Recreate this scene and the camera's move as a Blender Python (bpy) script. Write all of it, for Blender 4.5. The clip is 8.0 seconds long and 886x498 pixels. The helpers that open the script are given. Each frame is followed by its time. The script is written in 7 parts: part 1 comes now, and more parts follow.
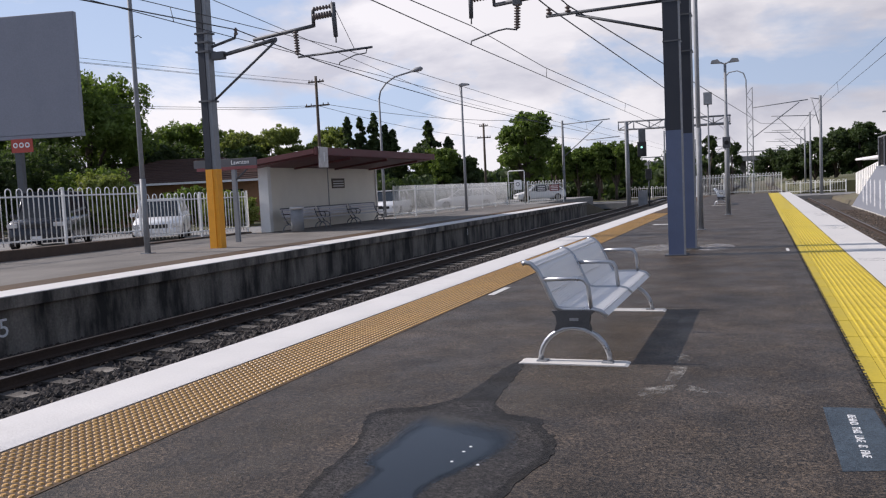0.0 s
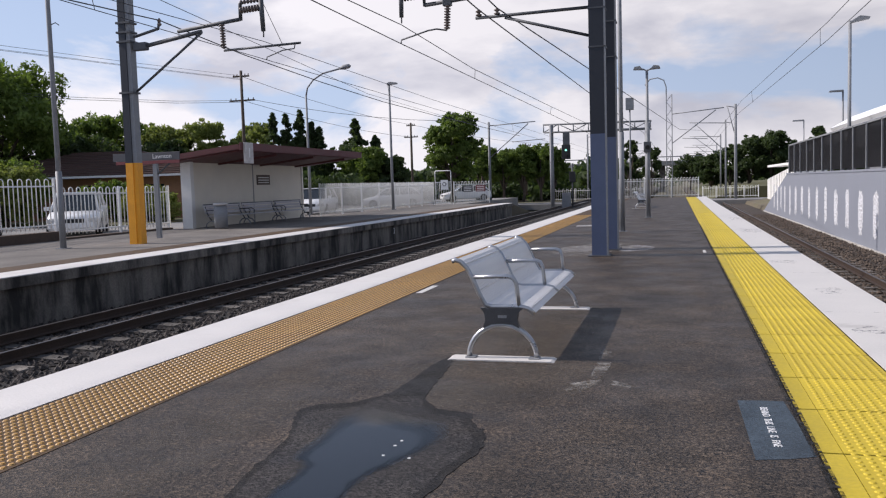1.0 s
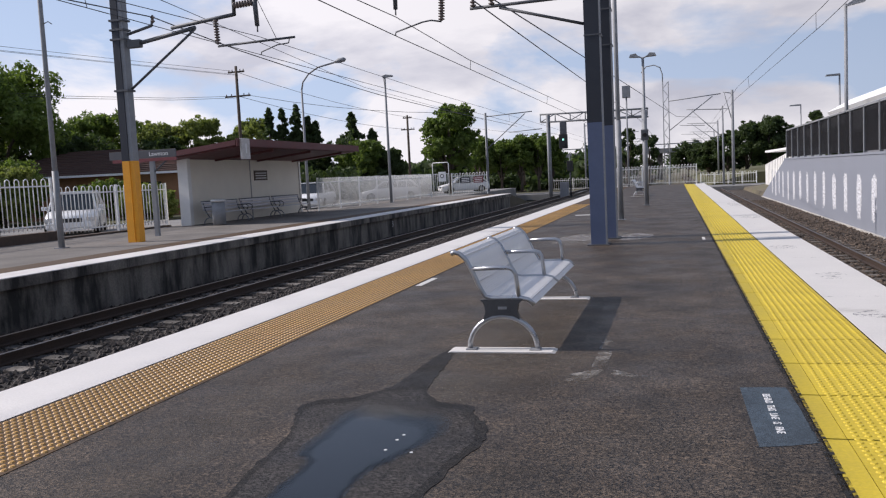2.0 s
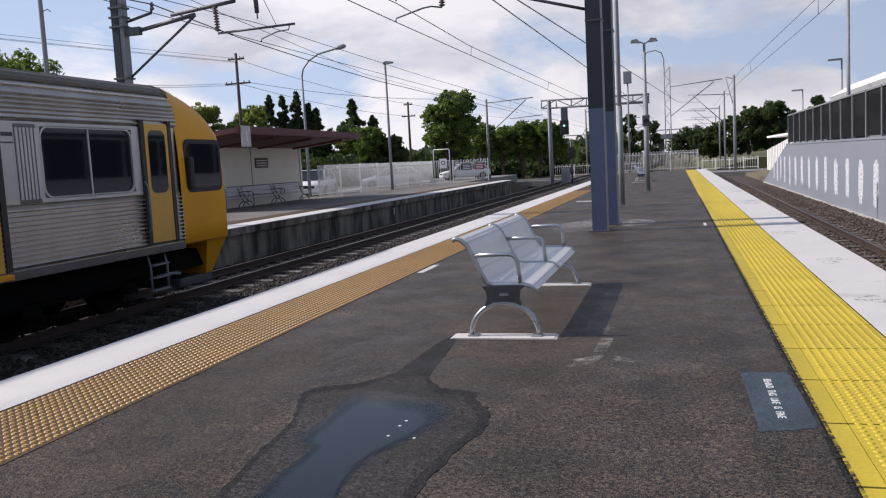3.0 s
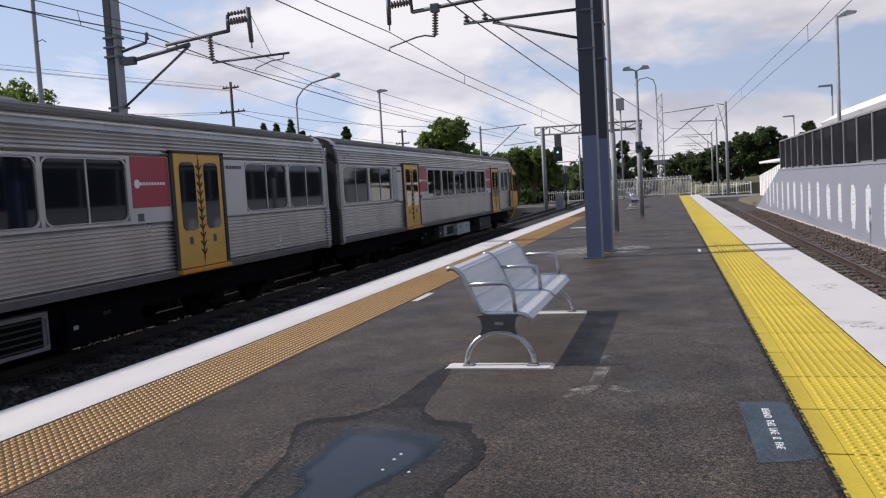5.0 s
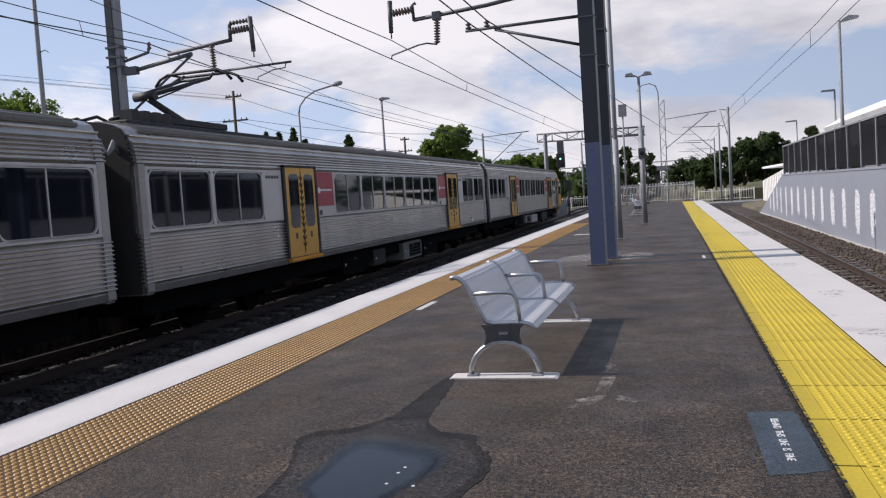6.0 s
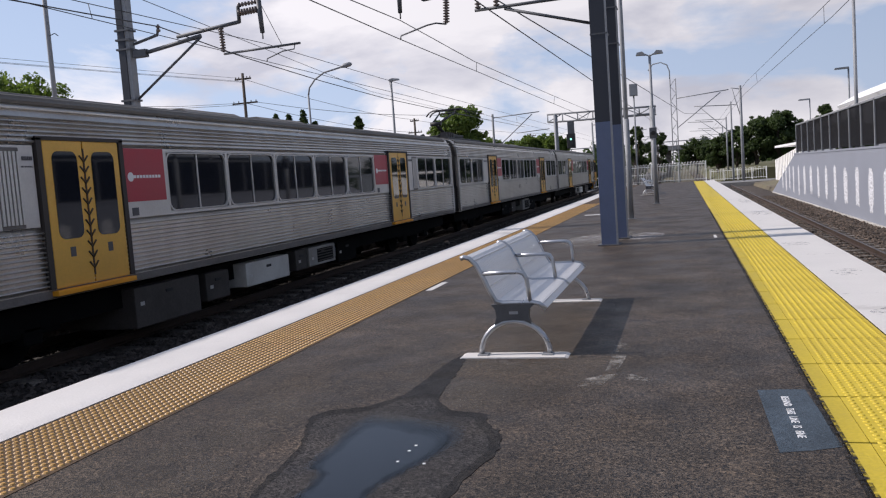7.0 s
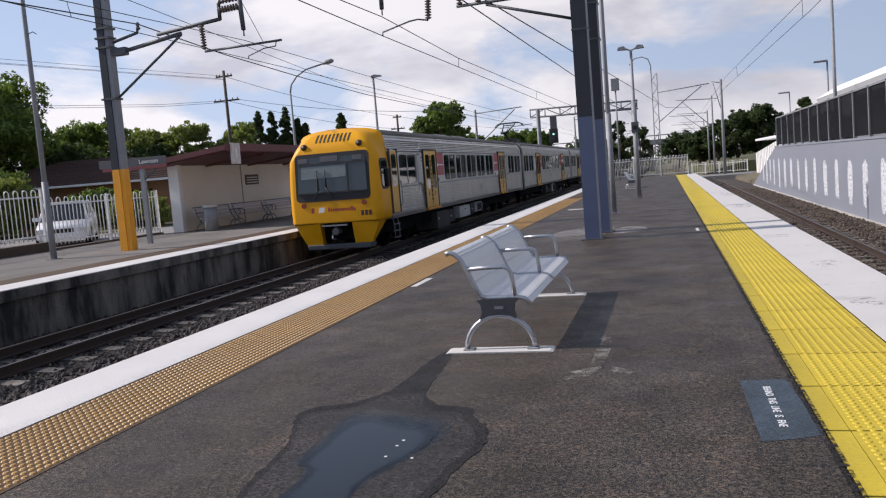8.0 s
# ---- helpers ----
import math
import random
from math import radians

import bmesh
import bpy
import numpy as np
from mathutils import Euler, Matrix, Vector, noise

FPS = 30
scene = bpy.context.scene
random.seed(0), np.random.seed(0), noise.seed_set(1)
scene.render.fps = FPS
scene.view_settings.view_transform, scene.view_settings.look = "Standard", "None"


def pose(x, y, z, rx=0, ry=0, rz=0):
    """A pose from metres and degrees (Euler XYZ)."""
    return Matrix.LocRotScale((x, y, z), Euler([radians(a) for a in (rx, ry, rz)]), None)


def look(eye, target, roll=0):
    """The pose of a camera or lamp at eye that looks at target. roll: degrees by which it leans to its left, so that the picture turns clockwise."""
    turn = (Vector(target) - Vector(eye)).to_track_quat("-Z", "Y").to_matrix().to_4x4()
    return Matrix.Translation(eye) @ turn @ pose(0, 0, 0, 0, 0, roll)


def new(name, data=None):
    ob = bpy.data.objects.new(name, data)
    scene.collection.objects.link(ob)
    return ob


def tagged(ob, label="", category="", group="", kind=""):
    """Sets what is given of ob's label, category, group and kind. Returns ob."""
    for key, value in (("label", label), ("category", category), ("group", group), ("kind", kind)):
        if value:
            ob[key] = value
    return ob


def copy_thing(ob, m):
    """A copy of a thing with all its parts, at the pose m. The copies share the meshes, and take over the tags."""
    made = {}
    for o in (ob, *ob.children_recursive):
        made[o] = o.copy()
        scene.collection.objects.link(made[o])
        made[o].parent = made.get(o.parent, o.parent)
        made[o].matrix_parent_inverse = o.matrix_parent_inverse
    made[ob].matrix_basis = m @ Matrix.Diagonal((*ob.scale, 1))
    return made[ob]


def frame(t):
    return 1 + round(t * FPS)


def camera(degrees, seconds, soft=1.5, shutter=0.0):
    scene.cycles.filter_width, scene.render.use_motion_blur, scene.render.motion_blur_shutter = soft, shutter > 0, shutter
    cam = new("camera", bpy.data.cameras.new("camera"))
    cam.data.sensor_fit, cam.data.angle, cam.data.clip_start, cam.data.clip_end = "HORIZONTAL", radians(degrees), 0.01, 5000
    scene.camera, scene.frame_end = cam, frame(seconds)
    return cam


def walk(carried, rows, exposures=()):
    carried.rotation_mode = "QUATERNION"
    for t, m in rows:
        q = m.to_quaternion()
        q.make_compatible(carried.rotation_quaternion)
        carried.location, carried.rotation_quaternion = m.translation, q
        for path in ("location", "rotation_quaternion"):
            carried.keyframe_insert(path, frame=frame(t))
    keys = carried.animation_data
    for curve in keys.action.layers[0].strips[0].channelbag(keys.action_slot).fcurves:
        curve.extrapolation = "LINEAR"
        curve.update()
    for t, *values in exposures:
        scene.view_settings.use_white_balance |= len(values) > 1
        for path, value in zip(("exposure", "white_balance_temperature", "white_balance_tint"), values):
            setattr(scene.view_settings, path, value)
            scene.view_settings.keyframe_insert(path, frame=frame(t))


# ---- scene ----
# ---- camera ----
cam = camera(56.21, 8.0, soft=1.2)
# seconds, place, yaw to the left of the track, pitch, lean
PATH = [
    (0, 0.021, 0.063, 1.610, 20.94, -4.11, -2.75),
    (0.5, 0.010, -0.034, 1.606, 17.98, -3.95, -2.24),
    (1, 0.000, -0.000, 1.600, 15.79, -4.35, -1.73),
    (2.5, -0.003, 0.026, 1.602, 15.94, -5.37, -3.14),
    (3, -0.002, 0.016, 1.602, 15.89, -5.81, -3.11),
    (3.5, -0.003, 0.021, 1.608, 15.81, -5.84, -3.19),
    (4, -0.011, 0.029, 1.615, 15.68, -4.58, -2.56),
    (4.5, -0.002, 0.029, 1.615, 15.55, -4.26, -3.01),
    (6, -0.021, 0.098, 1.630, 15.61, -3.5, -3.74),
    (6.5, -0.013, 0.099, 1.622, 16.1, -3.89, -4.08),
    (7, -0.016, 0.094, 1.619, 16.43, -4.72, -4.1),
    (7.5, -0.012, 0.077, 1.620, 15.93, -5.06, -4.49),
    (8, -0.014, 0.066, 1.621, 15.35, -5.08, -4.65),
]


def view(x, y, z, yaw, pitch, lean):
    return pose(x, y, z, 0, 0, yaw) @ pose(0, 0, 0, 90 + pitch) @ pose(0, 0, 0, 0, 0, lean)


# one steady exposure and white balance
walk(cam, [(t, view(*r)) for t, *r in PATH], [(0.0, 0.08, 6500, 17), (8.0, 0.08, 6500, 17)])

# ---- world and light ----
SUN_ELEVATION, SUN_FROM = radians(37), (-1.0, -0.08)
world = bpy.data.worlds.new("world")
scene.world = world
world.use_nodes = True
nt = world.node_tree
nt.nodes.clear()
out = nt.nodes.new("ShaderNodeOutputWorld")
bg = nt.nodes.new("ShaderNodeBackground")
sky = nt.nodes.new("ShaderNodeTexSky")
sky.sky_type, sky.sun_disc = "NISHITA", False
sky.sun_elevation = SUN_ELEVATION
sky.sun_rotation = math.atan2(SUN_FROM[0], SUN_FROM[1])
sky.air_density, sky.dust_density, sky.ozone_density = 1.0, 0.8, 3.0
co = nt.nodes.new("ShaderNodeTexCoord")
split = nt.nodes.new("ShaderNodeSeparateXYZ")
nt.links.new(co.outputs["Generated"], split.inputs[0])


def world_range(source, a, b, c, d):
    n = nt.nodes.new("ShaderNodeMapRange")
    for k, v in zip(("From Min", "From Max", "To Min", "To Max"), (a, b, c, d)):
        n.inputs[k].default_value = v
    nt.links.new(source, n.inputs["Value"])
    return n.outputs[0]


def world_mix(fac, a, b):
    n = nt.nodes.new("ShaderNodeMix")
    n.data_type = "RGBA"
    for slot, v in ((0, fac), (6, a), (7, b)):
        if isinstance(v, tuple):
            n.inputs[slot].default_value = v
        else:
            nt.links.new(v, n.inputs[slot])
    return n.outputs[2]


def world_noise(scale, detail, loc, rough=0.55, distort=0.2):
    s = nt.nodes.new("ShaderNodeMapping")
    s.inputs["Scale"].default_value, s.inputs["Location"].default_value = (1.0, 1.0, 2.4), loc
    nt.links.new(co.outputs["Generated"], s.inputs["Vector"])
    n = nt.nodes.new("ShaderNodeTexNoise")
    for k, v in zip(("Scale", "Detail", "Roughness", "Distortion"), (scale, detail, rough, distort)):
        n.inputs[k].default_value = v
    nt.links.new(s.outputs[0], n.inputs["Vector"])
    return n.outputs["Fac"]


# pale haze towards the horizon, then cumulus that closes up towards the horizon and opens overhead
hazy = world_mix(world_range(split.outputs["Z"], 0.0, 0.55, 0.88, 0.30), sky.outputs["Color"], (5.6, 7.0, 9.2, 1))
open_up = world_range(split.outputs["Z"], 0.08, 0.24, 0.0, 0.11)
big = world_noise(2.6, 9, (3.1, 0.4, 0.2))
less = nt.nodes.new("ShaderNodeMath")
less.operation = "SUBTRACT"
nt.links.new(big, less.inputs[0])
nt.links.new(open_up, less.inputs[1])
cover = world_range(less.outputs[0], 0.455, 0.525, 0.0, 0.95)
cloud = world_mix(world_range(world_noise(3.4, 8, (1.0, 2.0, 0.6)), 0.38, 0.54, 0.0, 1.0), (5.9, 6.1, 6.8, 1), (9.5, 9.5, 9.6, 1))
# the sky is brighter towards the sun
toward = nt.nodes.new("ShaderNodeVectorMath")
toward.operation = "SCALE"
nt.links.new(world_mix(cover, hazy, cloud), toward.inputs[0])
nt.links.new(world_range(split.outputs["X"], -0.45, 0.35, 1.06, 0.80), toward.inputs["Scale"])
nt.links.new(toward.outputs[0], bg.inputs["Color"])
bg.inputs["Strength"].default_value = 0.090
nt.links.new(bg.outputs[0], out.inputs[0])

sun = new("sun", bpy.data.lights.new("sun", "SUN"))
sun.data.energy, sun.data.angle, sun.data.color = 4.2, radians(1.2), (1.0, 0.95, 0.87)
up = math.tan(SUN_ELEVATION) * math.hypot(*SUN_FROM)
sun.matrix_world = look((SUN_FROM[0] * 50, SUN_FROM[1] * 50, up * 50), (0, 0, 0))


# ---- materials ----
def mat(name, color, rough=0.6, metal=0.0, var=0.25, scale=6.0, fine=60.0, bump=0.15, dirt=None, dirt_amount=0.4, spec=0.5, random_tint=0.0, ramp=(0.45, 0.7), gloss_var=0.15, streak=None):
    """A procedural surface: base colour with broad and fine variation, patches of dirt and fine relief, in metres."""
    m = bpy.data.materials.new(name)
    m.use_nodes = True
    t = m.node_tree
    b = t.nodes["Principled BSDF"]
    b.inputs["Metallic"].default_value = metal
    b.inputs["Specular IOR Level"].default_value = spec
    c = t.nodes.new("ShaderNodeTexCoord")
    n1, n2 = t.nodes.new("ShaderNodeTexNoise"), t.nodes.new("ShaderNodeTexNoise")
    for n, s, d in ((n1, scale, 5), (n2, fine, 3)):
        n.inputs["Scale"].default_value, n.inputs["Detail"].default_value = s, d
        t.links.new(c.outputs["Object"], n.inputs["Vector"])
    add = t.nodes.new("ShaderNodeMath")
    add.operation = "ADD"
    t.links.new(n1.outputs["Fac"], add.inputs[0])
    t.links.new(n2.outputs["Fac"], add.inputs[1])
    r = t.nodes.new("ShaderNodeMapRange")
    r.inputs["From Min"].default_value, r.inputs["From Max"].default_value = 0.6, 1.4
    r.inputs["To Min"].default_value, r.inputs["To Max"].default_value = 1 - var, 1 + var
    t.links.new(add.outputs[0], r.inputs["Value"])
    last = r.outputs[0]
    if random_tint:
        o = t.nodes.new("ShaderNodeObjectInfo")
        r2 = t.nodes.new("ShaderNodeMapRange")
        r2.inputs["To Min"].default_value, r2.inputs["To Max"].default_value = 1 - random_tint, 1 + random_tint
        t.links.new(o.outputs["Random"], r2.inputs["Value"])
        mul = t.nodes.new("ShaderNodeMath")
        mul.operation = "MULTIPLY"
        t.links.new(last, mul.inputs[0])
        t.links.new(r2.outputs[0], mul.inputs[1])
        last = mul.outputs[0]
    sc = t.nodes.new("ShaderNodeVectorMath")
    sc.operation = "SCALE"
    sc.inputs[0].default_value = color[:3]
    t.links.new(last, sc.inputs["Scale"])
    col = sc.outputs[0]
    if dirt:
        n3 = t.nodes.new("ShaderNodeTexNoise")
        n3.inputs["Scale"].default_value, n3.inputs["Detail"].default_value = scale * 0.37, 8
        n3.inputs["Roughness"].default_value = 0.65
        if streak:
            mp = t.nodes.new("ShaderNodeMapping")
            mp.inputs["Scale"].default_value = streak
            t.links.new(c.outputs["Object"], mp.inputs["Vector"])
            t.links.new(mp.outputs[0], n3.inputs["Vector"])
        else:
            t.links.new(c.outputs["Object"], n3.inputs["Vector"])
        rp = t.nodes.new("ShaderNodeMapRange")
        rp.inputs["From Min"].default_value, rp.inputs["From Max"].default_value = ramp
        rp.inputs["To Max"].default_value = dirt_amount
        t.links.new(n3.outputs["Fac"], rp.inputs["Value"])
        mx = t.nodes.new("ShaderNodeMix")
        mx.data_type = "RGBA"
        mx.inputs[7].default_value = (*dirt, 1)
        t.links.new(rp.outputs[0], mx.inputs[0])
        t.links.new(col, mx.inputs[6])
        col = mx.outputs[2]
    t.links.new(col, b.inputs["Base Color"])
    rr = t.nodes.new("ShaderNodeMapRange")
    rr.inputs["To Min"].default_value, rr.inputs["To Max"].default_value = max(0.02, rough - gloss_var), min(1, rough + gloss_var)
    t.links.new(n1.outputs["Fac"], rr.inputs["Value"])
    t.links.new(rr.outputs[0], b.inputs["Roughness"])
    if bump:
        bp = t.nodes.new("ShaderNodeBump")
        bp.inputs["Strength"].default_value, bp.inputs["Distance"].default_value = bump, 0.02
        t.links.new(n2.outputs["Fac"], bp.inputs["Height"])
        t.links.new(bp.outputs[0], b.inputs["Normal"])
    return m


def aggregate(name, color, stain, rough=0.8, speck=1.0, cell=120.0, spec=0.35, bump=0.5):
    """Asphalt: dark binder with paler and darker stone chips, broad brown and grey patches, pores."""
    m = bpy.data.materials.new(name)
    m.use_nodes = True
    t = m.node_tree
    b = t.nodes["Principled BSDF"]
    b.inputs["Specular IOR Level"].default_value = spec
    c = t.nodes.new("ShaderNodeTexCoord")

    def rng_(source, a, e, lo, hi):
        n = t.nodes.new("ShaderNodeMapRange")
        for k, v in zip(("From Min", "From Max", "To Min", "To Max"), (a, e, lo, hi)):
            n.inputs[k].default_value = v
        t.links.new(source, n.inputs["Value"])
        return n.outputs[0]

    def tex(kind, scale, detail=0.0):
        n = t.nodes.new(kind)
        n.inputs["Scale"].default_value = scale
        if kind == "ShaderNodeTexNoise":
            n.inputs["Detail"].default_value = detail
            n.inputs["Roughness"].default_value = 0.65
        t.links.new(c.outputs["Object"], n.inputs["Vector"])
        return n

    def times(a, e):
        n = t.nodes.new("ShaderNodeMath")
        n.operation = "MULTIPLY"
        t.links.new(a, n.inputs[0])
        t.links.new(e, n.inputs[1])
        return n.outputs[0]
    chips = tex("ShaderNodeTexVoronoi", cell)
    grey = t.nodes.new("ShaderNodeSeparateColor")
    t.links.new(chips.outputs["Color"], grey.inputs[0])
    small = rng_(grey.outputs[0], 0.0, 1.0, 1 - 0.55 * speck, 1 + 0.75 * speck)
    mid = rng_(tex("ShaderNodeTexNoise", 28, 4).outputs["Fac"], 0.3, 0.7, 1 - 0.35 * speck, 1 + 0.35 * speck)
    broad = rng_(tex("ShaderNodeTexNoise", 0.75, 6).outputs["Fac"], 0.3, 0.7, 0.52, 1.48)
    value = times(times(small, mid), broad)
    mix = t.nodes.new("ShaderNodeMix")
    mix.data_type = "RGBA"
    mix.inputs[6].default_value, mix.inputs[7].default_value = (*color, 1), (*stain, 1)
    t.links.new(rng_(tex("ShaderNodeTexNoise", 1.7, 7).outputs["Fac"], 0.42, 0.66, 0.0, 0.9), mix.inputs[0])
    sc = t.nodes.new("ShaderNodeVectorMath")
    sc.operation = "SCALE"
    t.links.new(mix.outputs[2], sc.inputs[0])
    t.links.new(value, sc.inputs["Scale"])
    t.links.new(sc.outputs[0], b.inputs["Base Color"])
    t.links.new(rng_(tex("ShaderNodeTexNoise", 1.3, 3).outputs["Fac"], 0.3, 0.7, max(0.05, rough - 0.12), min(1, rough + 0.1)), b.inputs["Roughness"])
    bp = t.nodes.new("ShaderNodeBump")
    bp.inputs["Strength"].default_value, bp.inputs["Distance"].default_value = bump, 0.006
    t.links.new(chips.outputs["Distance"], bp.inputs["Height"])
    t.links.new(bp.outputs[0], b.inputs["Normal"])
    return m


def leafy(name, color):
    """Leaf blades: matt above, with light that comes through from behind."""
    m = mat(name, color, 0.6, 0, 0.6, 0.9, 4, 0.0, spec=0.3)
    t = m.node_tree
    b = t.nodes["Principled BSDF"]
    back = t.nodes.new("ShaderNodeBsdfTranslucent")
    back.inputs["Color"].default_value = (color[0] * 1.5, color[1] * 1.6, color[2] * 0.9, 1)
    both = t.nodes.new("ShaderNodeMixShader")
    both.inputs[0].default_value = 0.4
    t.links.new(b.outputs[0], both.inputs[1])
    t.links.new(back.outputs[0], both.inputs[2])
    t.links.new(both.outputs[0], t.nodes["Material Output"].inputs[0])
    return m


def pebbles(name, color):
    """Crushed stones: each one lighter or darker than the next."""
    m = mat(name, color, 0.9, 0, 0.5, 11, 30, 0.3)
    t = m.node_tree
    b = t.nodes["Principled BSDF"]
    old = b.inputs["Base Color"].links[0].from_socket
    g = t.nodes.new("ShaderNodeNewGeometry")
    r = t.nodes.new("ShaderNodeMapRange")
    r.inputs["To Min"].default_value, r.inputs["To Max"].default_value = 0.25, 1.75
    t.links.new(g.outputs["Random Per Island"], r.inputs["Value"])
    sc = t.nodes.new("ShaderNodeVectorMath")
    sc.operation = "SCALE"
    t.links.new(old, sc.inputs[0])
    t.links.new(r.outputs[0], sc.inputs["Scale"])
    t.links.new(sc.outputs[0], b.inputs["Base Color"])
    return m


def scuff(name, color, scale, lo, hi, most=1.0):
    """Worn paint, scuffs or other pale cover: patchy, so that the surface below shows through."""
    m = mat(name, color, 0.8, 0, 0.25, 8, 60, 0.2)
    t = m.node_tree
    n = t.nodes.new("ShaderNodeTexNoise")
    n.inputs["Scale"].default_value, n.inputs["Detail"].default_value, n.inputs["Roughness"].default_value = scale, 8, 0.7
    c = t.nodes.new("ShaderNodeTexCoord")
    t.links.new(c.outputs["Object"], n.inputs["Vector"])
    r = t.nodes.new("ShaderNodeMapRange")
    r.inputs["From Min"].default_value, r.inputs["From Max"].default_value = lo, hi
    r.inputs["To Max"].default_value = most
    t.links.new(n.outputs["Fac"], r.inputs["Value"])
    t.links.new(r.outputs[0], t.nodes["Principled BSDF"].inputs["Alpha"])
    return m


def glass(name, color, rough=0.04, alpha=1.0, spec=0.6):
    m = bpy.data.materials.new(name)
    m.use_nodes = True
    b = m.node_tree.nodes["Principled BSDF"]
    b.inputs["Base Color"].default_value = (*color, 1)
    b.inputs["Roughness"].default_value = rough
    b.inputs["Specular IOR Level"].default_value = spec
    b.inputs["Alpha"].default_value = alpha
    return m


def glow(name, color, strength):
    m = bpy.data.materials.new(name)
    m.use_nodes = True
    b = m.node_tree.nodes["Principled BSDF"]
    b.inputs["Base Color"].default_value = (*color, 1)
    b.inputs["Emission Color"].default_value = (*color, 1)
    b.inputs["Emission Strength"].default_value = strength
    return m


ASPHALT = aggregate("asphalt", (0.039, 0.0300, 0.0222), (0.060, 0.0440, 0.0305), 0.55, 2.1, 115, 0.34)
ASPHALT_FAR = mat("asphalt_old", (0.19, 0.175, 0.16), 0.85, 0, 0.25, 1.2, 70, 0.4, (0.07, 0.065, 0.06), 0.5, 0.3)
WET = aggregate("wet_asphalt", (0.017, 0.0148, 0.0130), (0.022, 0.019, 0.0160), 0.55, 1.5, 115, 0.16)
DAMP = aggregate("damp_asphalt", (0.029, 0.0262, 0.025), (0.037, 0.0322, 0.0285), 0.6, 1.7, 115, 0.2)
def water(name, alpha):
    m = mat(name, (0.012, 0.0125, 0.014), 0.02, 0, 0.2, 3, 5, 0.003, spec=0.5, gloss_var=0.01)
    m.node_tree.nodes["Principled BSDF"].inputs["Alpha"].default_value = alpha
    return m


WHITE_LINE = mat("white_edge_paint", (0.64, 0.62, 0.60), 0.65, 0, 0.08, 1.3, 50, 0.12, (0.43, 0.40, 0.37), 0.55, ramp=(0.55, 0.70))
WHITE_WORN = mat("worn_white_edge_paint", (0.62, 0.60, 0.575), 0.6, 0, 0.08, 1.6, 50, 0.14, (0.35, 0.33, 0.31), 0.6, ramp=(0.58, 0.68))
# contrast of domes and gaps is put into the colours: dark base, bright domes
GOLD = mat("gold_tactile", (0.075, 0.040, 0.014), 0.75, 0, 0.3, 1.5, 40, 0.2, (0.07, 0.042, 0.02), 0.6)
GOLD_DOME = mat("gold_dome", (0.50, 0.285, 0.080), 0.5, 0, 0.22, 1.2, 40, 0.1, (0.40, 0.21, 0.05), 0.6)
YELLOW = mat("yellow_tactile", (0.56, 0.42, 0.030), 0.65, 0, 0.16, 1.8, 40, 0.15, (0.36, 0.27, 0.05), 0.55, random_tint=0.07, ramp=(0.48, 0.7))
YELLOW_DOME = mat("yellow_dome", (0.60, 0.45, 0.035), 0.6, 0, 0.16, 2.0, 40, 0.1, (0.40, 0.29, 0.04), 0.5)
JOINT = mat("dark_joint", (0.02, 0.017, 0.012), 0.95, 0, 0.3, spec=0.1)
CONCRETE = mat("stained_concrete", (0.21, 0.19, 0.165), 0.9, 0, 0.35, 1.4, 25, 0.4, (0.016, 0.015, 0.014), 0.95, ramp=(0.40, 0.60), streak=(1.0, 3.2, 0.8))
CONCRETE_LIGHT = mat("pale_concrete", (0.42, 0.40, 0.37), 0.9, 0, 0.25, 4, 40, 0.3, (0.22, 0.2, 0.18), 0.5, random_tint=0.2)
BALLAST = mat("dark_ballast", (0.022, 0.018, 0.016), 0.95, 0, 0.55, 7, 22, 1.0, (0.010, 0.009, 0.008), 0.6)
STONE = pebbles("ballast_stone", (0.046, 0.038, 0.034))
BALLAST_BROWN = mat("brown_ballast", (0.058, 0.043, 0.033), 0.95, 0, 0.5, 7, 22, 1.0, (0.035, 0.027, 0.022), 0.6)
STONE_BROWN = pebbles("brown_ballast_stone", (0.088, 0.066, 0.051))
SLEEPER = mat("dirty_concrete_sleeper", (0.19, 0.17, 0.15), 0.9, 0, 0.4, 5, 40, 0.3, (0.035, 0.03, 0.026), 0.9, random_tint=0.45, ramp=(0.38, 0.58))
RAIL = mat("rusty_rail", (0.055, 0.036, 0.027), 0.7, 0.2, 0.4, 5, 50, 0.2)
RAIL_TOP = mat("polished_rail_head", (0.17, 0.145, 0.13), 0.38, 0.8, 0.2, 4, 40, 0.05)
STEEL = mat("galvanised_steel", (0.25, 0.26, 0.275), 0.65, 0.25, 0.2, 5, 40, 0.08)
DARK_STEEL = mat("weathered_dark_steel", (0.10, 0.105, 0.115), 0.6, 0.4, 0.3, 5, 40, 0.1)
BENCH_PAINT = mat("silver_powder_coat", (0.80, 0.79, 0.785), 0.4, 0.25, 0.08, 6, 60, 0.04)
BENCH_TUBE = mat("brushed_stainless_tube", (0.48, 0.49, 0.51), 0.32, 0.8, 0.1, 9, 80, 0.04)
BENCH_DARK = mat("dark_cast_bracket", (0.075, 0.077, 0.083), 0.5, 0.3, 0.2, 9, 60, 0.1)
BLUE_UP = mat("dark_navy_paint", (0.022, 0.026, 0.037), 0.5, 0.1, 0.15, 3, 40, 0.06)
BLUE_LOW = mat("slate_blue_paint", (0.085, 0.112, 0.195), 0.5, 0.0, 0.12, 3, 40, 0.06, (0.08, 0.10, 0.17), 0.4)
ORANGE = mat("orange_paint", (0.86, 0.36, 0.018), 0.55, 0, 0.1, 3, 40, 0.06, (0.62, 0.25, 0.02), 0.4)
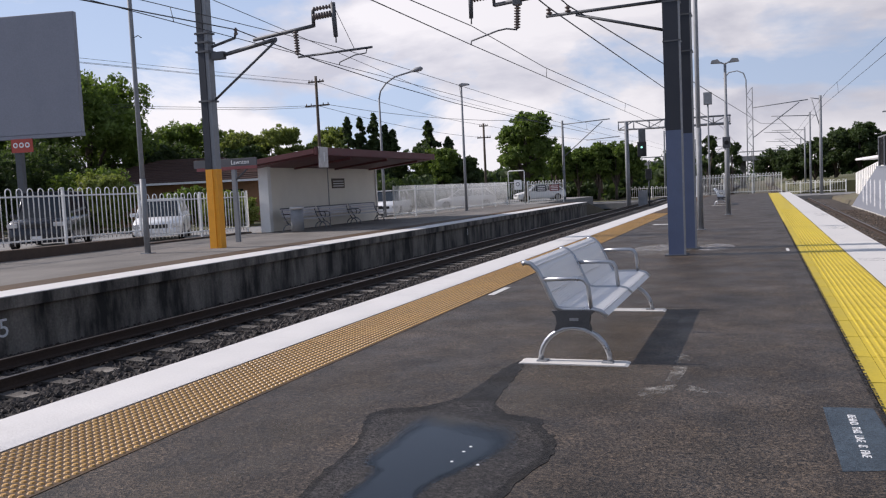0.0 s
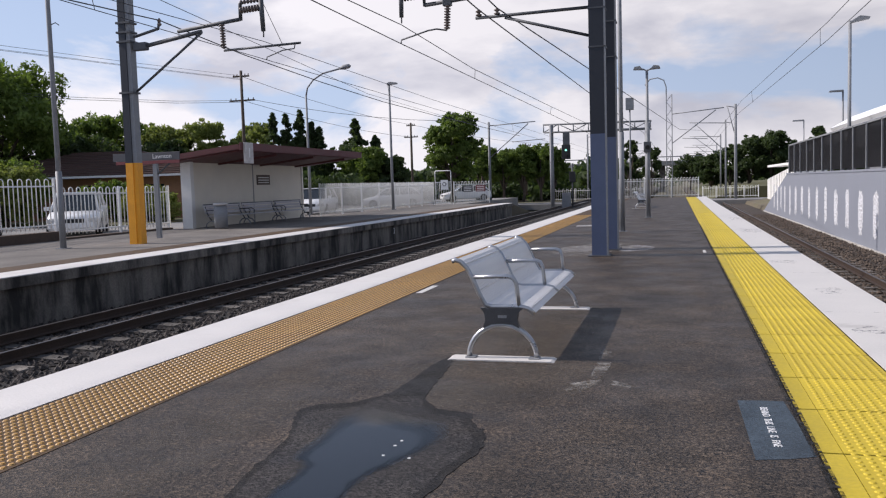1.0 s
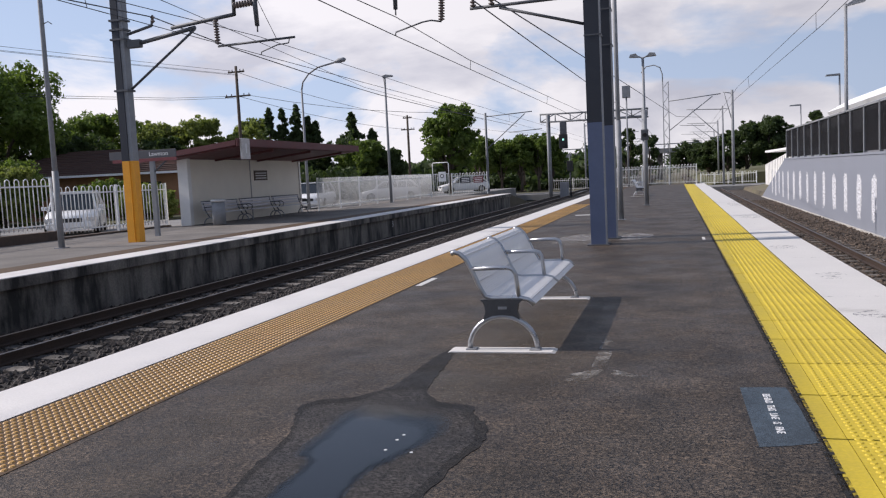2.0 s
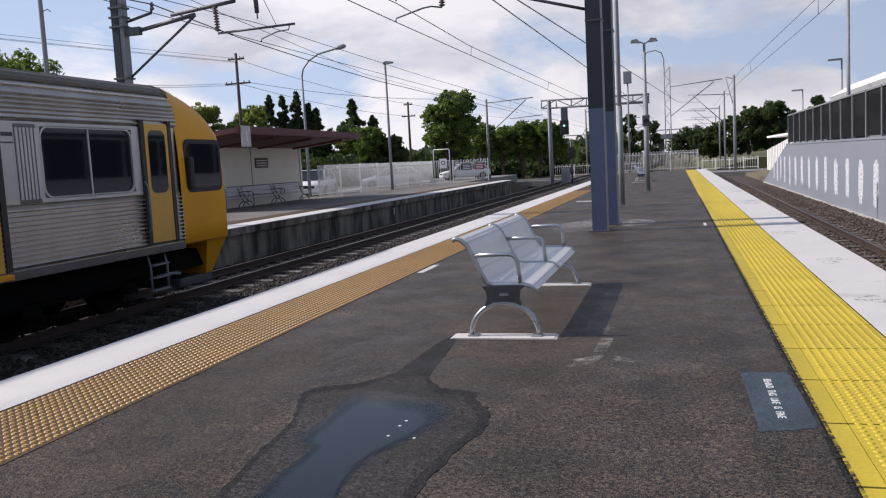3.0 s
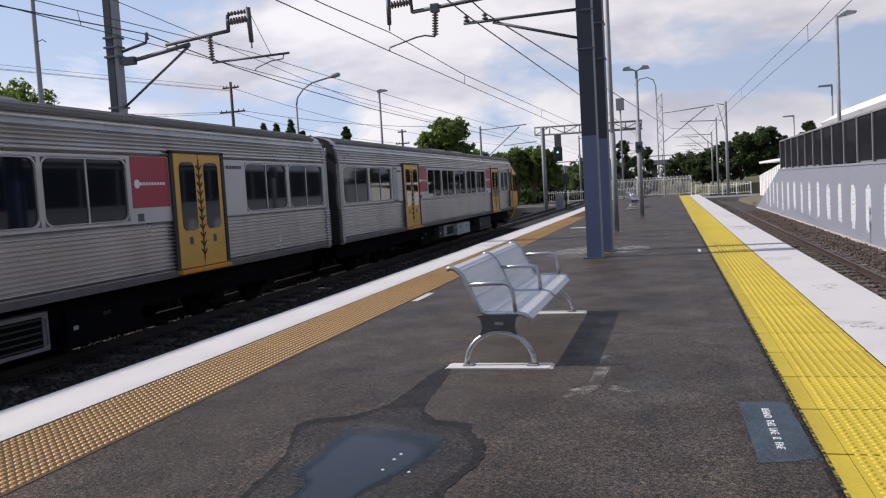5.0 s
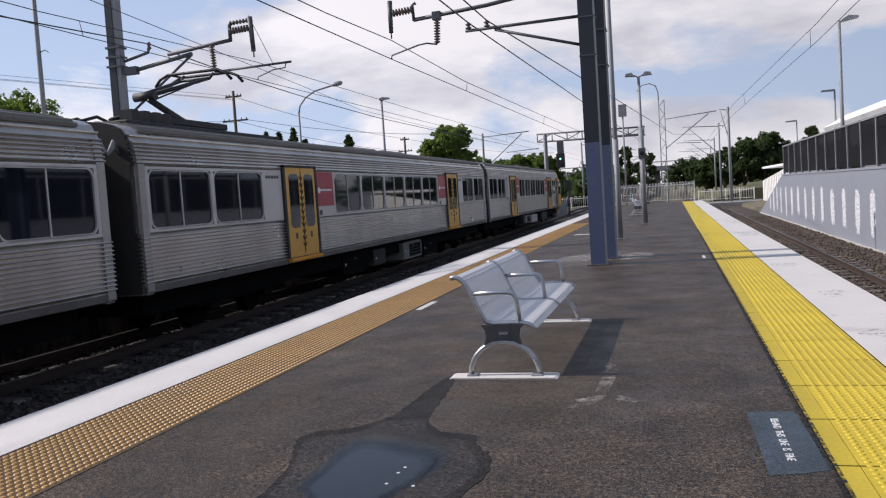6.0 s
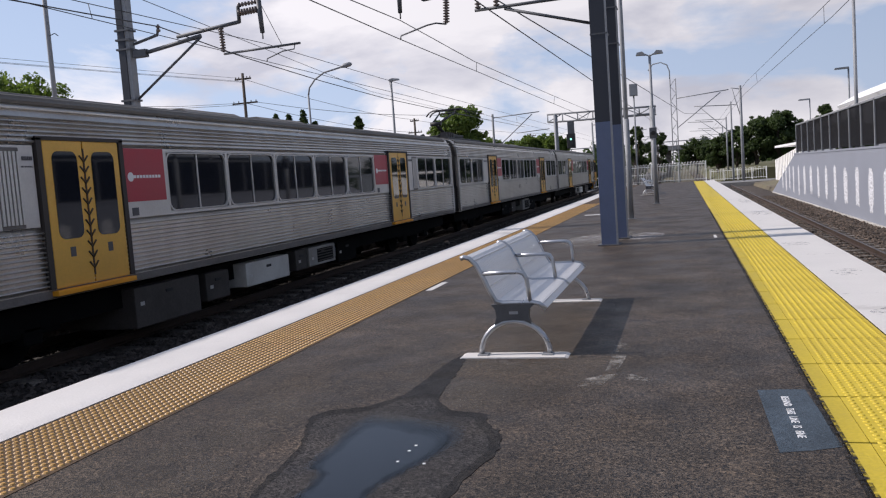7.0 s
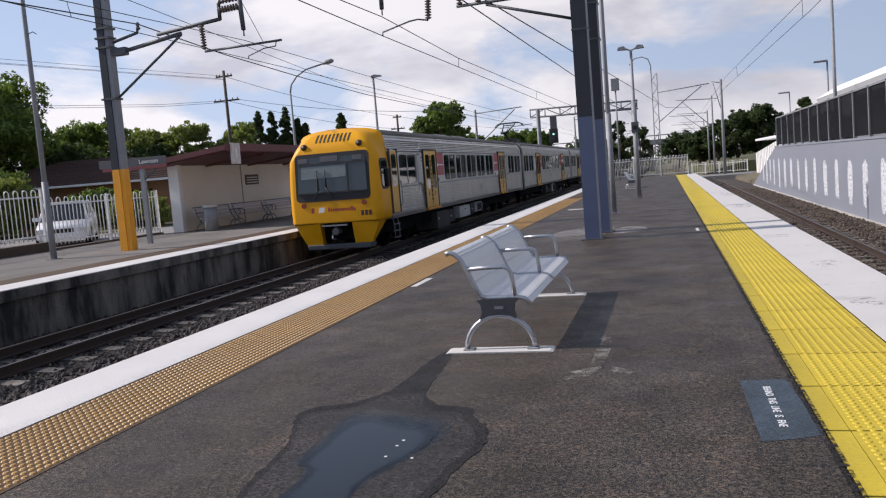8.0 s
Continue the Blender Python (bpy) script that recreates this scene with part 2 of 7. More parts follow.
BLACK = mat("black_paint", (0.018, 0.018, 0.02), 0.6, 0, 0.2)
FENCE = mat("white_fence_paint", (0.86, 0.86, 0.84), 0.5, 0, 0.06, 6, 40, 0.04)
SHELTER_WALL = mat("cream_wall_sheet", (0.78, 0.73, 0.63), 0.7, 0, 0.06, 1.2, 40, 0.08, (0.64, 0.59, 0.50), 0.4)
SHELTER_ROOF = mat("maroon_roof_steel", (0.125, 0.036, 0.036), 0.6, 0, 0.2, 3, 40, 0.08)
BROWN_WALL = mat("brown_kerb_wall", (0.085, 0.060, 0.046), 0.9, 0, 0.3, 3, 30, 0.3)
GREY_WALL = mat("grey_painted_wall", (0.215, 0.232, 0.275), 0.8, 0, 0.06, 0.9, 30, 0.1, (0.20, 0.215, 0.25), 0.4)
CHALK = scuff("white_brushed_paint", (0.72, 0.73, 0.77), 13.0, 0.30, 0.56, 0.85)
SIGN_BLUE = aggregate("blue_grey_floor_paint", (0.062, 0.085, 0.108), (0.05, 0.066, 0.082), 0.7, 0.55)
WHITE = mat("white_paint", (0.82, 0.82, 0.82), 0.55, 0, 0.05, 5, 40, 0.03)
LIGHT_LETTER = mat("white_lettering", (0.80, 0.81, 0.82), 0.6, 0, 0.1, 20, 80, 0.02)
EARTH = mat("scrubby_earth", (0.12, 0.10, 0.065), 0.95, 0, 0.4, 0.6, 12, 0.5, (0.09, 0.105, 0.035), 0.8)
GRASS = mat("dry_green_grass", (0.105, 0.098, 0.045), 0.95, 0, 0.4, 0.8, 15, 0.5, (0.075, 0.095, 0.03), 0.6)
ROAD = mat("car_park_asphalt", (0.22, 0.215, 0.21), 0.9, 0, 0.2, 1, 40, 0.2)
LEAF = leafy("green_leaf", (0.110, 0.158, 0.036))
LEAF_DARK = leafy("dark_green_leaf", (0.050, 0.075, 0.027))
LEAF_OLIVE = leafy("olive_green_leaf", (0.19, 0.22, 0.066))
BARK = mat("grey_brown_bark", (0.085, 0.065, 0.05), 0.9, 0, 0.4, 6, 30, 0.5)
TILE_ROOF = mat("brown_tile_roof", (0.090, 0.052, 0.042), 0.8, 0, 0.25, 4, 30, 0.2, random_tint=0.15)
BRICK = mat("orange_brick_wall", (0.30, 0.16, 0.09), 0.85, 0, 0.2, 5, 30, 0.2)
CAR_WHITE = mat("white_car_paint", (0.78, 0.79, 0.80), 0.25, 0, 0.03, 3, 40, 0.0)
CAR_DARK = mat("dark_car_paint", (0.030, 0.034, 0.044), 0.25, 0.2, 0.05, 3, 40, 0.0)
CAR_GLASS = glass("car_glass", (0.02, 0.025, 0.03), 0.05)
RUBBER = mat("black_rubber", (0.015, 0.015, 0.015), 0.85, 0, 0.2)
LAMP_LENS = glass("clear_lamp_lens", (0.6, 0.6, 0.6), 0.1)
STAINLESS = mat("dull_stainless_steel", (0.62, 0.585, 0.54), 0.32, 0.8, 0.12, 1.1, 30, 0.03, (0.38, 0.325, 0.275), 0.6, ramp=(0.42, 0.72), streak=(1.0, 3.0, 0.7))
PANEL_GREY = mat("light_grey_panel", (0.60, 0.585, 0.565), 0.42, 0.35, 0.08, 1.5, 30, 0.03, (0.42, 0.39, 0.36), 0.4)
END_DARK = mat("shaded_car_end", (0.045, 0.042, 0.04), 0.8, 0.1, 0.25, 3, 30, 0.1)
HOOD_GREY = mat("grimy_grey_hood", (0.46, 0.435, 0.41), 0.55, 0.3, 0.2, 1.5, 30, 0.05, (0.15, 0.135, 0.12), 0.6)
TRAIN_SKIRT = mat("grimy_sole_bar", (0.19, 0.175, 0.165), 0.65, 0.3, 0.2, 2, 30, 0.08, (0.08, 0.07, 0.06), 0.6)
TRAIN_YELLOW = mat("yellow_train_paint", (0.80, 0.37, 0.006), 0.42, 0, 0.06, 1.5, 30, 0.02, (0.64, 0.28, 0.008), 0.4, spec=0.25)
DOOR_YELLOW = mat("ochre_door_paint", (0.80, 0.45, 0.075), 0.45, 0, 0.08, 1.5, 30, 0.02, (0.56, 0.30, 0.06), 0.5)
TRAIN_RED = mat("red_panel", (0.42, 0.035, 0.055), 0.45, 0, 0.08, 3, 30, 0.02)
TRAIN_ROOF = mat("dusty_train_roof", (0.19, 0.172, 0.15), 0.65, 0.2, 0.15, 1.2, 20, 0.05, (0.09, 0.08, 0.07), 0.5)
TRAIN_GLASS = glass("tinted_train_window", (0.008, 0.011, 0.018), 0.04, spec=0.45)
# the shade below the floor is put into this near-black base colour
UNDER = mat("shade_black_underframe", (0.006, 0.006, 0.006), 0.95, 0, 0.3, 4, 20, 0.2, spec=0.1)
BOX_GREY = mat("grimy_equipment_box", (0.075, 0.066, 0.060), 0.75, 0.1, 0.25, 3, 30, 0.1, (0.03, 0.026, 0.022), 0.6)
BOX_PALE = mat("pale_grey_equipment_box", (0.34, 0.33, 0.31), 0.6, 0.1, 0.15, 3, 30, 0.05, (0.16, 0.14, 0.12), 0.6)
BOX_WHITE = mat("white_equipment_box", (0.62, 0.61, 0.57), 0.6, 0.1, 0.1, 3, 30, 0.05, (0.35, 0.32, 0.28), 0.5)
BROWN_MARK = mat("dark_brown_marking", (0.06, 0.035, 0.02), 0.6, 0, 0.2)
SEAL = mat("dark_door_seal", (0.05, 0.042, 0.038), 0.7, 0, 0.2)
RED_LENS = mat("dark_red_lens", (0.30, 0.04, 0.02), 0.2, 0, 0.1)
INSULATOR = mat("grey_brown_insulator", (0.15, 0.12, 0.11), 0.4, 0, 0.2)
WIRE = mat("dark_wire", (0.06, 0.06, 0.065), 0.6, 0.3, 0.1)
MAROON_SIGN = mat("maroon_sign", (0.20, 0.045, 0.05), 0.5, 0, 0.1)
GREY_SIGN = mat("dark_grey_sign", (0.085, 0.085, 0.095), 0.5, 0, 0.1)
RED_SIGN = mat("red_sign", (0.42, 0.06, 0.04), 0.5, 0, 0.1)
BILLBOARD_GREY = mat("billboard_back", (0.24, 0.25, 0.29), 0.6, 0.2, 0.12, 0.8, 20, 0.05)


# ---- mesh helpers ----
# the island platform is drawn with its surface at z = 0 and stands, at this scale, level with the side platform
ISLAND = pose(0, 0, 0.288) @ Matrix.Scale(0.82, 4)
SITE = None


def thing(name, label, category, m=Matrix(), group="", kind=""):
    ob = new(name)
    ob.matrix_world = SITE @ m if SITE else m
    return tagged(ob, label, category, group, kind)


def part(name, bm, material, parent=None, label=""):
    me = bpy.data.meshes.new(name)
    bm.to_mesh(me)
    bm.free()
    return mesh_part(name, me, material, parent, label)


def mesh_part(name, me, material, parent=None, label=""):
    if not me.materials:
        me.materials.append(material)
    ob = new(name, me)
    ob.parent = parent
    if SITE and not parent:
        ob.matrix_world = SITE
    return tagged(ob, label) if label else ob


def box(x0, y0, z0, x1, y1, z1, bevel=0.0, bm=None):
    bm = bm or bmesh.new()
    vs = [bm.verts.new((x, y, z)) for x in (x0, x1) for y in (y0, y1) for z in (z0, z1)]
    fs = [bm.faces.new([vs[i] for i in q]) for q in ((0, 1, 3, 2), (4, 6, 7, 5), (0, 4, 5, 1), (2, 3, 7, 6), (0, 2, 6, 4), (1, 5, 7, 3))]
    if bevel:
        bmesh.ops.bevel(bm, geom=list({e for f in fs for e in f.edges}), offset=bevel, segments=2, affect="EDGES", profile=0.5)
    return bm


def ring(centre, axis, radius, sides, ref=None):
    axis = Vector(axis).normalized()
    a = axis.orthogonal().normalized() if ref is None else (Vector(ref) - axis * Vector(ref).dot(axis)).normalized()
    b = axis.cross(a)
    return [Vector(centre) + radius * (math.cos(2 * math.pi * k / sides) * a + math.sin(2 * math.pi * k / sides) * b) for k in range(sides)]


def tube(points, radius, sides=8, bm=None, smooth=True):
    """A closed round bar along a line of points; radius may be one number or one for each point."""
    bm = bm or bmesh.new()
    points = [Vector(p) for p in points]
    radii = [radius] * len(points) if isinstance(radius, (int, float)) else radius
    ref = (points[1] - points[0]).orthogonal()
    rows = []
    for k, p in enumerate(points):
        way = (points[min(k + 1, len(points) - 1)] - points[max(k - 1, 0)])
        rows.append([bm.verts.new(v) for v in ring(p, way, radii[k], sides, ref)])
    for a, b in zip(rows, rows[1:]):
        for k in range(sides):
            bm.faces.new((a[k], a[(k + 1) % sides], b[(k + 1) % sides], b[k])).smooth = smooth
    bm.faces.new(rows[0][::-1])
    bm.faces.new(rows[-1])
    return bm


def prism(outline, y0, y1, bm=None, axis="y"):
    """A closed outline of (x, z), pushed from y0 to y1 (axis x: outline of (y, z); axis z: outline of (x, y))."""
    bm = bm or bmesh.new()
    put = {"y": lambda a, b, c: (a, c, b), "x": lambda a, b, c: (c, a, b), "z": lambda a, b, c: (a, b, c)}[axis]
    lo, hi = [bm.verts.new(put(a, b, y0)) for a, b in outline], [bm.verts.new(put(a, b, y1)) for a, b in outline]
    n = len(outline)
    for k in range(n):
        bm.faces.new((lo[k], lo[(k + 1) % n], hi[(k + 1) % n], hi[k]))
    bm.faces.new(lo[::-1])
    bm.faces.new(hi)
    bmesh.ops.recalc_face_normals(bm, faces=bm.faces)
    return bm


def rounded(a0, b0, a1, b1, r, n=4):
    pts = []
    for ca, cb, s in ((a1 - r, b1 - r, 0), (a0 + r, b1 - r, 90), (a0 + r, b0 + r, 180), (a1 - r, b0 + r, 270)):
        pts += [(ca + r * math.cos(radians(s + 90 * k / n)), cb + r * math.sin(radians(s + 90 * k / n))) for k in range(n + 1)]
    return pts


def words(name, text, size, m, material, parent=None, depth=0.004, align="CENTER"):
    """Lettering as a mesh in the built-in font, on the plane of the pose m."""
    cu = bpy.data.curves.new(name, "FONT")
    cu.body, cu.size, cu.extrude, cu.align_x, cu.align_y = text, size, depth, align, "CENTER"
    cu.resolution_u = 3
    tmp = bpy.data.objects.new(name, cu)
    scene.collection.objects.link(tmp)
    bpy.context.view_layer.update()
    me = bpy.data.meshes.new_from_object(tmp.evaluated_get(bpy.context.evaluated_depsgraph_get()))
    bpy.data.objects.remove(tmp)
    me.materials.clear()
    me.transform(m)
    return mesh_part(name, me, material, parent)


def scatter_mesh(name, places, sizes, material, shape, seed=1, flat=0.7):
    """Many small irregular stones or domes as one mesh."""
    rng = np.random.default_rng(seed)
    verts, faces = shape
    verts = np.array(verts, float)
    n, k = len(places), len(verts)
    turn = rng.uniform(0, 2 * np.pi, n)
    c, s = np.cos(turn)[:, None], np.sin(turn)[:, None]
    jitter = rng.uniform(0.7, 1.3, (n, k, 3))
    v = verts[None] * jitter * np.array(sizes)[:, None, None]
    x, y = v[..., 0] * c - v[..., 1] * s, v[..., 0] * s + v[..., 1] * c
    v = np.stack([x, y, v[..., 2] * flat], -1) + np.array(places)[:, None]
    f = (np.array(faces)[None] + (np.arange(n) * k)[:, None, None]).reshape(-1, len(faces[0]))
    me = bpy.data.meshes.new(name)
    me.from_pydata(v.reshape(-1, 3).tolist(), [], f.tolist())
    return mesh_part(name, me, material)


OCTA = ([(1, 0, 0), (-1, 0, 0), (0, 1, 0), (0, -1, 0), (0, 0, 1), (0, 0, -1)],
        [(0, 2, 4), (2, 1, 4), (1, 3, 4), (3, 0, 4), (2, 0, 5), (1, 2, 5), (3, 1, 5), (0, 3, 5)])


# ---- ground, platforms, tracks ----
RAIL_L, RAIL_R = -0.46, -0.80          # rail heights of the two tracks
TRACK_L, TRACK_R = -9.33, 3.84         # centre lines
EDGE_L, EDGE_R = -5.47, 2.45           # edges of the island platform
PLATFORM_END = 75.0
FAR_EDGE, FAR_Z, FAR_END = -10.95, 0.27, 57.0

ground = part("ground", prism([(-900, -1.6), (900, -1.6), (900, -1.3), (-900, -1.3)], -300, 2500), EARTH)
tagged(ground, "scrubby brown earth with dry green grass", "ground", kind="structure")


def platform_body():
    m = prism([(EDGE_L + 0.12, -2.0), (EDGE_R - 0.12, -2.0), (EDGE_R - 0.12, -0.2), (EDGE_R, -0.18), (EDGE_R, -0.012),
               (EDGE_L, -0.012), (EDGE_L, -0.18), (EDGE_L + 0.12, -0.2)], -14, PLATFORM_END)
    ob = part("platform", m, CONCRETE)
    tagged(ob, "island railway platform with concrete sides", "platform", kind="structure")
    top = part("asphalt_surface", box(-3.82, -14, -0.012, 0.766, PLATFORM_END, 0.0), ASPHALT, ob, "dark grey patched asphalt")
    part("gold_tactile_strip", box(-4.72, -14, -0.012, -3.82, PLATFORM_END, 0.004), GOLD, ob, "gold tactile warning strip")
    part("white_edge_strip", box(EDGE_L, -14, -0.012, -4.74, PLATFORM_END, 0.006), WHITE_LINE, ob, "white painted platform edge")
    part("white_edge_strip", box(1.624, -14, -0.012, EDGE_R, PLATFORM_END, 0.006), WHITE_WORN, ob, "scuffed white painted platform edge")
    part("joint_strip", box(0.766, -14, -0.012, 1.624, PLATFORM_END, -0.002), JOINT, ob)
    part("joint_strip", box(-4.74, -14, -0.012, -4.72, PLATFORM_END, 0.002), JOINT, ob)
    return ob


SITE = ISLAND
platform = platform_body()
SITE = None


def far_platform_body():
    m = prism([(-17.2, -1.3), (FAR_EDGE - 0.1, -1.3), (FAR_EDGE - 0.1, FAR_Z - 0.22), (FAR_EDGE, FAR_Z - 0.2), (FAR_EDGE, FAR_Z - 0.01), (-17.2, FAR_Z - 0.01)], -20, FAR_END)
    ob = part("far_platform", m, CONCRETE)
    tagged(ob, "side railway platform with stained concrete wall", "platform", kind="structure")
    words("stop_number", "5", 0.42, pose(FAR_EDGE - 0.098, 9.62, -0.24, 90, 0, 90), LIGHT_LETTER, ob, 0.002)
    words("stop_number", "3", 0.34, pose(FAR_EDGE - 0.098, 31.87, -0.17, 90, 0, 90), LIGHT_LETTER, ob, 0.002)
    part("asphalt_surface", box(-18.6, -20, FAR_Z - 0.2, -12.6, FAR_END, FAR_Z), ASPHALT_FAR, ob, "worn grey asphalt")
    part("gold_tactile_strip", box(-12.6, -20, FAR_Z - 0.012, -11.75, FAR_END, FAR_Z + 0.004), GOLD, ob, "gold tactile warning strip")
    part("white_edge_strip", box(-11.75, -20, FAR_Z - 0.012, FAR_EDGE, FAR_END, FAR_Z + 0.006), WHITE_LINE, ob, "white painted platform edge")
    return ob


far_platform = far_platform_body()


def track(name, centre, rail_z, y0, y1, ballast, label):
    th = thing(name, label, "railway track", kind="structure")
    prof = [(-0.065, -0.15), (0.065, -0.15), (0.065, -0.135), (0.012, -0.115), (0.012, -0.035), (0.035, -0.028), (0.035, -0.004), (-0.035, -0.004),
            (-0.035, -0.028), (-0.012, -0.035), (-0.012, -0.115), (-0.065, -0.135)]
    for side in (-0.567, 0.567):
        part("rail", prism([(centre + side + a, rail_z + b) for a, b in prof], y0, y1), RAIL, th, "rusty steel rail")
        part("rail_head", box(centre + side - 0.03, y0, rail_z - 0.004, centre + side + 0.03, y1, rail_z), RAIL_TOP, th, "polished rail head")
    me = bpy.data.meshes.new("sleeper")
    b = prism([(-1.1, -0.36), (1.1, -0.36), (1.1, -0.17), (0.75, -0.155), (0.4, -0.175), (-0.4, -0.175), (-0.75, -0.155), (-1.1, -0.17)], -0.125, 0.125)
    b.to_mesh(me)
    b.free()
    me.materials.append(SLEEPER)
    y = y0 + 0.3
    while y < min(y1, 118):
        ob = new("sleeper", me)
        ob.parent, ob.location = th, (centre, y, rail_z)
        y += 0.685
    return th


track_left = track("track_1", TRACK_L, RAIL_L, -25, 260, BALLAST, "railway track on concrete sleepers in dark ballast")
track_right = track("track_2", TRACK_R, RAIL_R, -25, 260, BALLAST_BROWN, "railway track in brown ballast")
bed = part("ballast_bed", prism([(-11.1, -1.3), (-4.3, -1.3), (-4.3, RAIL_L - 0.40), (-6.6, RAIL_L - 0.30), (-8.0, RAIL_L - 0.2), (-10.6, RAIL_L - 0.2), (-11.1, RAIL_L - 0.22)], -25, 260), BALLAST)
tagged(bed, "dark crushed stone ballast bed", "ballast", kind="structure")
bed2 = part("ballast_bed", prism([(1.8, -1.5), (7, -1.5), (6.6, RAIL_R - 0.24), (5.4, RAIL_R - 0.2), (1.8, RAIL_R - 0.2)], -25, 260), BALLAST_BROWN)
tagged(bed2, "brown crushed stone ballast bed", "ballast", kind="structure")


# ---- the train ----
CAR, GAP, HALF = 24.95, 0.72, 1.41       # car length, gap between cars, half width
SILL, W0, W1, EAVE, CREST = 1.06, 1.90, 2.84, 3.34, 3.66   # heights over the rail


def side_profile():
    """One side of the body, from the sole bar up to the crest, with the pressed ribs."""
    pts = [(1.20, 0.90), (HALF - 0.03, 0.90), (HALF, 0.925), (HALF, 1.03)]
    z = SILL
    while z < W0 - 0.10:
        pts += [(HALF - 0.022, z), (HALF + 0.024, z + 0.006), (HALF + 0.036, z + 0.018), (HALF + 0.026, z + 0.030), (HALF - 0.022, z + 0.036)]
        z += 0.0625
    pts += [(HALF, W0 - 0.06), (HALF - 0.035, W0 - 0.055), (HALF - 0.035, W1 + 0.055), (HALF, W1 + 0.06)]
    z = W1 + 0.08
    while z < EAVE - 0.05:
        f = (z - W1) / (EAVE - W1)
        x = HALF - 0.07 * f * f
        pts += [(x - 0.012, z), (x + 0.022, z + 0.005), (x + 0.030, z + 0.020), (x + 0.022, z + 0.035), (x - 0.014, z + 0.040)]
        z += 0.0625
    pts += [(HALF - 0.09, EAVE), (HALF - 0.06, EAVE + 0.015), (HALF - 0.06, EAVE + 0.035), (HALF - 0.12, EAVE + 0.04)]
    for k in range(1, 7):
        a = radians(15 * k)
        pts.append(((HALF - 0.12) * math.cos(a) if k < 6 else 0.0, EAVE + 0.04 + (CREST - EAVE - 0.04) * math.sin(a) ** 0.8))
    return pts


SIDE = side_profile()
HOOD = [(HALF - 0.02, 0.88), (HALF + 0.012, 0.94), (HALF + 0.012, 2.9), (HALF - 0.03, 3.2), (HALF - 0.1, EAVE), (HALF - 0.25, EAVE + 0.14), (0.9, CREST - 0.09), (0.45, CREST + 0.0)]


def shell(y0, y1):
    return prism(SIDE + [(-x, z) for x, z in SIDE[-2::-1]], y0, y1)


def roof_sheet():
    """The ribbed roof sheet, laid on the shell from eave to eave."""
    pts = []
    for k in range(49):
        a = radians(4 + 172 * k / 48)
        r = 0.008 + (0.018 if k % 4 in (1, 2) else 0.0)
        c_ = math.cos(a)
        pts.append(((HALF - 0.12) * c_ + r * c_, EAVE + 0.045 + (CREST - EAVE - 0.04) * math.sin(a) ** 0.8 + r))
    return pts


ROOF = roof_sheet()


def pane(parent, side, y0, y1, z0, z1, split=True, r=0.14, frame_material=None):
    """A train window: rounded tinted glass in a bright rim, with a sliding joint."""
    x = side * (HALF - 0.03)
    g = part("window", prism(rounded(y0, z0, y1, z1, r), x, x + side * 0.014, axis="x"), TRAIN_GLASS, parent, "dark tinted train window")
    out, inn = rounded(y0 - 0.025, z0 - 0.025, y1 + 0.025, z1 + 0.025, r + 0.02), rounded(y0, z0, y1, z1, r)
    b = bmesh.new()
    xa, xb = x, x + side * 0.045
    vo = [[b.verts.new((xx, a, c)) for a, c in out] for xx in (xa, xb)]
    vi = [[b.verts.new((xx, a, c)) for a, c in inn] for xx in (xa, xb)]
    n = len(out)
    for k in range(n):
        j = (k + 1) % n
        b.faces.new((vo[0][k], vo[0][j], vo[1][j], vo[1][k]))
        b.faces.new((vo[1][k], vo[1][j], vi[1][j], vi[1][k]))
        b.faces.new((vi[1][k], vi[1][j], vi[0][j], vi[0][k]))
    bmesh.ops.recalc_face_normals(b, faces=b.faces)
    part("window_frame", b, frame_material or PANEL_GREY, g, "grey metal rim")
    if split:
        ym = (y0 + y1) / 2
        part("mullion", box(min(x, x + side * 0.03), ym - 0.014, z0, max(x, x + side * 0.03), ym + 0.014, z1), PANEL_GREY, g)
    return g


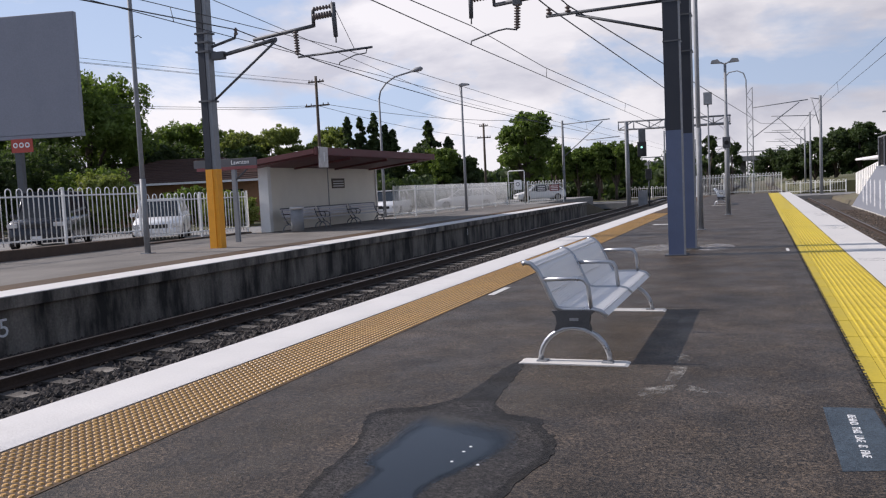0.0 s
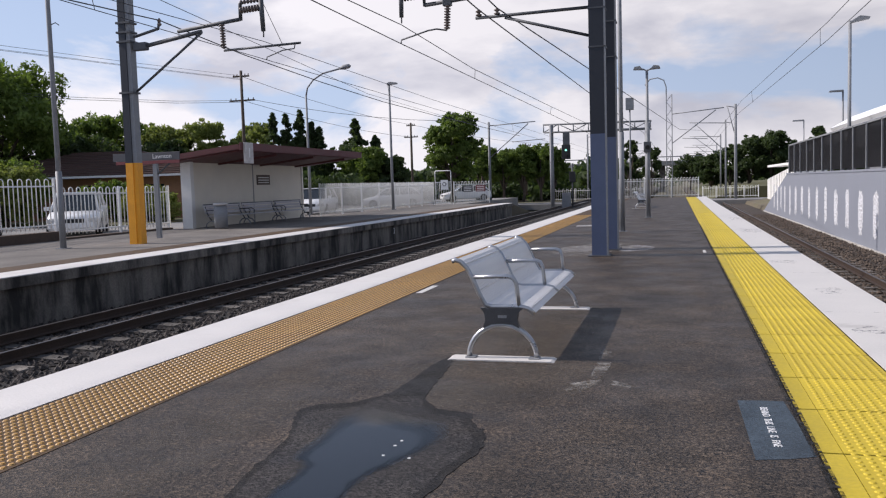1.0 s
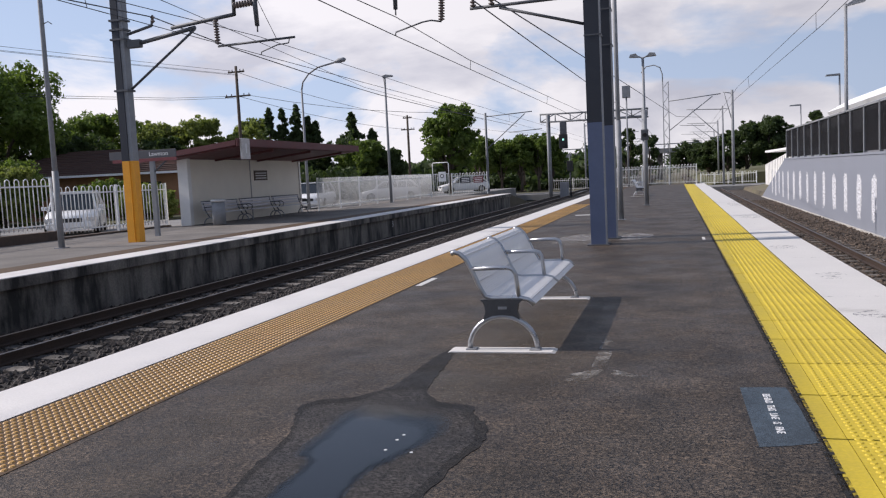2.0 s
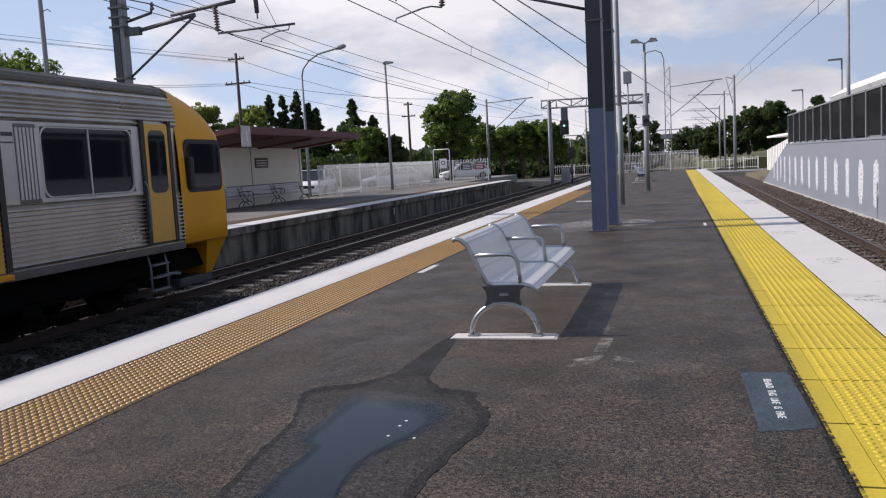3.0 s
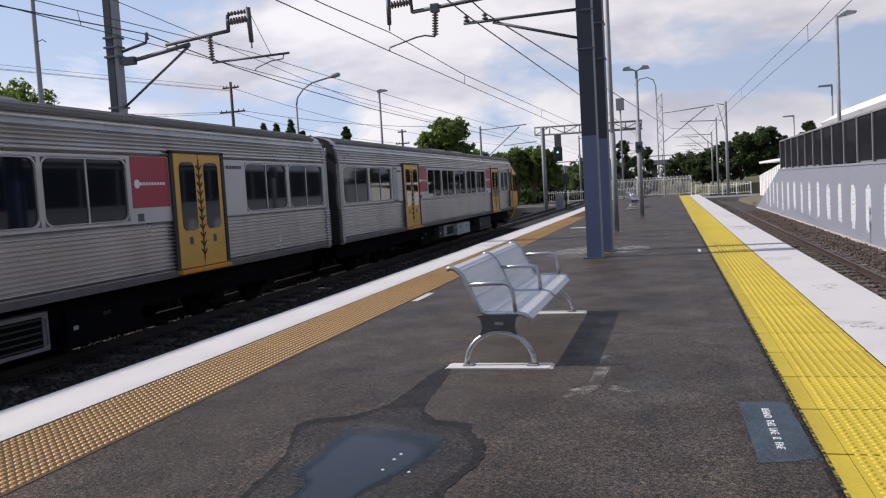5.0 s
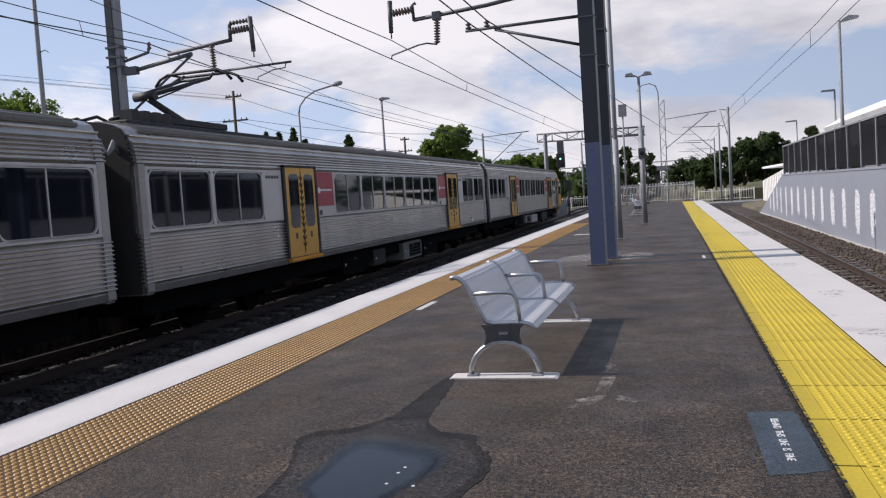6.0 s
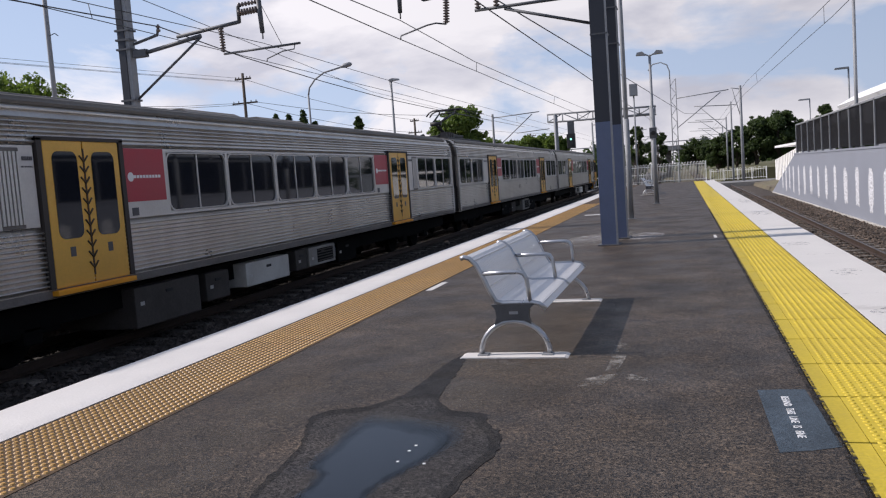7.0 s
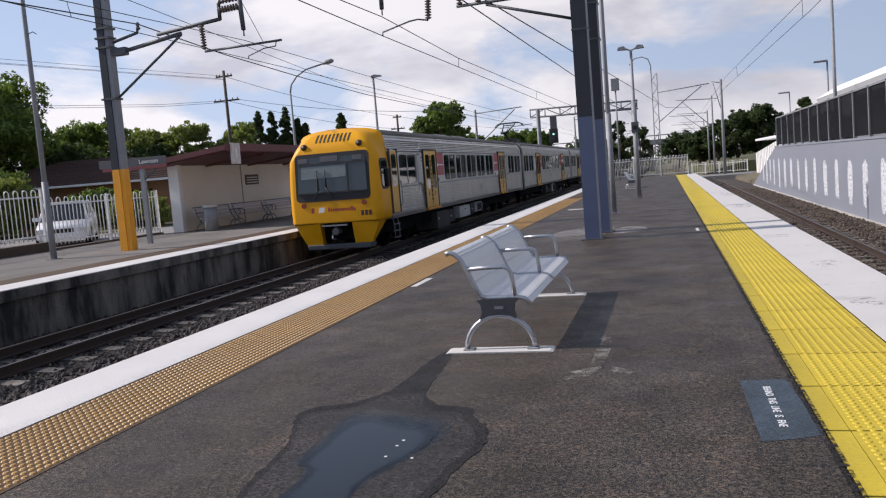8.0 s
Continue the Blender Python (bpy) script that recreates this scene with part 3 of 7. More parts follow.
def door_pair(parent, side, y, z0=SILL - 0.03, z1=2.96, w=0.74):
    """A double sliding door with tall windows and a dark arrow trail along the meeting edge."""
    x = side * (HALF - 0.005)
    lo, hi = min(x, x + side * 0.05), max(x, x + side * 0.05)
    part("door_recess", box(min(x, x - side * 0.02), y - w - 0.10, z0, max(x, x - side * 0.02), y + w + 0.10, z1 + 0.04), SEAL, parent)
    for a, b in ((y - w - 0.11, y - w - 0.02), (y + w + 0.02, y + w + 0.11)):
        part("door_post", box(min(x, x + side * 0.06), a, z0, max(x, x + side * 0.06), b, z1 + 0.03), SEAL, parent, "dark door post")
    part("door_header", box(min(x, x + side * 0.06), y - w - 0.11, z1, max(x, x + side * 0.06), y + w + 0.11, z1 + 0.05), SEAL, parent)
    for a, b in ((y - w, y - 0.012), (y + 0.012, y + w)):
        leaf = part("door", box(lo, a, z0, hi, b, z1, 0.01), DOOR_YELLOW, parent, "ochre yellow sliding door leaf")
        xg = x + side * 0.05
        part("door_window", prism(rounded(a + 0.14, 1.66, b - 0.12, 2.82, 0.11), xg - side * 0.01, xg + side * 0.006, axis="x"), TRAIN_GLASS, leaf)
        part("door_label", box(min(xg, xg + side * 0.004), (a + b) / 2 - 0.05, 1.42, max(xg, xg + side * 0.004), (a + b) / 2 + 0.05, 1.55), GREY_SIGN, leaf)
    bm = bmesh.new()
    xg = x + side * 0.052
    box(min(xg, xg + side * 0.006), y - 0.014, z0 + 0.1, max(xg, xg + side * 0.006), y + 0.014, z1 - 0.1, bm=bm)
    z = z0 + 0.2
    while z < z1 - 0.2:
        for s in (-1, 1):
            tube([(xg + side * 0.003, y, z), (xg + side * 0.003, y + s * 0.085, z + 0.085)], 0.013, 4, bm)
        z += 0.145
    part("arrow_trail", bm, BROWN_MARK, parent, "dark brown arrow trail on the doors")
    part("door_step", box(min(x, x + side * 0.12), y - w - 0.06, z0 - 0.09, max(x, x + side * 0.12), y + w + 0.06, z0 - 0.02, 0.01), ORANGE, parent, "orange door step")


def flat_panel(parent, side, y0, y1, z0=W0 - 0.05, z1=W1 + 0.05, material=None, name="pillar_panel", out=0.050):
    x = side * (HALF - 0.035)
    return part(name, box(min(x, x + side * out), y0, z0, max(x, x + side * out), y1, z1), material or PANEL_GREY, parent)


def band(parent, side, y0, y1, windows):
    """The flat band beside the windows: windows as (start, end), pillars between them."""
    y = y0
    for a, b in windows:
        flat_panel(parent, side, y, a - 0.02)
        flat_panel(parent, side, a - 0.02, b + 0.02, W0 - 0.05, W0 + 0.005)
        flat_panel(parent, side, a - 0.02, b + 0.02, W1 - 0.005, W1 + 0.05)
        pane(parent, side, a, b, W0 + 0.02, W1 - 0.02)
        y = b + 0.02
    if y1 > y:
        flat_panel(parent, side, y, y1)


def bogie(parent, y):
    b = bmesh.new()
    for s in (-1, 1):
        box(s * 0.95 - 0.06, y - 1.6, 0.42, s * 0.95 + 0.06, y + 1.6, 0.60, 0.03, b)
        for w in (-1.05, 1.05):
            box(s * 0.95 - 0.1, y + w - 0.17, 0.30, s * 0.95 + 0.1, y + w + 0.17, 0.56, 0.03, b)
            tube([(s * 0.9, y + w * 0.3, 0.5), (s * 0.9, y + w * 0.3, 0.8)], 0.13, 10, b)
    box(-0.95, y - 0.2, 0.4, 0.95, y + 0.2, 0.62, 0.0, b)
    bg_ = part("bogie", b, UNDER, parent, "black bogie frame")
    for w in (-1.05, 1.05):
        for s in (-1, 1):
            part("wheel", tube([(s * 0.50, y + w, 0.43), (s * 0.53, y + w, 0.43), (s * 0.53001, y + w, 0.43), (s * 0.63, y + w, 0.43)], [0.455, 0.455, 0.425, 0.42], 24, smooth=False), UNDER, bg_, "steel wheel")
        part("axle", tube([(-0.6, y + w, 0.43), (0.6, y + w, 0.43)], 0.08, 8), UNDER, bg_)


BELOW = {
    "lead": ((6.55, 7.7, 0.27, 0.80, 1.30, "grey"), (7.73, 8.9, 0.27, 0.80, 1.30, "grey"), (9.7, 10.55, 0.25, 0.72, 1.0, "under"), (10.85, 12.03, 0.33, 0.76, 1.32, "white"),
             (12.06, 12.95, 0.33, 0.76, 1.32, "white"), (13.4, 14.88, 0.38, 0.80, 1.30, "radiator"), (14.92, 15.4, 0.36, 0.80, 1.26, "grey"), (16.0, 17.2, 0.25, 0.75, 1.1, "under")),
    "middle": ((7.2, 8.9, 0.2, 0.70, 1.15, "under"), (9.3, 11.2, 0.25, 0.78, 1.2, "radiator"), (12.6, 13.6, 0.3, 0.75, 1.1, "grey"), (14.2, 15.9, 0.25, 0.78, 1.1, "under")),
    "tail": ((6.9, 8.65, 0.16, 0.78, 1.28, "grey"), (8.98, 9.75, 0.25, 0.74, 1.2, "grey"), (10.18, 11.95, 0.33, 0.78, 1.32, "white"), (12.4, 12.95, 0.36, 0.80, 1.26, "grey"),
             (12.98, 14.4, 0.38, 0.80, 1.30, "radiator"), (15.0, 16.2, 0.25, 0.75, 1.1, "under")),
}


def boxes_below(parent, kind, g):
    """Equipment cases under the floor; g turns metres from the cab end into places along the car."""
    paints = {"grey": BOX_GREY, "under": UNDER, "white": BOX_WHITE, "radiator": BOX_PALE}
    shift = {"lead": 0.32, "middle": 0.0, "tail": -0.43}[kind]
    for a, b, z0, z1, out, look_ in BELOW[kind]:
        a, b = a + shift, b + shift
        y0, y1 = sorted((g(a), g(b)))
        c = part("equipment_box", box(-out, y0, z0, out, y1, z1, 0.015), paints[look_], parent, {"white": "white underfloor equipment box", "radiator": "pale grey box with a dark radiator grille"}.get(look_, "grimy underfloor equipment box"))
        for s in (-1, 1):
            part("latch", box(min(s * out, s * (out + 0.012)), (y0 + y1) / 2 - 0.09, z1 - 0.16, max(s * out, s * (out + 0.012)), (y0 + y1) / 2 + 0.09, z1 - 0.11), BLACK, c)
            part("label_plate", box(min(s * out, s * (out + 0.006)), y0 + 0.12, z1 - 0.28, max(s * out, s * (out + 0.006)), y0 + 0.22, z1 - 0.22), PANEL_GREY, c)
            if look_ == "radiator":
                ya, yb = y0 + 0.3 * (y1 - y0), y1 - 0.14
                part("grille", box(min(s * out, s * (out + 0.008)), ya, z0 + 0.06, max(s * out, s * (out + 0.008)), yb, z1 - 0.06), UNDER, c, "dark radiator grille")
                for k in range(5):
                    zz = z0 + 0.09 + k * (z1 - z0 - 0.18) / 4
                    part("grille_slat", box(min(s * out, s * (out + 0.016)), ya, zz - 0.012, max(s * out, s * (out + 0.016)), yb, zz + 0.012), BOX_GREY, c)
                part("handle", tube([(s * (out + 0.01), y1 - 0.08, z0 + 0.1), (s * (out + 0.03), y1 - 0.08, z0 + 0.1), (s * (out + 0.03), y1 - 0.08, z1 - 0.1), (s * (out + 0.01), y1 - 0.08, z1 - 0.1)], 0.012, 5), STEEL, c)


CAB_DEPTH = {"lead": 1.55, "tail": 1.0}   # depth of the yellow cab mouldings


def cab(parent, sgn, ym, L):
    """The driving cab: yellow moulded front from ym outwards (sgn +1 forwards, -1 rearwards)."""

    def front(z):
        lean = 0.14 * max(0.0, (z - 1.5) / 1.5) ** 1.6
        over = max(0.0, (z - 3.02) / 0.70)
        return L - lean - 0.95 * L * (1 - math.sqrt(max(0.0, 1 - over * over)))
    body = bmesh.new()
    rows = []
    outline = [(0.96, HALF - 0.02), (1.0, HALF + 0.008), (1.3, HALF + 0.014), (1.7, HALF + 0.016), (2.1, HALF + 0.014), (2.5, HALF + 0.006), (2.8, HALF - 0.015), (3.0, HALF - 0.055),
               (3.15, HALF - 0.065), (3.28, HALF - 0.08), (3.38, HALF - 0.10), (3.48, HALF - 0.13), (3.56, HALF - 0.22), (3.62, HALF - 0.40), (3.665, HALF - 0.66), (3.695, HALF - 0.98), (3.705, HALF - 1.32)]
    turn = (12, 24, 36, 48, 60, 72, 84, 90)
    for z, w in outline:
        fr = front(z)
        r = min(0.25 + 0.3 * max(0.0, z - 2.9), max(0.06, fr * 0.8), w * 0.3)
        tp = 0.42 * max(0.0, z - 2.85)
        tp = min(tp, w * 0.6)
        v = w - tp
        half = [(-w, 0.0), (-(w - 0.3 * tp), (fr - r) * 0.5), (-v, fr - r)] + [(-v + r * 0.8 * (1 - math.cos(radians(a))), fr - r + r * math.sin(radians(a))) for a in turn]
        row = half + [(-x, y) for x, y in half[::-1]]
        rows.append([body.verts.new((x, ym + sgn * y, z)) for x, y in row])
    for a, b in zip(rows, rows[1:]):
        for k in range(len(a) - 1):
            body.faces.new((a[k], a[k + 1], b[k + 1], b[k])).smooth = True
    body.faces.new(rows[-1])
    body.faces.new(rows[0])
    bmesh.ops.recalc_face_normals(body, faces=body.faces)
    c = part("cab_front", body, TRAIN_YELLOW, parent, "yellow moulded cab front")
    # the apron below, tapered inwards and cut away on a slant behind
    ap = bmesh.new()
    for xa, xb, xc, xd in ((-1.33, -0.50, -0.50, -1.02), (0.50, 1.33, 1.02, 0.50)):
        top = [(xa, L - 0.10 if abs(xa) > 1 else L - 0.015), (xb, L - 0.10 if abs(xb) > 1 else L - 0.015), (xb, max(0.05, L - 0.74)), (xa, max(0.05, L - 0.74))]
        low = [(xd, L - 0.16), (xc, L - 0.16), (xc, L - 0.36), (xd, L - 0.36)]
        tv = [ap.verts.new((x, ym + sgn * y, 0.955)) for x, y in top]
        lv = [ap.verts.new((x, ym + sgn * y, 0.33)) for x, y in low]
        for k in range(4):
            ap.faces.new((tv[k], tv[(k + 1) % 4], lv[(k + 1) % 4], lv[k]))
        ap.faces.new(tv), ap.faces.new(lv[::-1])
    bmesh.ops.recalc_face_normals(ap, faces=ap.faces)
    part("apron", ap, TRAIN_YELLOW, c, "yellow tapered apron")
    part("apron_joint", box(-1.30, min(ym, ym + sgn * (L - 0.03)), 0.945, 1.30, max(ym, ym + sgn * (L - 0.03)), 0.962), BLACK, c)
    yf = lambda z: ym + sgn * (front(z) + 0.004)

    def plate(name, pts, off, m, parent_=None, label="", thick=0.02):
        b = bmesh.new()
        fr = [b.verts.new((x, yf(z) + sgn * (off + thick), z)) for x, z in pts]
        bk = [b.verts.new((x, yf(z) + sgn * (off - 0.05), z)) for x, z in pts]
        k = len(pts)
        b.faces.new(fr)
        for i in range(k):
            b.faces.new((fr[i], fr[(i + 1) % k], bk[(i + 1) % k], bk[i]))
        bmesh.ops.recalc_face_normals(b, faces=b.faces)
        return part(name, b, m, parent_ or c, label)
    surround = rounded(-1.15, 1.60, 1.15, 2.99, 0.13, 5)
    plate("windscreen_surround", surround, 0.0, BLACK, None, "black windscreen surround")
    plate("windscreen", [(-1.07, 1.86), (1.07, 1.86), (1.05, 2.66), (-1.05, 2.66)], 0.02, CAB_GLASS, None, "wide tinted windscreen", 0.008)
    plate("window_divider", [(0.47, 1.84), (0.51, 1.84), (0.50, 2.68), (0.46, 2.68)], 0.03, BLACK)
    plate("screen_bar", [(-1.06, 2.66), (1.06, 2.66), (1.06, 2.69), (-1.06, 2.69)], 0.03, BLACK)
    plate("screen_bar", [(-1.08, 1.82), (1.08, 1.82), (1.08, 1.85), (-1.08, 1.85)], 0.03, BLACK)
    plate("sun_blind", [(-0.95, 2.26), (0.44, 2.28), (0.44, 2.62), (-0.95, 2.62)], 0.022, BLIND, None, "pale sun blind behind the windscreen", 0.009)
    plate("upper_screen", [(-1.05, 2.70), (1.05, 2.70), (1.01, 2.93), (-1.01, 2.93)], 0.010, CAB_GLASS, None, "tinted upper screen", 0.006)
    for x0, x1 in ((-0.45, -0.62), (-0.2, -0.12)):
        wx = -sgn
        wp = bmesh.new()
        tube([(x * wx, yf(z) + sgn * 0.07, z) for x, z in ((x0 + 0.24 if x0 > -0.3 else x0 - 0.1, 1.66), (x0, 2.0))], 0.012, 5, wp)
        tube([(x * wx, yf(z) + sgn * 0.055, z) for x, z in ((x0 + 0.02, 1.92), (x0 - 0.02, 2.5))], 0.016, 5, wp)
        part("wiper", wp, BLACK, c, "black windscreen wiper")
    plate("display", [(-0.35, 2.74), (0.2, 2.74), (0.2, 2.90), (-0.35, 2.90)], 0.018, GREY_SIGN)
    for s in (-1, 1):
        plate("lamp_panel", [(s * 0.85 - 0.2, 2.74), (s * 0.85 + 0.1, 2.74), (s * 0.85 + 0.1, 2.87), (s * 0.85 - 0.2, 2.87)], 0.012, GREY_SIGN)
        yl = yf(3.20)
        part("headlight", tube([(s * 0.86, yl - sgn * 0.2, 3.20), (s * 0.86, yl + sgn * 0.05, 3.20), (s * 0.86, yl + sgn * 0.051, 3.20), (s * 0.86, yl + sgn * 0.02, 3.20)], [0.085, 0.09, 0.07, 0.065], 16), BROWN_MARK, c, "round recessed headlight")
        part("headlight_lens", tube([(s * 0.86, yl + sgn * 0.0, 3.20), (s * 0.86, yl + sgn * 0.045, 3.20)], [0.066, 0.045], 12), LAMP_LENS, c, "clear headlight lens")
        part("tail_light", tube([(s * 0.94, yf(1.5) - sgn * 0.05, 1.5), (s * 0.94, yf(1.5) + sgn * 0.02, 1.5)], 0.075, 12), RED_LENS, c, "red tail light")
        # the side window and the chamfered lower corner
        xs = s * (HALF + 0.004)
        ya, yb = sorted((ym + sgn * (0.10 * L + 0.02), ym + sgn * (L - 0.24)))
        sw = part("cab_side_window", prism(rounded(ya, 1.82, yb, 2.72, 0.14), xs - s * 0.03, xs + s * 0.014, axis="x"), BLACK, c, "black framed cab side window")
        part("pane", prism(rounded(ya + 0.07, 1.9, yb - 0.07, 2.64, 0.1), xs + s * 0.008, xs + s * 0.018, axis="x"), TRAIN_GLASS, sw)
        part("mirror", box(min(xs, xs + s * 0.09), min(ym + sgn * 0.2, ym + sgn * 0.34), 1.88, max(xs, xs + s * 0.09), max(ym + sgn * 0.2, ym + sgn * 0.34), 2.42, 0.03), BLACK, c, "black rear view mirror")
        lad = bmesh.new()
        ra, rb = ym - sgn * 0.42, ym - sgn * 0.86
        for yy in (ra, rb):
            tube([(s * 1.26, yy, 0.95), (s * 1.32, yy, 0.70), (s * 1.32, yy, 0.30)], 0.02, 6, lad)
        for zz in (0.32, 0.52, 0.72):
            box(min(s * 1.27, s * 1.37), min(ra, rb), zz - 0.012, max(s * 1.27, s * 1.37), max(ra, rb), zz + 0.012, bm=lad)
        part("ladder", lad, STEEL, parent, "steel cab ladder")
    for k in range(9):
        x = -0.50 + 0.125 * k
        part("grille_slot", prism([(yf(3.30) - sgn * 0.06, 3.30), (yf(3.30) + sgn * 0.006, 3.30), (yf(3.38) + sgn * 0.008, 3.38), (yf(3.46) + sgn * 0.010, 3.46), (yf(3.54) + sgn * 0.012, 3.54), (yf(3.54) - sgn * 0.06, 3.50)], x - 0.026, x + 0.026, axis="x"), BLACK, c)
    # coupler pocket, its shade drawn as a near-black block, and plough
    part("coupler_pocket", box(-0.495, min(ym + sgn * 0.1, ym + sgn * (L - 0.3)), 0.42, 0.495, max(ym + sgn * 0.1, ym + sgn * (L - 0.3)), 0.94, 0.02), UNDER, c, "near-black block for the shaded coupler pocket")
    part("coupler", tube([(0, ym + sgn * (L - 0.4), 0.70), (0, ym + sgn * (L - 0.05), 0.70), (0, ym + sgn * (L + 0.08), 0.70)], [0.09, 0.12, 0.10], 12), DARK_STEEL, c, "steel coupler")
    part("coupler_hose", tube([(-0.16, ym + sgn * (L - 0.1), 0.62), (-0.12, ym + sgn * (L + 0.02), 0.5), (-0.05, ym + sgn * (L - 0.05), 0.46)], 0.025, 6), STEEL, c)
    part("coupler_bar", box(-0.42, min(ym + sgn * (L - 0.02), ym + sgn * (L + 0.05)), 0.86, 0.36, max(ym + sgn * (L - 0.02), ym + sgn * (L + 0.05)), 0.90), STEEL, c)
    part("plough", box(-1.0, min(ym + sgn * 0.4, ym + sgn * (L - 0.12)), 0.17, 1.0, max(ym + sgn * 0.4, ym + sgn * (L - 0.12)), 0.33, 0.03), DARK_STEEL, c, "grey obstacle plough")
    # lettering: an unreadable maker's line, a small badge and the unit number as bars
    face = -sgn
    for x0, w, m in ((-0.72, 0.1, RED_SIGN), (-0.5, 0.22, WHITE), (-0.19, 0.86, RED_SIGN), (0.82, 0.34, BROWN_MARK)):
        xa = x0 if sgn < 0 else -x0 - w
        z0 = 1.27 if m is not BROWN_MARK else 1.12
        if m is RED_SIGN and w > 0.3:
            for j in range(12):
                plate("lettering", [(xa + j * w / 12, z0 + 0.02), (xa + (j + 0.72) * w / 12, z0 + 0.02), (xa + (j + 0.72) * w / 12, z0 + (0.14 if j in (0, 10) else 0.10)), (xa + j * w / 12, z0 + (0.14 if j in (0, 10) else 0.10))], 0.001, m, thick=0.004)
        elif m is BROWN_MARK:
            for j in range(3):
                plate("number_bar", [(xa + j * 0.12, z0), (xa + j * 0.12 + 0.085, z0), (xa + j * 0.12 + 0.085, z0 + 0.15), (xa + j * 0.12, z0 + 0.15)], 0.001, m, thick=0.004)
        else:
            plate("badge", [(xa, z0), (xa + w * 0.8, z0), (xa + w, z0 + 0.15), (xa + w * 0.2, z0 + 0.15)], 0.001, m, thick=0.004)
    return c


CAB_GLASS = glass("cab_windscreen", (0.045, 0.055, 0.056), 0.04)
BLIND = mat("pale_blind", (0.17, 0.20, 0.20), 0.3, 0, 0.1)


def roof_units(parent, spots):
    for a, b in spots:
        u = part("roof_unit", prism([(-1.06, EAVE + 0.05), (1.06, EAVE + 0.05), (1.02, CREST - 0.14), (0.6, CREST + 0.06), (-0.6, CREST + 0.06), (-1.02, CREST - 0.14)], a, b), TRAIN_ROOF, parent, "pale air conditioning unit on the roof")
        for s in (-1, 1):
            for k in range(3):
                y = a + 0.25 + k * (b - a - 0.5) / 2.5
                part("vent", box(min(s * 0.98, s * 1.08), y, EAVE + 0.1, max(s * 0.98, s * 1.08), y + (b - a) / 5, EAVE + 0.16), DARK_STEEL, u)


def pantograph(parent, y):
    """A raised single-arm pantograph that stands at y: lower arm back to the elbow, upper arm forward to the head."""
    p = bmesh.new()
    box(-0.55, y - 1.7, CREST + 0.12, 0.55, y + 0.35, CREST + 0.20, 0.02, p)
    for s in (-1, 1):
        box(s * 0.55 - 0.05, y - 1.75, CREST + 0.10, s * 0.55 + 0.05, y + 0.4, CREST + 0.22, 0.01, p)
    f = part("pantograph", p, BLACK, parent, "raised black single-arm pantograph")
    lo = bmesh.new()
    tube([(0, y, CREST + 0.2), (0, y - 1.45, CREST + 0.66)], [0.075, 0.06], 8, lo)
    tube([(0.18, y - 0.35, CREST + 0.18), (0.12, y - 1.55, CREST + 0.58)], 0.025, 6, lo)
    tube([(-0.22, y - 1.45, CREST + 0.66), (0.22, y - 1.45, CREST + 0.66)], 0.085, 10, lo)
    part("lower_arm", lo, BLACK, f)
    up_ = bmesh.new()
    for s in (-1, 1):
        tube([(s * 0.14, y - 1.45, CREST + 0.68), (s * 0.34, y + 0.3, CREST + 1.18)], [0.045, 0.032], 6, up_)
        tube([(s * 0.34, y + 0.3, CREST + 1.18), (s * 0.34, y + 0.45, CREST + 1.30)], 0.03, 6, up_)
    tube([(-0.34, y + 0.3, CREST + 1.18), (0.34, y + 0.3, CREST + 1.18)], 0.03, 6, up_)
    tube([(0.04, y - 1.3, CREST + 0.60), (0.0, y + 0.2, CREST + 1.08)], 0.018, 5, up_)
    part("upper_arm", up_, BLACK, f)
    h = bmesh.new()
    for d in (0.22, 0.68):
        tube([(-0.88, y + d, CREST + 1.10), (-0.76, y + d, CREST + 1.24), (-0.58, y + d, CREST + 1.32), (0.58, y + d, CREST + 1.32), (0.76, y + d, CREST + 1.24), (0.88, y + d, CREST + 1.10)], 0.032, 6, h)
    for s in (-0.5, 0.5):
        tube([(s, y + 0.22, CREST + 1.31), (s, y + 0.68, CREST + 1.31)], 0.025, 6, h)
    part("pantograph_head", h, BLACK, f)
    i = bmesh.new()
    for s in (-0.45, 0.45):
        for d in (-1.5, 0.2):
            tube([(s, y + d, CREST - 0.05), (s, y + d, CREST + 0.03), (s, y + d, CREST + 0.14)], [0.06, 0.10, 0.06], 8, i)
    part("insulator", i, INSULATOR, f)
    tray = part("roof_tray", box(-0.98, y - 3.4, CREST - 0.14, 0.98, y + 1.9, CREST + 0.02, 0.02), BLACK, parent, "black roof equipment tray")
    cab_ = bmesh.new()
    for s in (-0.7, -0.3, 0.5):
        tube([(s, y - 3.2, CREST + 0.06), (s + 0.1, y - 2.6, CREST + 0.22), (s, y - 1.9, CREST + 0.10), (s + 0.05, y + 1.6, CREST + 0.06)], 0.03, 6, cab_)
    for k in range(4):
        box(0.62, y - 3.1 + 0.32 * k, CREST + 0.02, 0.86, y - 2.92 + 0.32 * k, CREST + 0.22, bm=cab_)
    part("cable", cab_, BLACK, tray)


def panel_writing(parent, side, y0, z, w, n, m, h=0.045):
    x = side * (HALF + 0.020)
    for j in range(n):
        part("lettering", box(min(x, x + side * 0.004), y0 + j * w / n, z, max(x, x + side * 0.004), y0 + (j + 0.75) * w / n, z + h), m, parent)


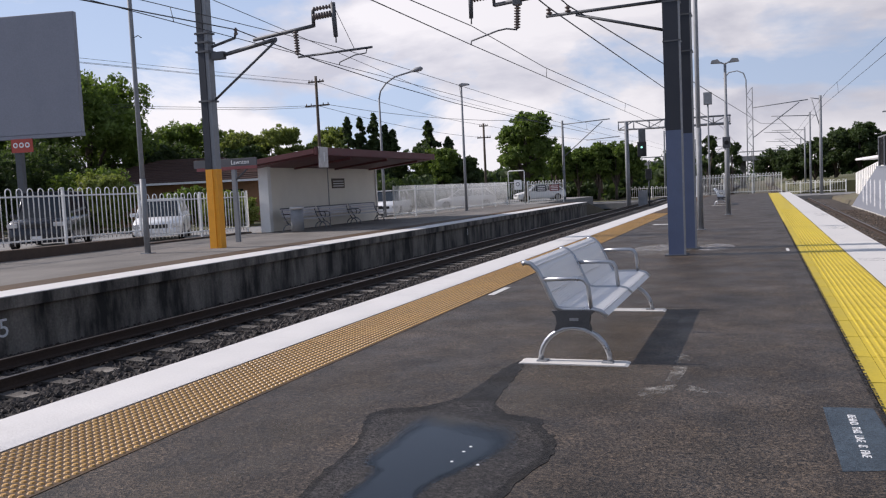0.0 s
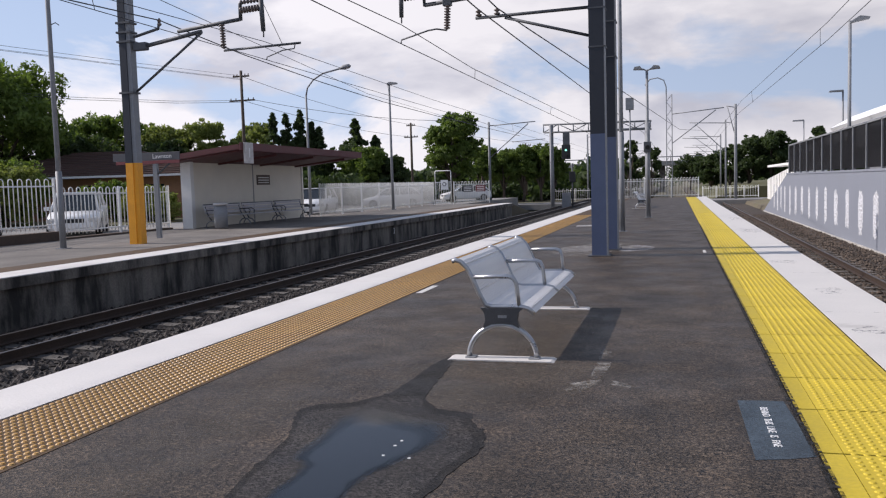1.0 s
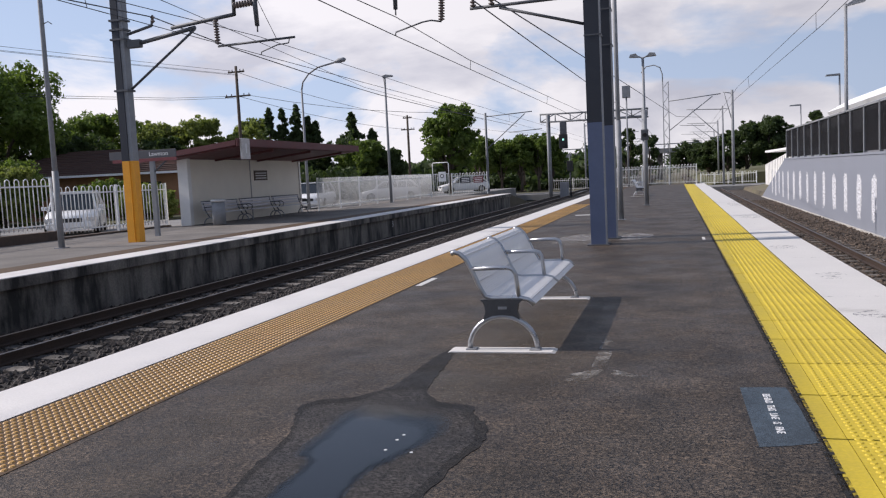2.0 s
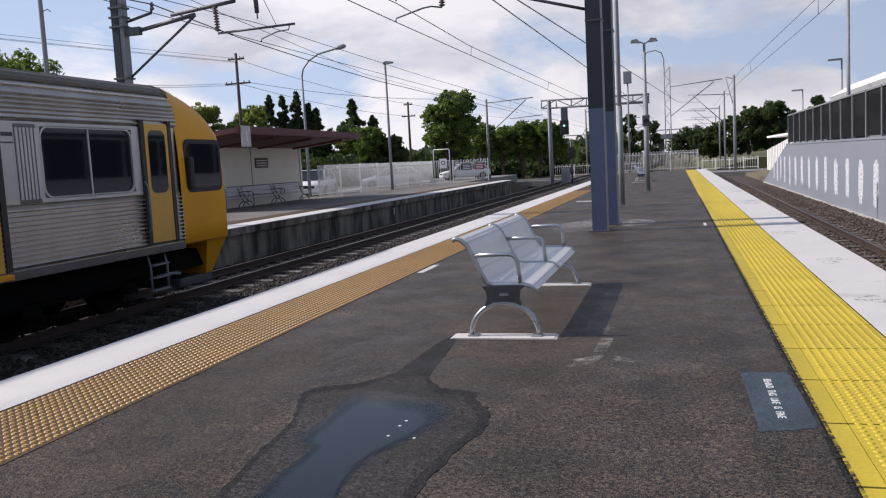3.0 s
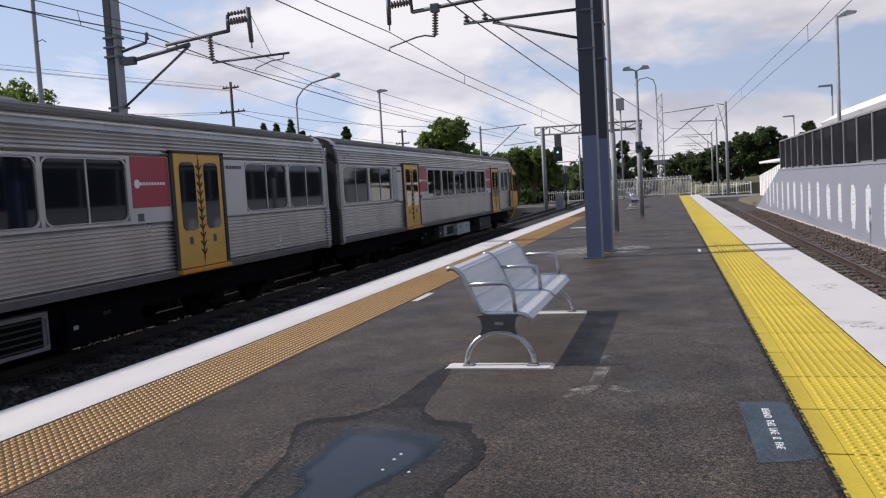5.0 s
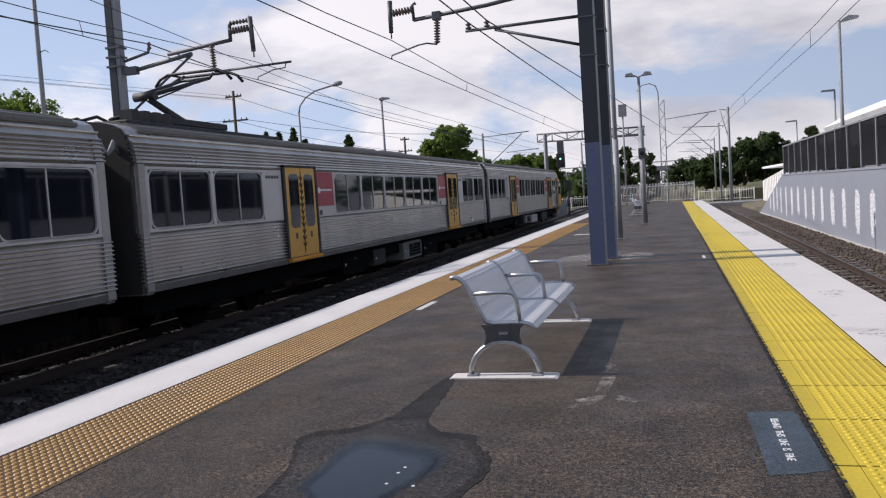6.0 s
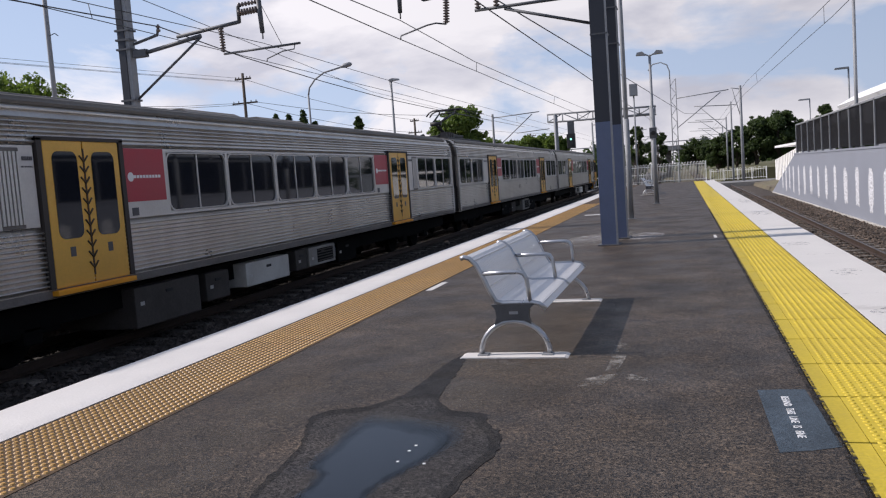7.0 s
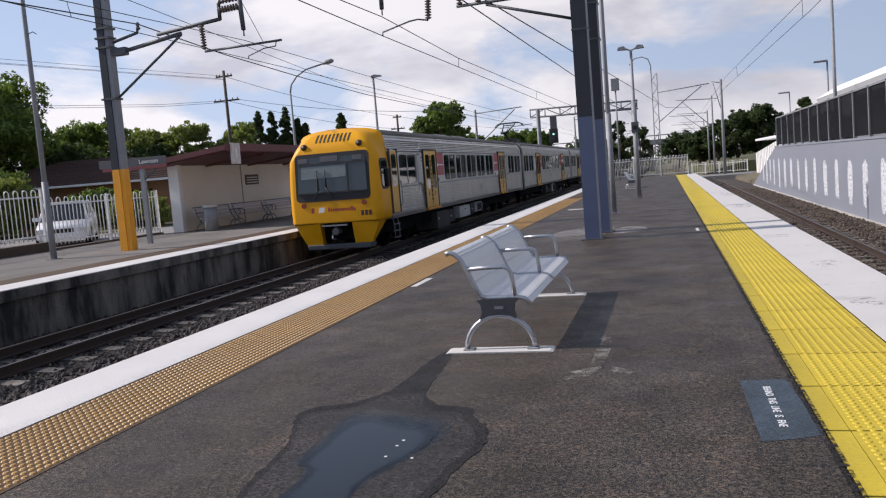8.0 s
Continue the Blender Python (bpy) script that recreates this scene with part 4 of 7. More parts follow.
def louvre(parent, side, y0, y1):
    """A narrow grey ventilation panel with upright slats."""
    x0, x1 = sorted((side * (HALF - 0.03), side * (HALF + 0.022)))
    p_ = part("louvre_panel", box(x0, y0, W0 - 0.05, x1, y1, W1 + 0.02, 0.01), TRAIN_SKIRT, parent, "grey louvred panel")
    n = 6
    for k in range(n):
        y = y0 + (k + 0.5) * (y1 - y0) / n
        xa, xb = sorted((side * (HALF + 0.02), side * (HALF + 0.034)))
        part("louvre_slat", box(xa, y - 0.02, W0, xb, y + 0.02, W1 - 0.03), PANEL_GREY, p_)


def car(parent, y_top, kind, CAR=CAR):
    """One car from y_top back to y_top - CAR. kind: lead, middle or tail."""
    name = "train_car"
    depth = CAB_DEPTH.get(kind, 0.0)
    c = part(name, shell(y_top - CAR + (depth if kind == "tail" else 0), y_top - (depth if kind == "lead" else 0)), STAINLESS, parent, "ribbed dull stainless steel car body")
    flip = kind == "tail"
    step_in = 0.30 if kind == "lead" else 0.10
    g = (lambda a: y_top - a) if not flip else (lambda a: y_top - CAR + a)   # a: metres from the cab end
    def span(a, b):
        return sorted((g(a), g(b)))
    d1 = {"lead": 6.20, "middle": 5.72, "tail": 5.45}[kind]
    d2 = d1 + 13.12
    for side in (1, -1):
        for d in (d1, d2):
            door_pair(c, side, g(d))
        # red panels inside the doors, five windows between them
        for a, b in ((d1 + 0.88, d1 + 1.86), (d2 - 1.86, d2 - 0.88)):
            y0, y1 = span(a, b)
            flat_panel(c, side, *span(a - 0.05, b + 0.05))
            red = flat_panel(c, side, y0, y1, W0 + 0.19, W1 + 0.045, TRAIN_RED, "red_panel", 0.056)
            panel_writing(red, side, y0 + 0.2, 2.44, y1 - y0 - 0.3, 9, WHITE)
            part("badge", tube([(side * (HALF + 0.020), y0 + 0.13, 2.46), (side * (HALF + 0.026), y0 + 0.13, 2.46)], 0.07, 12), WHITE, red)
            part("small_label", box(min(side * HALF, side * (HALF + 0.022)), y0 + 0.1, 1.88, max(side * HALF, side * (HALF + 0.022)), y0 + 0.25, 2.0), GREY_SIGN, c)
        a0, a1 = d1 + 1.91, d2 - 1.91
        n = 5
        pitch = (a1 - a0) / n
        wins = sorted(tuple(span(a0 + k * pitch + 0.055, a0 + (k + 1) * pitch - 0.055)) for k in range(n))
        band(c, side, *span(a0, a1), wins)
        # the end bay: two windows
        for (e0, e1) in (((d2 + 0.88, CAR - 0.05),) if kind != "middle" else ((d2 + 0.88, CAR - 0.05), (0.05, d1 - 0.88))):
            ww, far_end = 1.80, e1 if e0 > 1 else e0
            inward = -1 if e0 > 1 else 1
            wins = sorted(tuple(span(far_end + inward * (0.24 + k * (ww + 0.13)), far_end + inward * (0.24 + k * (ww + 0.13) + ww))) for k in range(2))
            if kind != "middle":
                ya, yb = span(far_end + inward * 4.10, far_end + inward * 4.55)
                louvre(c, side, ya, yb)
            band(c, side, *span(e0, e1), wins)
            y0, y1 = span(e0 + 0.1, e0 + 0.7) if e0 > 1 else span(e1 - 0.7, e1 - 0.1)
            panel_writing(c, side, y0, 2.72, y1 - y0, 5, GREY_SIGN, 0.06)
        if kind != "middle":
            # behind the cab: louvred panel, sliding window, cab door
            wins = [tuple(span(d1 - 3.44, d1 - 1.58))]
            band(c, side, *span(d1 - 3.62, d1 - 0.88), wins)
            louvre(c, side, *span(d1 - 1.50, d1 - 1.12))
            ymid = sum(span(d1 - 1.10, d1 - 0.90)) / 2
            panel_writing(c, side, ymid - 0.08, 2.70, 0.18, 6, GREY_SIGN, 0.05)
            words("lettering", "NO SMOKING", 0.032, pose(side * (HALF + 0.018), ymid, 2.62, 90, 0, 90 * side), GREY_SIGN, c, 0.002)
            y0, y1 = span(depth + step_in, depth + step_in + 0.62)
            x = side * (HALF - 0.02)
            dd = part("cab_door", box(min(x, x + side * 0.062), y0, SILL + 0.02, max(x, x + side * 0.062), y1, 2.94, 0.01), DOOR_YELLOW, c, "narrow ochre cab door")
            part("cab_door_window", prism(rounded(y0 + 0.09, 1.86, y1 - 0.09, 2.84, 0.11), x + side * 0.05, x + side * 0.068, axis="x"), TRAIN_GLASS, dd)
            for e_ in (y0 - 0.045, y1 + 0.045):
                part("door_frame", box(min(x, x + side * 0.072), e_ - 0.045, SILL, max(x, x + side * 0.072), e_ + 0.045, 2.99), SEAL, c)
            part("handrail", tube([(x + side * 0.06, y1 + (0.12 if flip else -0.7), 1.25), (x + side * 0.12, y1 + (0.12 if flip else -0.7), 1.35), (x + side * 0.12, y1 + (0.12 if flip else -0.7), 1.95), (x + side * 0.06, y1 + (0.12 if flip else -0.7), 2.05)], 0.016, 6), STEEL, dd)
            flat_panel(c, side, *span(depth + step_in + 0.72, d1 - 3.62))
    if kind != "middle":
        cab(parent, -1 if flip else 1, g(depth), depth)
    part("roof", prism(ROOF, y_top - CAR + (depth + 0.02 if kind == "tail" else 0.36), y_top - (depth + 0.02 if kind == "lead" else 0.36)), TRAIN_ROOF, c, "dusty grey ribbed roof sheet")
    # sole bar, gear below
    for s in (-1, 1):
        part("sole_bar", box(min(s * (HALF - 0.02), s * (HALF + 0.012)), y_top - CAR + depth * (kind == "tail"), 0.915, max(s * (HALF - 0.02), s * (HALF + 0.012)), y_top - depth * (kind == "lead"), 1.02), TRAIN_SKIRT, c, "grimy grey sole bar")
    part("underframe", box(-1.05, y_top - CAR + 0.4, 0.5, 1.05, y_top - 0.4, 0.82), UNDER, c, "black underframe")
    for a in (3.6, CAR - 3.6):
        bogie(parent, g(a))
    boxes_below(parent, kind, g)
    roof = []
    for a, b in ((9.2, 11.1), (12.0, 14.1)):
        roof.append(tuple(span(a, b)))
    roof_units(parent, roof if kind != "middle" else [tuple(span(8.9, 10.8)), tuple(span(11.6, 13.6))])
    if kind == "middle":
        pantograph(parent, y_top - CAR + 3.9)
    # end wall: the shade of the gap is put into its dark colour
    for e, s in ((y_top, 1), (y_top - CAR, -1)):
        if (kind == "lead" and s == 1) or (kind == "tail" and s == -1):
            continue
        part("end_ring", prism([(x * 0.965, z) for x, z in SIDE if z > 0.8] + [(-x * 0.965, z) for x, z in SIDE[-2::-1] if z > 0.8], min(e, e + s * 0.04), max(e, e + s * 0.04)), END_DARK, c, "car end painted dark for the gap's shade")
        part("end_hood", prism([(x + 0.008, z) for x, z in HOOD] + [(-x - 0.008, z) for x, z in HOOD[::-1]], min(e - s * 0.03, e - s * 0.20), max(e - s * 0.03, e - s * 0.20)), HOOD_GREY, c, "smooth grimy grey end hood")
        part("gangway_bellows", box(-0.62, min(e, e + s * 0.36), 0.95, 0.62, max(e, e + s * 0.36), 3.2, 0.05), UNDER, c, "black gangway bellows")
        cable = bmesh.new()
        for k in range(3):
            tube([(1.15, e + s * 0.03, 3.1 + 0.05 * k), (1.2, e + s * 0.2, 3.18 + 0.05 * k), (1.2, e + s * 0.37, 3.05)], 0.025, 5, cable)
        part("jumper_cable", cable, STEEL, c)
    return c


train = thing("train", "three-car stainless steel electric train with yellow cabs", "train", pose(TRACK_L, 20, RAIL_L))
car(train, 0.32, "lead", CAR + 0.32)
car(train, -(CAR + GAP), "middle", 24.6)
car(train, -(CAR + 24.6 + 2 * GAP), "tail", CAR - 0.43)


# ---- furniture of the island platform ----
SITE = ISLAND
def blob(points, z0, z1, seed, wobble=0.05, steps=5):
    """A flat patch with an uneven outline through the given corners."""
    rng = random.Random(seed)
    out = []
    n = len(points)
    for k in range(n):
        p0, p1, p2, p3 = (Vector(points[(k + d) % n]) for d in (-1, 0, 1, 2))
        for s in range(steps):
            t = s / steps
            q = 0.5 * (2 * p1 + (p2 - p0) * t + (2 * p0 - 5 * p1 + 4 * p2 - p3) * t * t + (3 * p1 - p0 - 3 * p2 + p3) * t ** 3)
            out.append((q.x + rng.uniform(-wobble, wobble), q.y + rng.uniform(-wobble, wobble)))
    return prism(out, z0, z1, axis="z")


STAIN = [(-2.15, 2.6), (-2.24, 3.2), (-2.30, 3.7), (-2.38, 4.2), (-2.43, 4.7), (-2.56, 5.1), (-2.66, 5.45), (-2.55, 5.62), (-2.37, 5.68), (-2.24, 5.86), (-2.16, 6.05), (-2.13, 6.5), (-2.12, 7.0), (-2.04, 7.45),
         (-1.97, 7.1), (-1.92, 6.7), (-1.88, 6.1), (-1.77, 5.75), (-1.60, 5.60), (-1.42, 5.55), (-1.32, 5.32), (-1.20, 5.12), (-1.15, 4.8), (-1.20, 4.5), (-1.25, 4.1), (-1.27, 3.6), (-1.25, 3.1), (-1.3, 2.6)]
POOL = [(-1.95, 2.7), (-2.0, 3.3), (-2.06, 3.85), (-2.05, 4.15), (-2.09, 4.35), (-2.18, 4.45), (-2.19, 4.8), (-2.20, 5.15), (-2.14, 5.36), (-1.96, 5.33), (-1.76, 5.22), (-1.60, 5.16), (-1.50, 4.95), (-1.53, 4.68), (-1.62, 4.42), (-1.70, 4.15), (-1.68, 3.8), (-1.60, 3.3), (-1.55, 2.7)]


def shrunk(points, f, c=(-1.86, 4.4)):
    return [(c[0] + (x - c[0]) * f, c[1] + (y - c[1]) * f) for x, y in points]


tagged(part("damp_patch", blob(STAIN, -0.006, 0.0030, 3, 0.014, 6), WET), "dark damp rim round a puddle on asphalt", "stain", kind="structure")
tagged(part("damp_patch", blob(shrunk([p_ for p_ in STAIN if p_[1] < 6.2], 0.90), -0.006, 0.0036, 13, 0.008, 6), DAMP), "damp asphalt round a puddle", "stain", kind="structure")
for n, (f, a) in enumerate(((1.22, 0.10), (1.17, 0.12), (1.12, 0.15), (1.07, 0.18), (1.02, 0.22), (0.97, 0.27), (0.92, 0.32), (0.87, 0.4), (0.82, 0.6))):
    tagged(part("puddle", blob(shrunk(POOL, f), 0.0034, 0.0040 + 0.0002 * n, 5 + n, 0.012, 5), water("shallow_water", a)), "shallow rain puddle reflecting the sky", "puddle", kind="structure")
rng = random.Random(4)
for k, (x, y) in enumerate(((-1.68, 4.85), (-1.69, 4.75), (-1.70, 4.56), (-1.53, 4.54))):
    tagged(part("petal", blob([(x - 0.008, y - 0.008), (x + 0.009, y - 0.006), (x + 0.007, y + 0.009), (x - 0.007, y + 0.008)], 0.003, 0.0072, k, 0.002, 2), WHITE), "small white petal floating in the puddle", "petal", "petals in the puddle")

PALE = scuff("pale_scuff", (0.27, 0.255, 0.235), 6.0, 0.46, 0.66)
# paler patches on both sides of the column base
BRIGHT = scuff("pale_column_patch", (0.42, 0.41, 0.42), 3.5, 0.36, 0.70, 0.75)
# the patch under the bench paints in the sunlit ground there
FAINT = scuff("faint_dust_and_light", (0.15, 0.13, 0.108), 2.2, 0.40, 0.78, 0.38)
for n, (pts, m) in enumerate((([(-2.7, 19.3), (-2.0, 19.2), (-1.8, 20.0), (-2.1, 20.9), (-2.6, 20.6)], BRIGHT), ([(-1.25, 19.2), (-0.75, 19.3), (-0.5, 20.2), (-0.9, 21.0), (-1.25, 20.4)], BRIGHT), ([(-0.70, 6.6), (-0.60, 6.6), (-0.58, 7.9), (-0.68, 7.9)], PALE), ([(-0.62, 6.62), (-0.25, 6.40), (-0.22, 6.47), (-0.6, 6.72)], PALE), ([(-0.85, 6.3), (-0.66, 6.4), (-0.70, 6.62), (-0.86, 6.5)], PALE),
                              ([(-2.6, 18.3), (-1.75, 18.4), (-1.0, 20.5), (-1.6, 21.8), (-2.7, 20.5)], PALE), ([(-2.1, 7.2), (-1.0, 7.2), (-0.85, 8.8), (-0.95, 10.6), (-1.95, 10.6), (-2.05, 9)], FAINT),
                              ([(-2.0, 5.6), (-0.9, 5.9), (-0.6, 7.1), (-1.6, 7.2), (-2.3, 6.9)], FAINT), ([(-3.3, 3.6), (-2.7, 4.0), (-2.8, 6.2), (-3.4, 6.0)], FAINT))):
    tagged(part("worn_patch", blob(pts, -0.006, 0.0006 + 0.0003 * n, n, 0.02), m), "pale patch of scuffs and painted light on the asphalt", "stain", kind="structure")
for x0, y0, x1, y1 in ((-3.80, 11.85, -3.70, 12.75), (0.55, 18.6, 0.61, 19.3), (-3.5, 30.1, -2.9, 30.5)):
    tagged(part("paint_mark", box(x0, y0, -0.006, x1, y1, 0.002), WHITE_WORN), "small white paint mark on asphalt", "marking", kind="structure")


GREY_SCUFF = scuff("grey_scuff", (0.33, 0.33, 0.34), 9.0, 0.52, 0.66)
for x, y, w, d in ((1.95, 9.2, 0.35, 0.35), (2.05, 12.3, 0.3, 0.5), (1.9, 16.5, 0.4, 0.5), (2.1, 26, 0.5, 1.2), (1.85, 7.2, 0.3, 0.3), (2.2, 34, 0.4, 2.0)):
    tagged(part("scuff", blob([(x - w / 2, y - d / 2), (x + w / 2, y - d / 2), (x + w / 2, y + d / 2), (x - w / 2, y + d / 2)], 0.0, 0.0072, int(y * 10), 0.03), GREY_SCUFF), "grey scuff on the white platform edge", "stain", kind="structure")
for y in (10.4, 14.6, 18.8, 23.0, 27.2, 31.4, 35.6, 44.0):
    tagged(part("edge_joint", box(1.64, y - 0.008, 0.0, 2.44, y + 0.008, 0.0068), GREY_SCUFF), "fine joint across the white platform edge", "joint", kind="structure")


GRIME = scuff("dark_grime", (0.012, 0.011, 0.010), 14.0, 0.42, 0.58)
tagged(part("grime_line", box(0.742, 2.6, -0.004, 0.797, 30.0, 0.0052), GRIME), "dark grime along the edge of the yellow strip", "stain", kind="structure")

# floor stencil
stencil = thing("floor_stencil", "blue-grey floor stencil with white lettering beside the yellow strip", "floor sign")
part("stencil_panel", prism([(0.41, 6.2), (0.56, 6.215), (0.72, 6.22), (0.745, 5.6), (0.755, 5.0), (0.6, 4.93), (0.42, 4.88), (0.415, 5.5)], -0.006, 0.002, axis="z"), SIGN_BLUE, stencil)
for text, yc in (("BEHIND", 5.908), ("THIS", 5.676), ("LINE", 5.492), ("IS", 5.348), ("FINE", 5.204)):
    words("stencil_word", text, 0.066, pose(0.565, yc, 0.004, 0, 0, -90) @ Matrix.Diagonal((1.0, 1.05, 1, 1)), LIGHT_LETTER, stencil, 0.001)


def wire_bench(label):
    """A two-bay platform bench of perforated sheet with tube arms on half-ring legs; runs along +y from its base."""
    L, b = 3.1, None
    bench = thing("bench", label, "bench")
    prof_back = [(-0.47, 0.90), (-0.44, 0.915), (-0.39, 0.90), (-0.33, 0.84), (-0.27, 0.72), (-0.22, 0.6), (-0.165, 0.50)]
    prof_seat = [(-0.165, 0.50), (-0.10, 0.485), (0.05, 0.485), (0.16, 0.487), (0.23, 0.47), (0.285, 0.42)]

    def strip(prof, y0, y1, n, keep):
        """Slats that follow the profile across, n to the bay."""
        bm = bmesh.new()
        w = (y1 - y0) / n
        for k in range(n):
            ya, yb = y0 + k * w + w * (1 - keep) / 2, y0 + (k + 1) * w - w * (1 - keep) / 2
            rows = []
            for i, (x, z) in enumerate(prof):
                a, c = prof[max(i - 1, 0)], prof[min(i + 1, len(prof) - 1)]
                d = Vector((c[0] - a[0], 0, c[1] - a[1])).normalized()
                nrm = Vector((-d.z, 0, d.x)) * 0.004
                rows.append([bm.verts.new((x + s * nrm.x, yy, z + s * nrm.z)) for yy, s in ((ya, 1), (yb, 1), (yb, -1), (ya, -1))])
            for r0, r1 in zip(rows, rows[1:]):
                for j in range(4):
                    bm.faces.new((r0[j], r0[(j + 1) % 4], r1[(j + 1) % 4], r1[j]))
            bm.faces.new(rows[0])
            bm.faces.new(rows[-1][::-1])
        bmesh.ops.recalc_face_normals(bm, faces=bm.faces)
        return bm
    slat_meshes = []
    for nm, prof in (("back_slat", prof_back), ("seat_slat", prof_seat)):
        me = bpy.data.meshes.new(nm)
        bm = strip(prof, -0.0185, 0.0185, 1, 1.0)
        bm.to_mesh(me)
        bm.free()
        me.materials.append(BENCH_PAINT)
        slat_meshes.append((nm, me))
    for y0, y1 in ((0.03, L / 2 - 0.02), (L / 2 + 0.02, L - 0.03)):
        for k in range(32):
            for nm, me in slat_meshes:
                o = new(nm, me)
                o.parent, o.location = bench, (0, y0 + (k + 0.5) * (y1 - y0) / 32, 0)
        for x, z in ((-0.36, 0.872), (-0.235, 0.63), (0.05, 0.479), (0.24, 0.458), (-0.1, 0.478)):
            part("cross_rail", tube([(x, y0, z), (x, y1, z)], 0.011, 6), BENCH_PAINT, bench)
    for y in (0.0, L / 2, L):
        edge = [(x, y, z) for x, z in prof_back + prof_seat[1:]]
        part("side_rail", tube(edge, 0.022, 8), BENCH_TUBE, bench, "bent steel tube side rail")
        arm = [(-0.30, y, 0.755), (-0.05, y, 0.762), (0.06, y, 0.76), (0.10, y, 0.745), (0.125, y, 0.70), (0.135, y, 0.6), (0.145, y, 0.49)]
        part("armrest", tube(arm, 0.021, 8), BENCH_TUBE, bench, "steel tube armrest")
    for y in (0.0, L):
        ringp = [(-0.015 + 0.315 * math.cos(radians(a)), y, 0.02 + 0.30 * math.sin(radians(a))) for a in range(180, -1, -12)]
        leg = part("leg", tube(ringp, 0.024, 8), BENCH_TUBE, bench, "half-ring stainless tube leg")
        part("foot_plate", box(-0.36, y - 0.05, 0.012, -0.26, y + 0.05, 0.024, 0.003), STEEL, leg)
        part("foot_plate", box(0.23, y - 0.05, 0.012, 0.33, y + 0.05, 0.024, 0.003), STEEL, leg)
        br = [(-0.20, 0.475), (-0.165, 0.43), (-0.155, 0.36), (-0.18, 0.29), (-0.1, 0.325), (0.0, 0.332), (0.1, 0.325), (0.16, 0.29), (0.14, 0.36), (0.15, 0.43), (0.20, 0.475)]
        plate_ = part("bracket", prism([(x - 0.01, z) for x, z in br], y - 0.03, y + 0.03), BENCH_DARK, bench, "dark cast end bracket")
        if y == 0.0:
            part("badge", box(-0.045, y - 0.034, 0.385, 0.035, y - 0.03, 0.41), STEEL, plate_)
        part("plinth", prism([(-0.52, 0.0), (0.47, 0.0), (0.44, 0.012), (-0.49, 0.012)], y - 0.12, y + 0.09), WHITE_WORN, bench, "white painted plinth strip")
    part("beam", box(-0.08, 0.0, 0.425, 0.0, L, 0.465), BENCH_DARK, bench)
    return bench


bench = wire_bench("silver slotted steel bench on half-ring legs")
bench.matrix_world = ISLAND @ pose(-1.53, 7.37, 0)
bench_far = copy_thing(bench, pose(-1.9 * 0.82, 48.0 * 0.82, 0.288))
for b_ in (bench, bench_far):
    tagged(b_, group="benches on the island platform")

# twin blue columns with the overhead arms
def blue_post(x, y, w, d, label):
    p = thing("column", label, "column", pose(x, y, 0), "blue columns")
    tfl = 0.03
    for z0, z1, m, nm in ((0.0, 2.6, BLUE_LOW, "lower_column"), (2.6, 9.0, BLUE_UP, "upper_column")):
        bm = bmesh.new()
        box(-w / 2, -d / 2, z0, w / 2, -d / 2 + tfl, z1, bm=bm)
        box(-w / 2, d / 2 - tfl, z0, w / 2, d / 2, z1, bm=bm)
        box(-0.02, -d / 2 + tfl, z0, 0.02, d / 2 - tfl, z1, bm=bm)
        part(nm, bm, m, p, "slate blue painted steel" if z0 == 0 else "dark navy painted steel")
    part("flange_edge", box(w / 2, -d / 2 - 0.004, 0, w / 2 + 0.035, -d / 2 + 0.1, 9.0), STEEL, p, "pale steel edge strip")
    part("base_plate", box(-w / 2 - 0.08, -d / 2 - 0.06, 0, w / 2 + 0.08, d / 2 + 0.06, 0.025, 0.004), DARK_STEEL, p)
    for z in (5.2, 4.4):
        part("strap", box(-w / 2 - 0.01, -d / 2 - 0.01, z, w / 2 + 0.04, d / 2 + 0.01, z + 0.03), DARK_STEEL, p)
    return p


front_column = blue_post(-1.59, 18.05, 0.31, 0.36, "tall blue steel column with overhead line arms")
blue_post(-1.49, 19.65, 0.34, 0.36, "tall blue steel column standing behind another")


def fix_to(owner, place):
    """Hang the loose arm parts made since the owner on it, where they stand."""
    for o in [o for o in scene.collection.objects if o.type == "MESH" and o.parent is None and o.name.split(".")[0] in ARM_PARTS]:
        o.parent, o.matrix_basis = owner, Matrix.Translation([-v for v in place])


ARM_PARTS = ("feeder_arm", "feeder_brace", "boom", "boom_clamp", "drop_bracket", "drop_post", "hook", "registration_arm", "insulator", "top_arm", "hinge", "strut", "registration_tube", "steady_arm", "stay_wire")


def insulator(a, b, r, n, parent):
    a, b = Vector(a), Vector(b)
    pts, rad = [], []
    for k in range(n):
        for f, rr in ((0.0, 0.45), (0.3, 1.0), (0.6, 0.95), (0.75, 0.45)):
            pts.append(a.lerp(b, (k + f) / n))
            rad.append(r * rr)
    pts.append(b)
    rad.append(r * 0.45)
    return part("insulator", tube(pts, rad, 10), INSULATOR, parent, "ribbed insulator")


Y = 18.05
arms = None
part("feeder_arm", tube([(-1.75, Y, 5.27), (-4.2, Y, 5.24)], 0.035, 8), DARK_STEEL, arms)
part("feeder_brace", tube([(-1.75, Y, 4.68), (-3.55, Y, 5.2)], 0.032, 8), DARK_STEEL, arms)
for x in (-4.13, -3.72):
    insulator((x, Y, 5.27), (x, Y, 5.42), 0.07, 2, arms)
part("boom", tube([(-1.75, Y, 5.98), (-3.7, Y, 5.74), (-5.36, Y, 5.62)], 0.045, 8), DARK_STEEL, arms)
part("boom_clamp", box(-4.93, Y - 0.07, 5.56, -4.74, Y + 0.07, 5.74, 0.01), DARK_STEEL, arms)
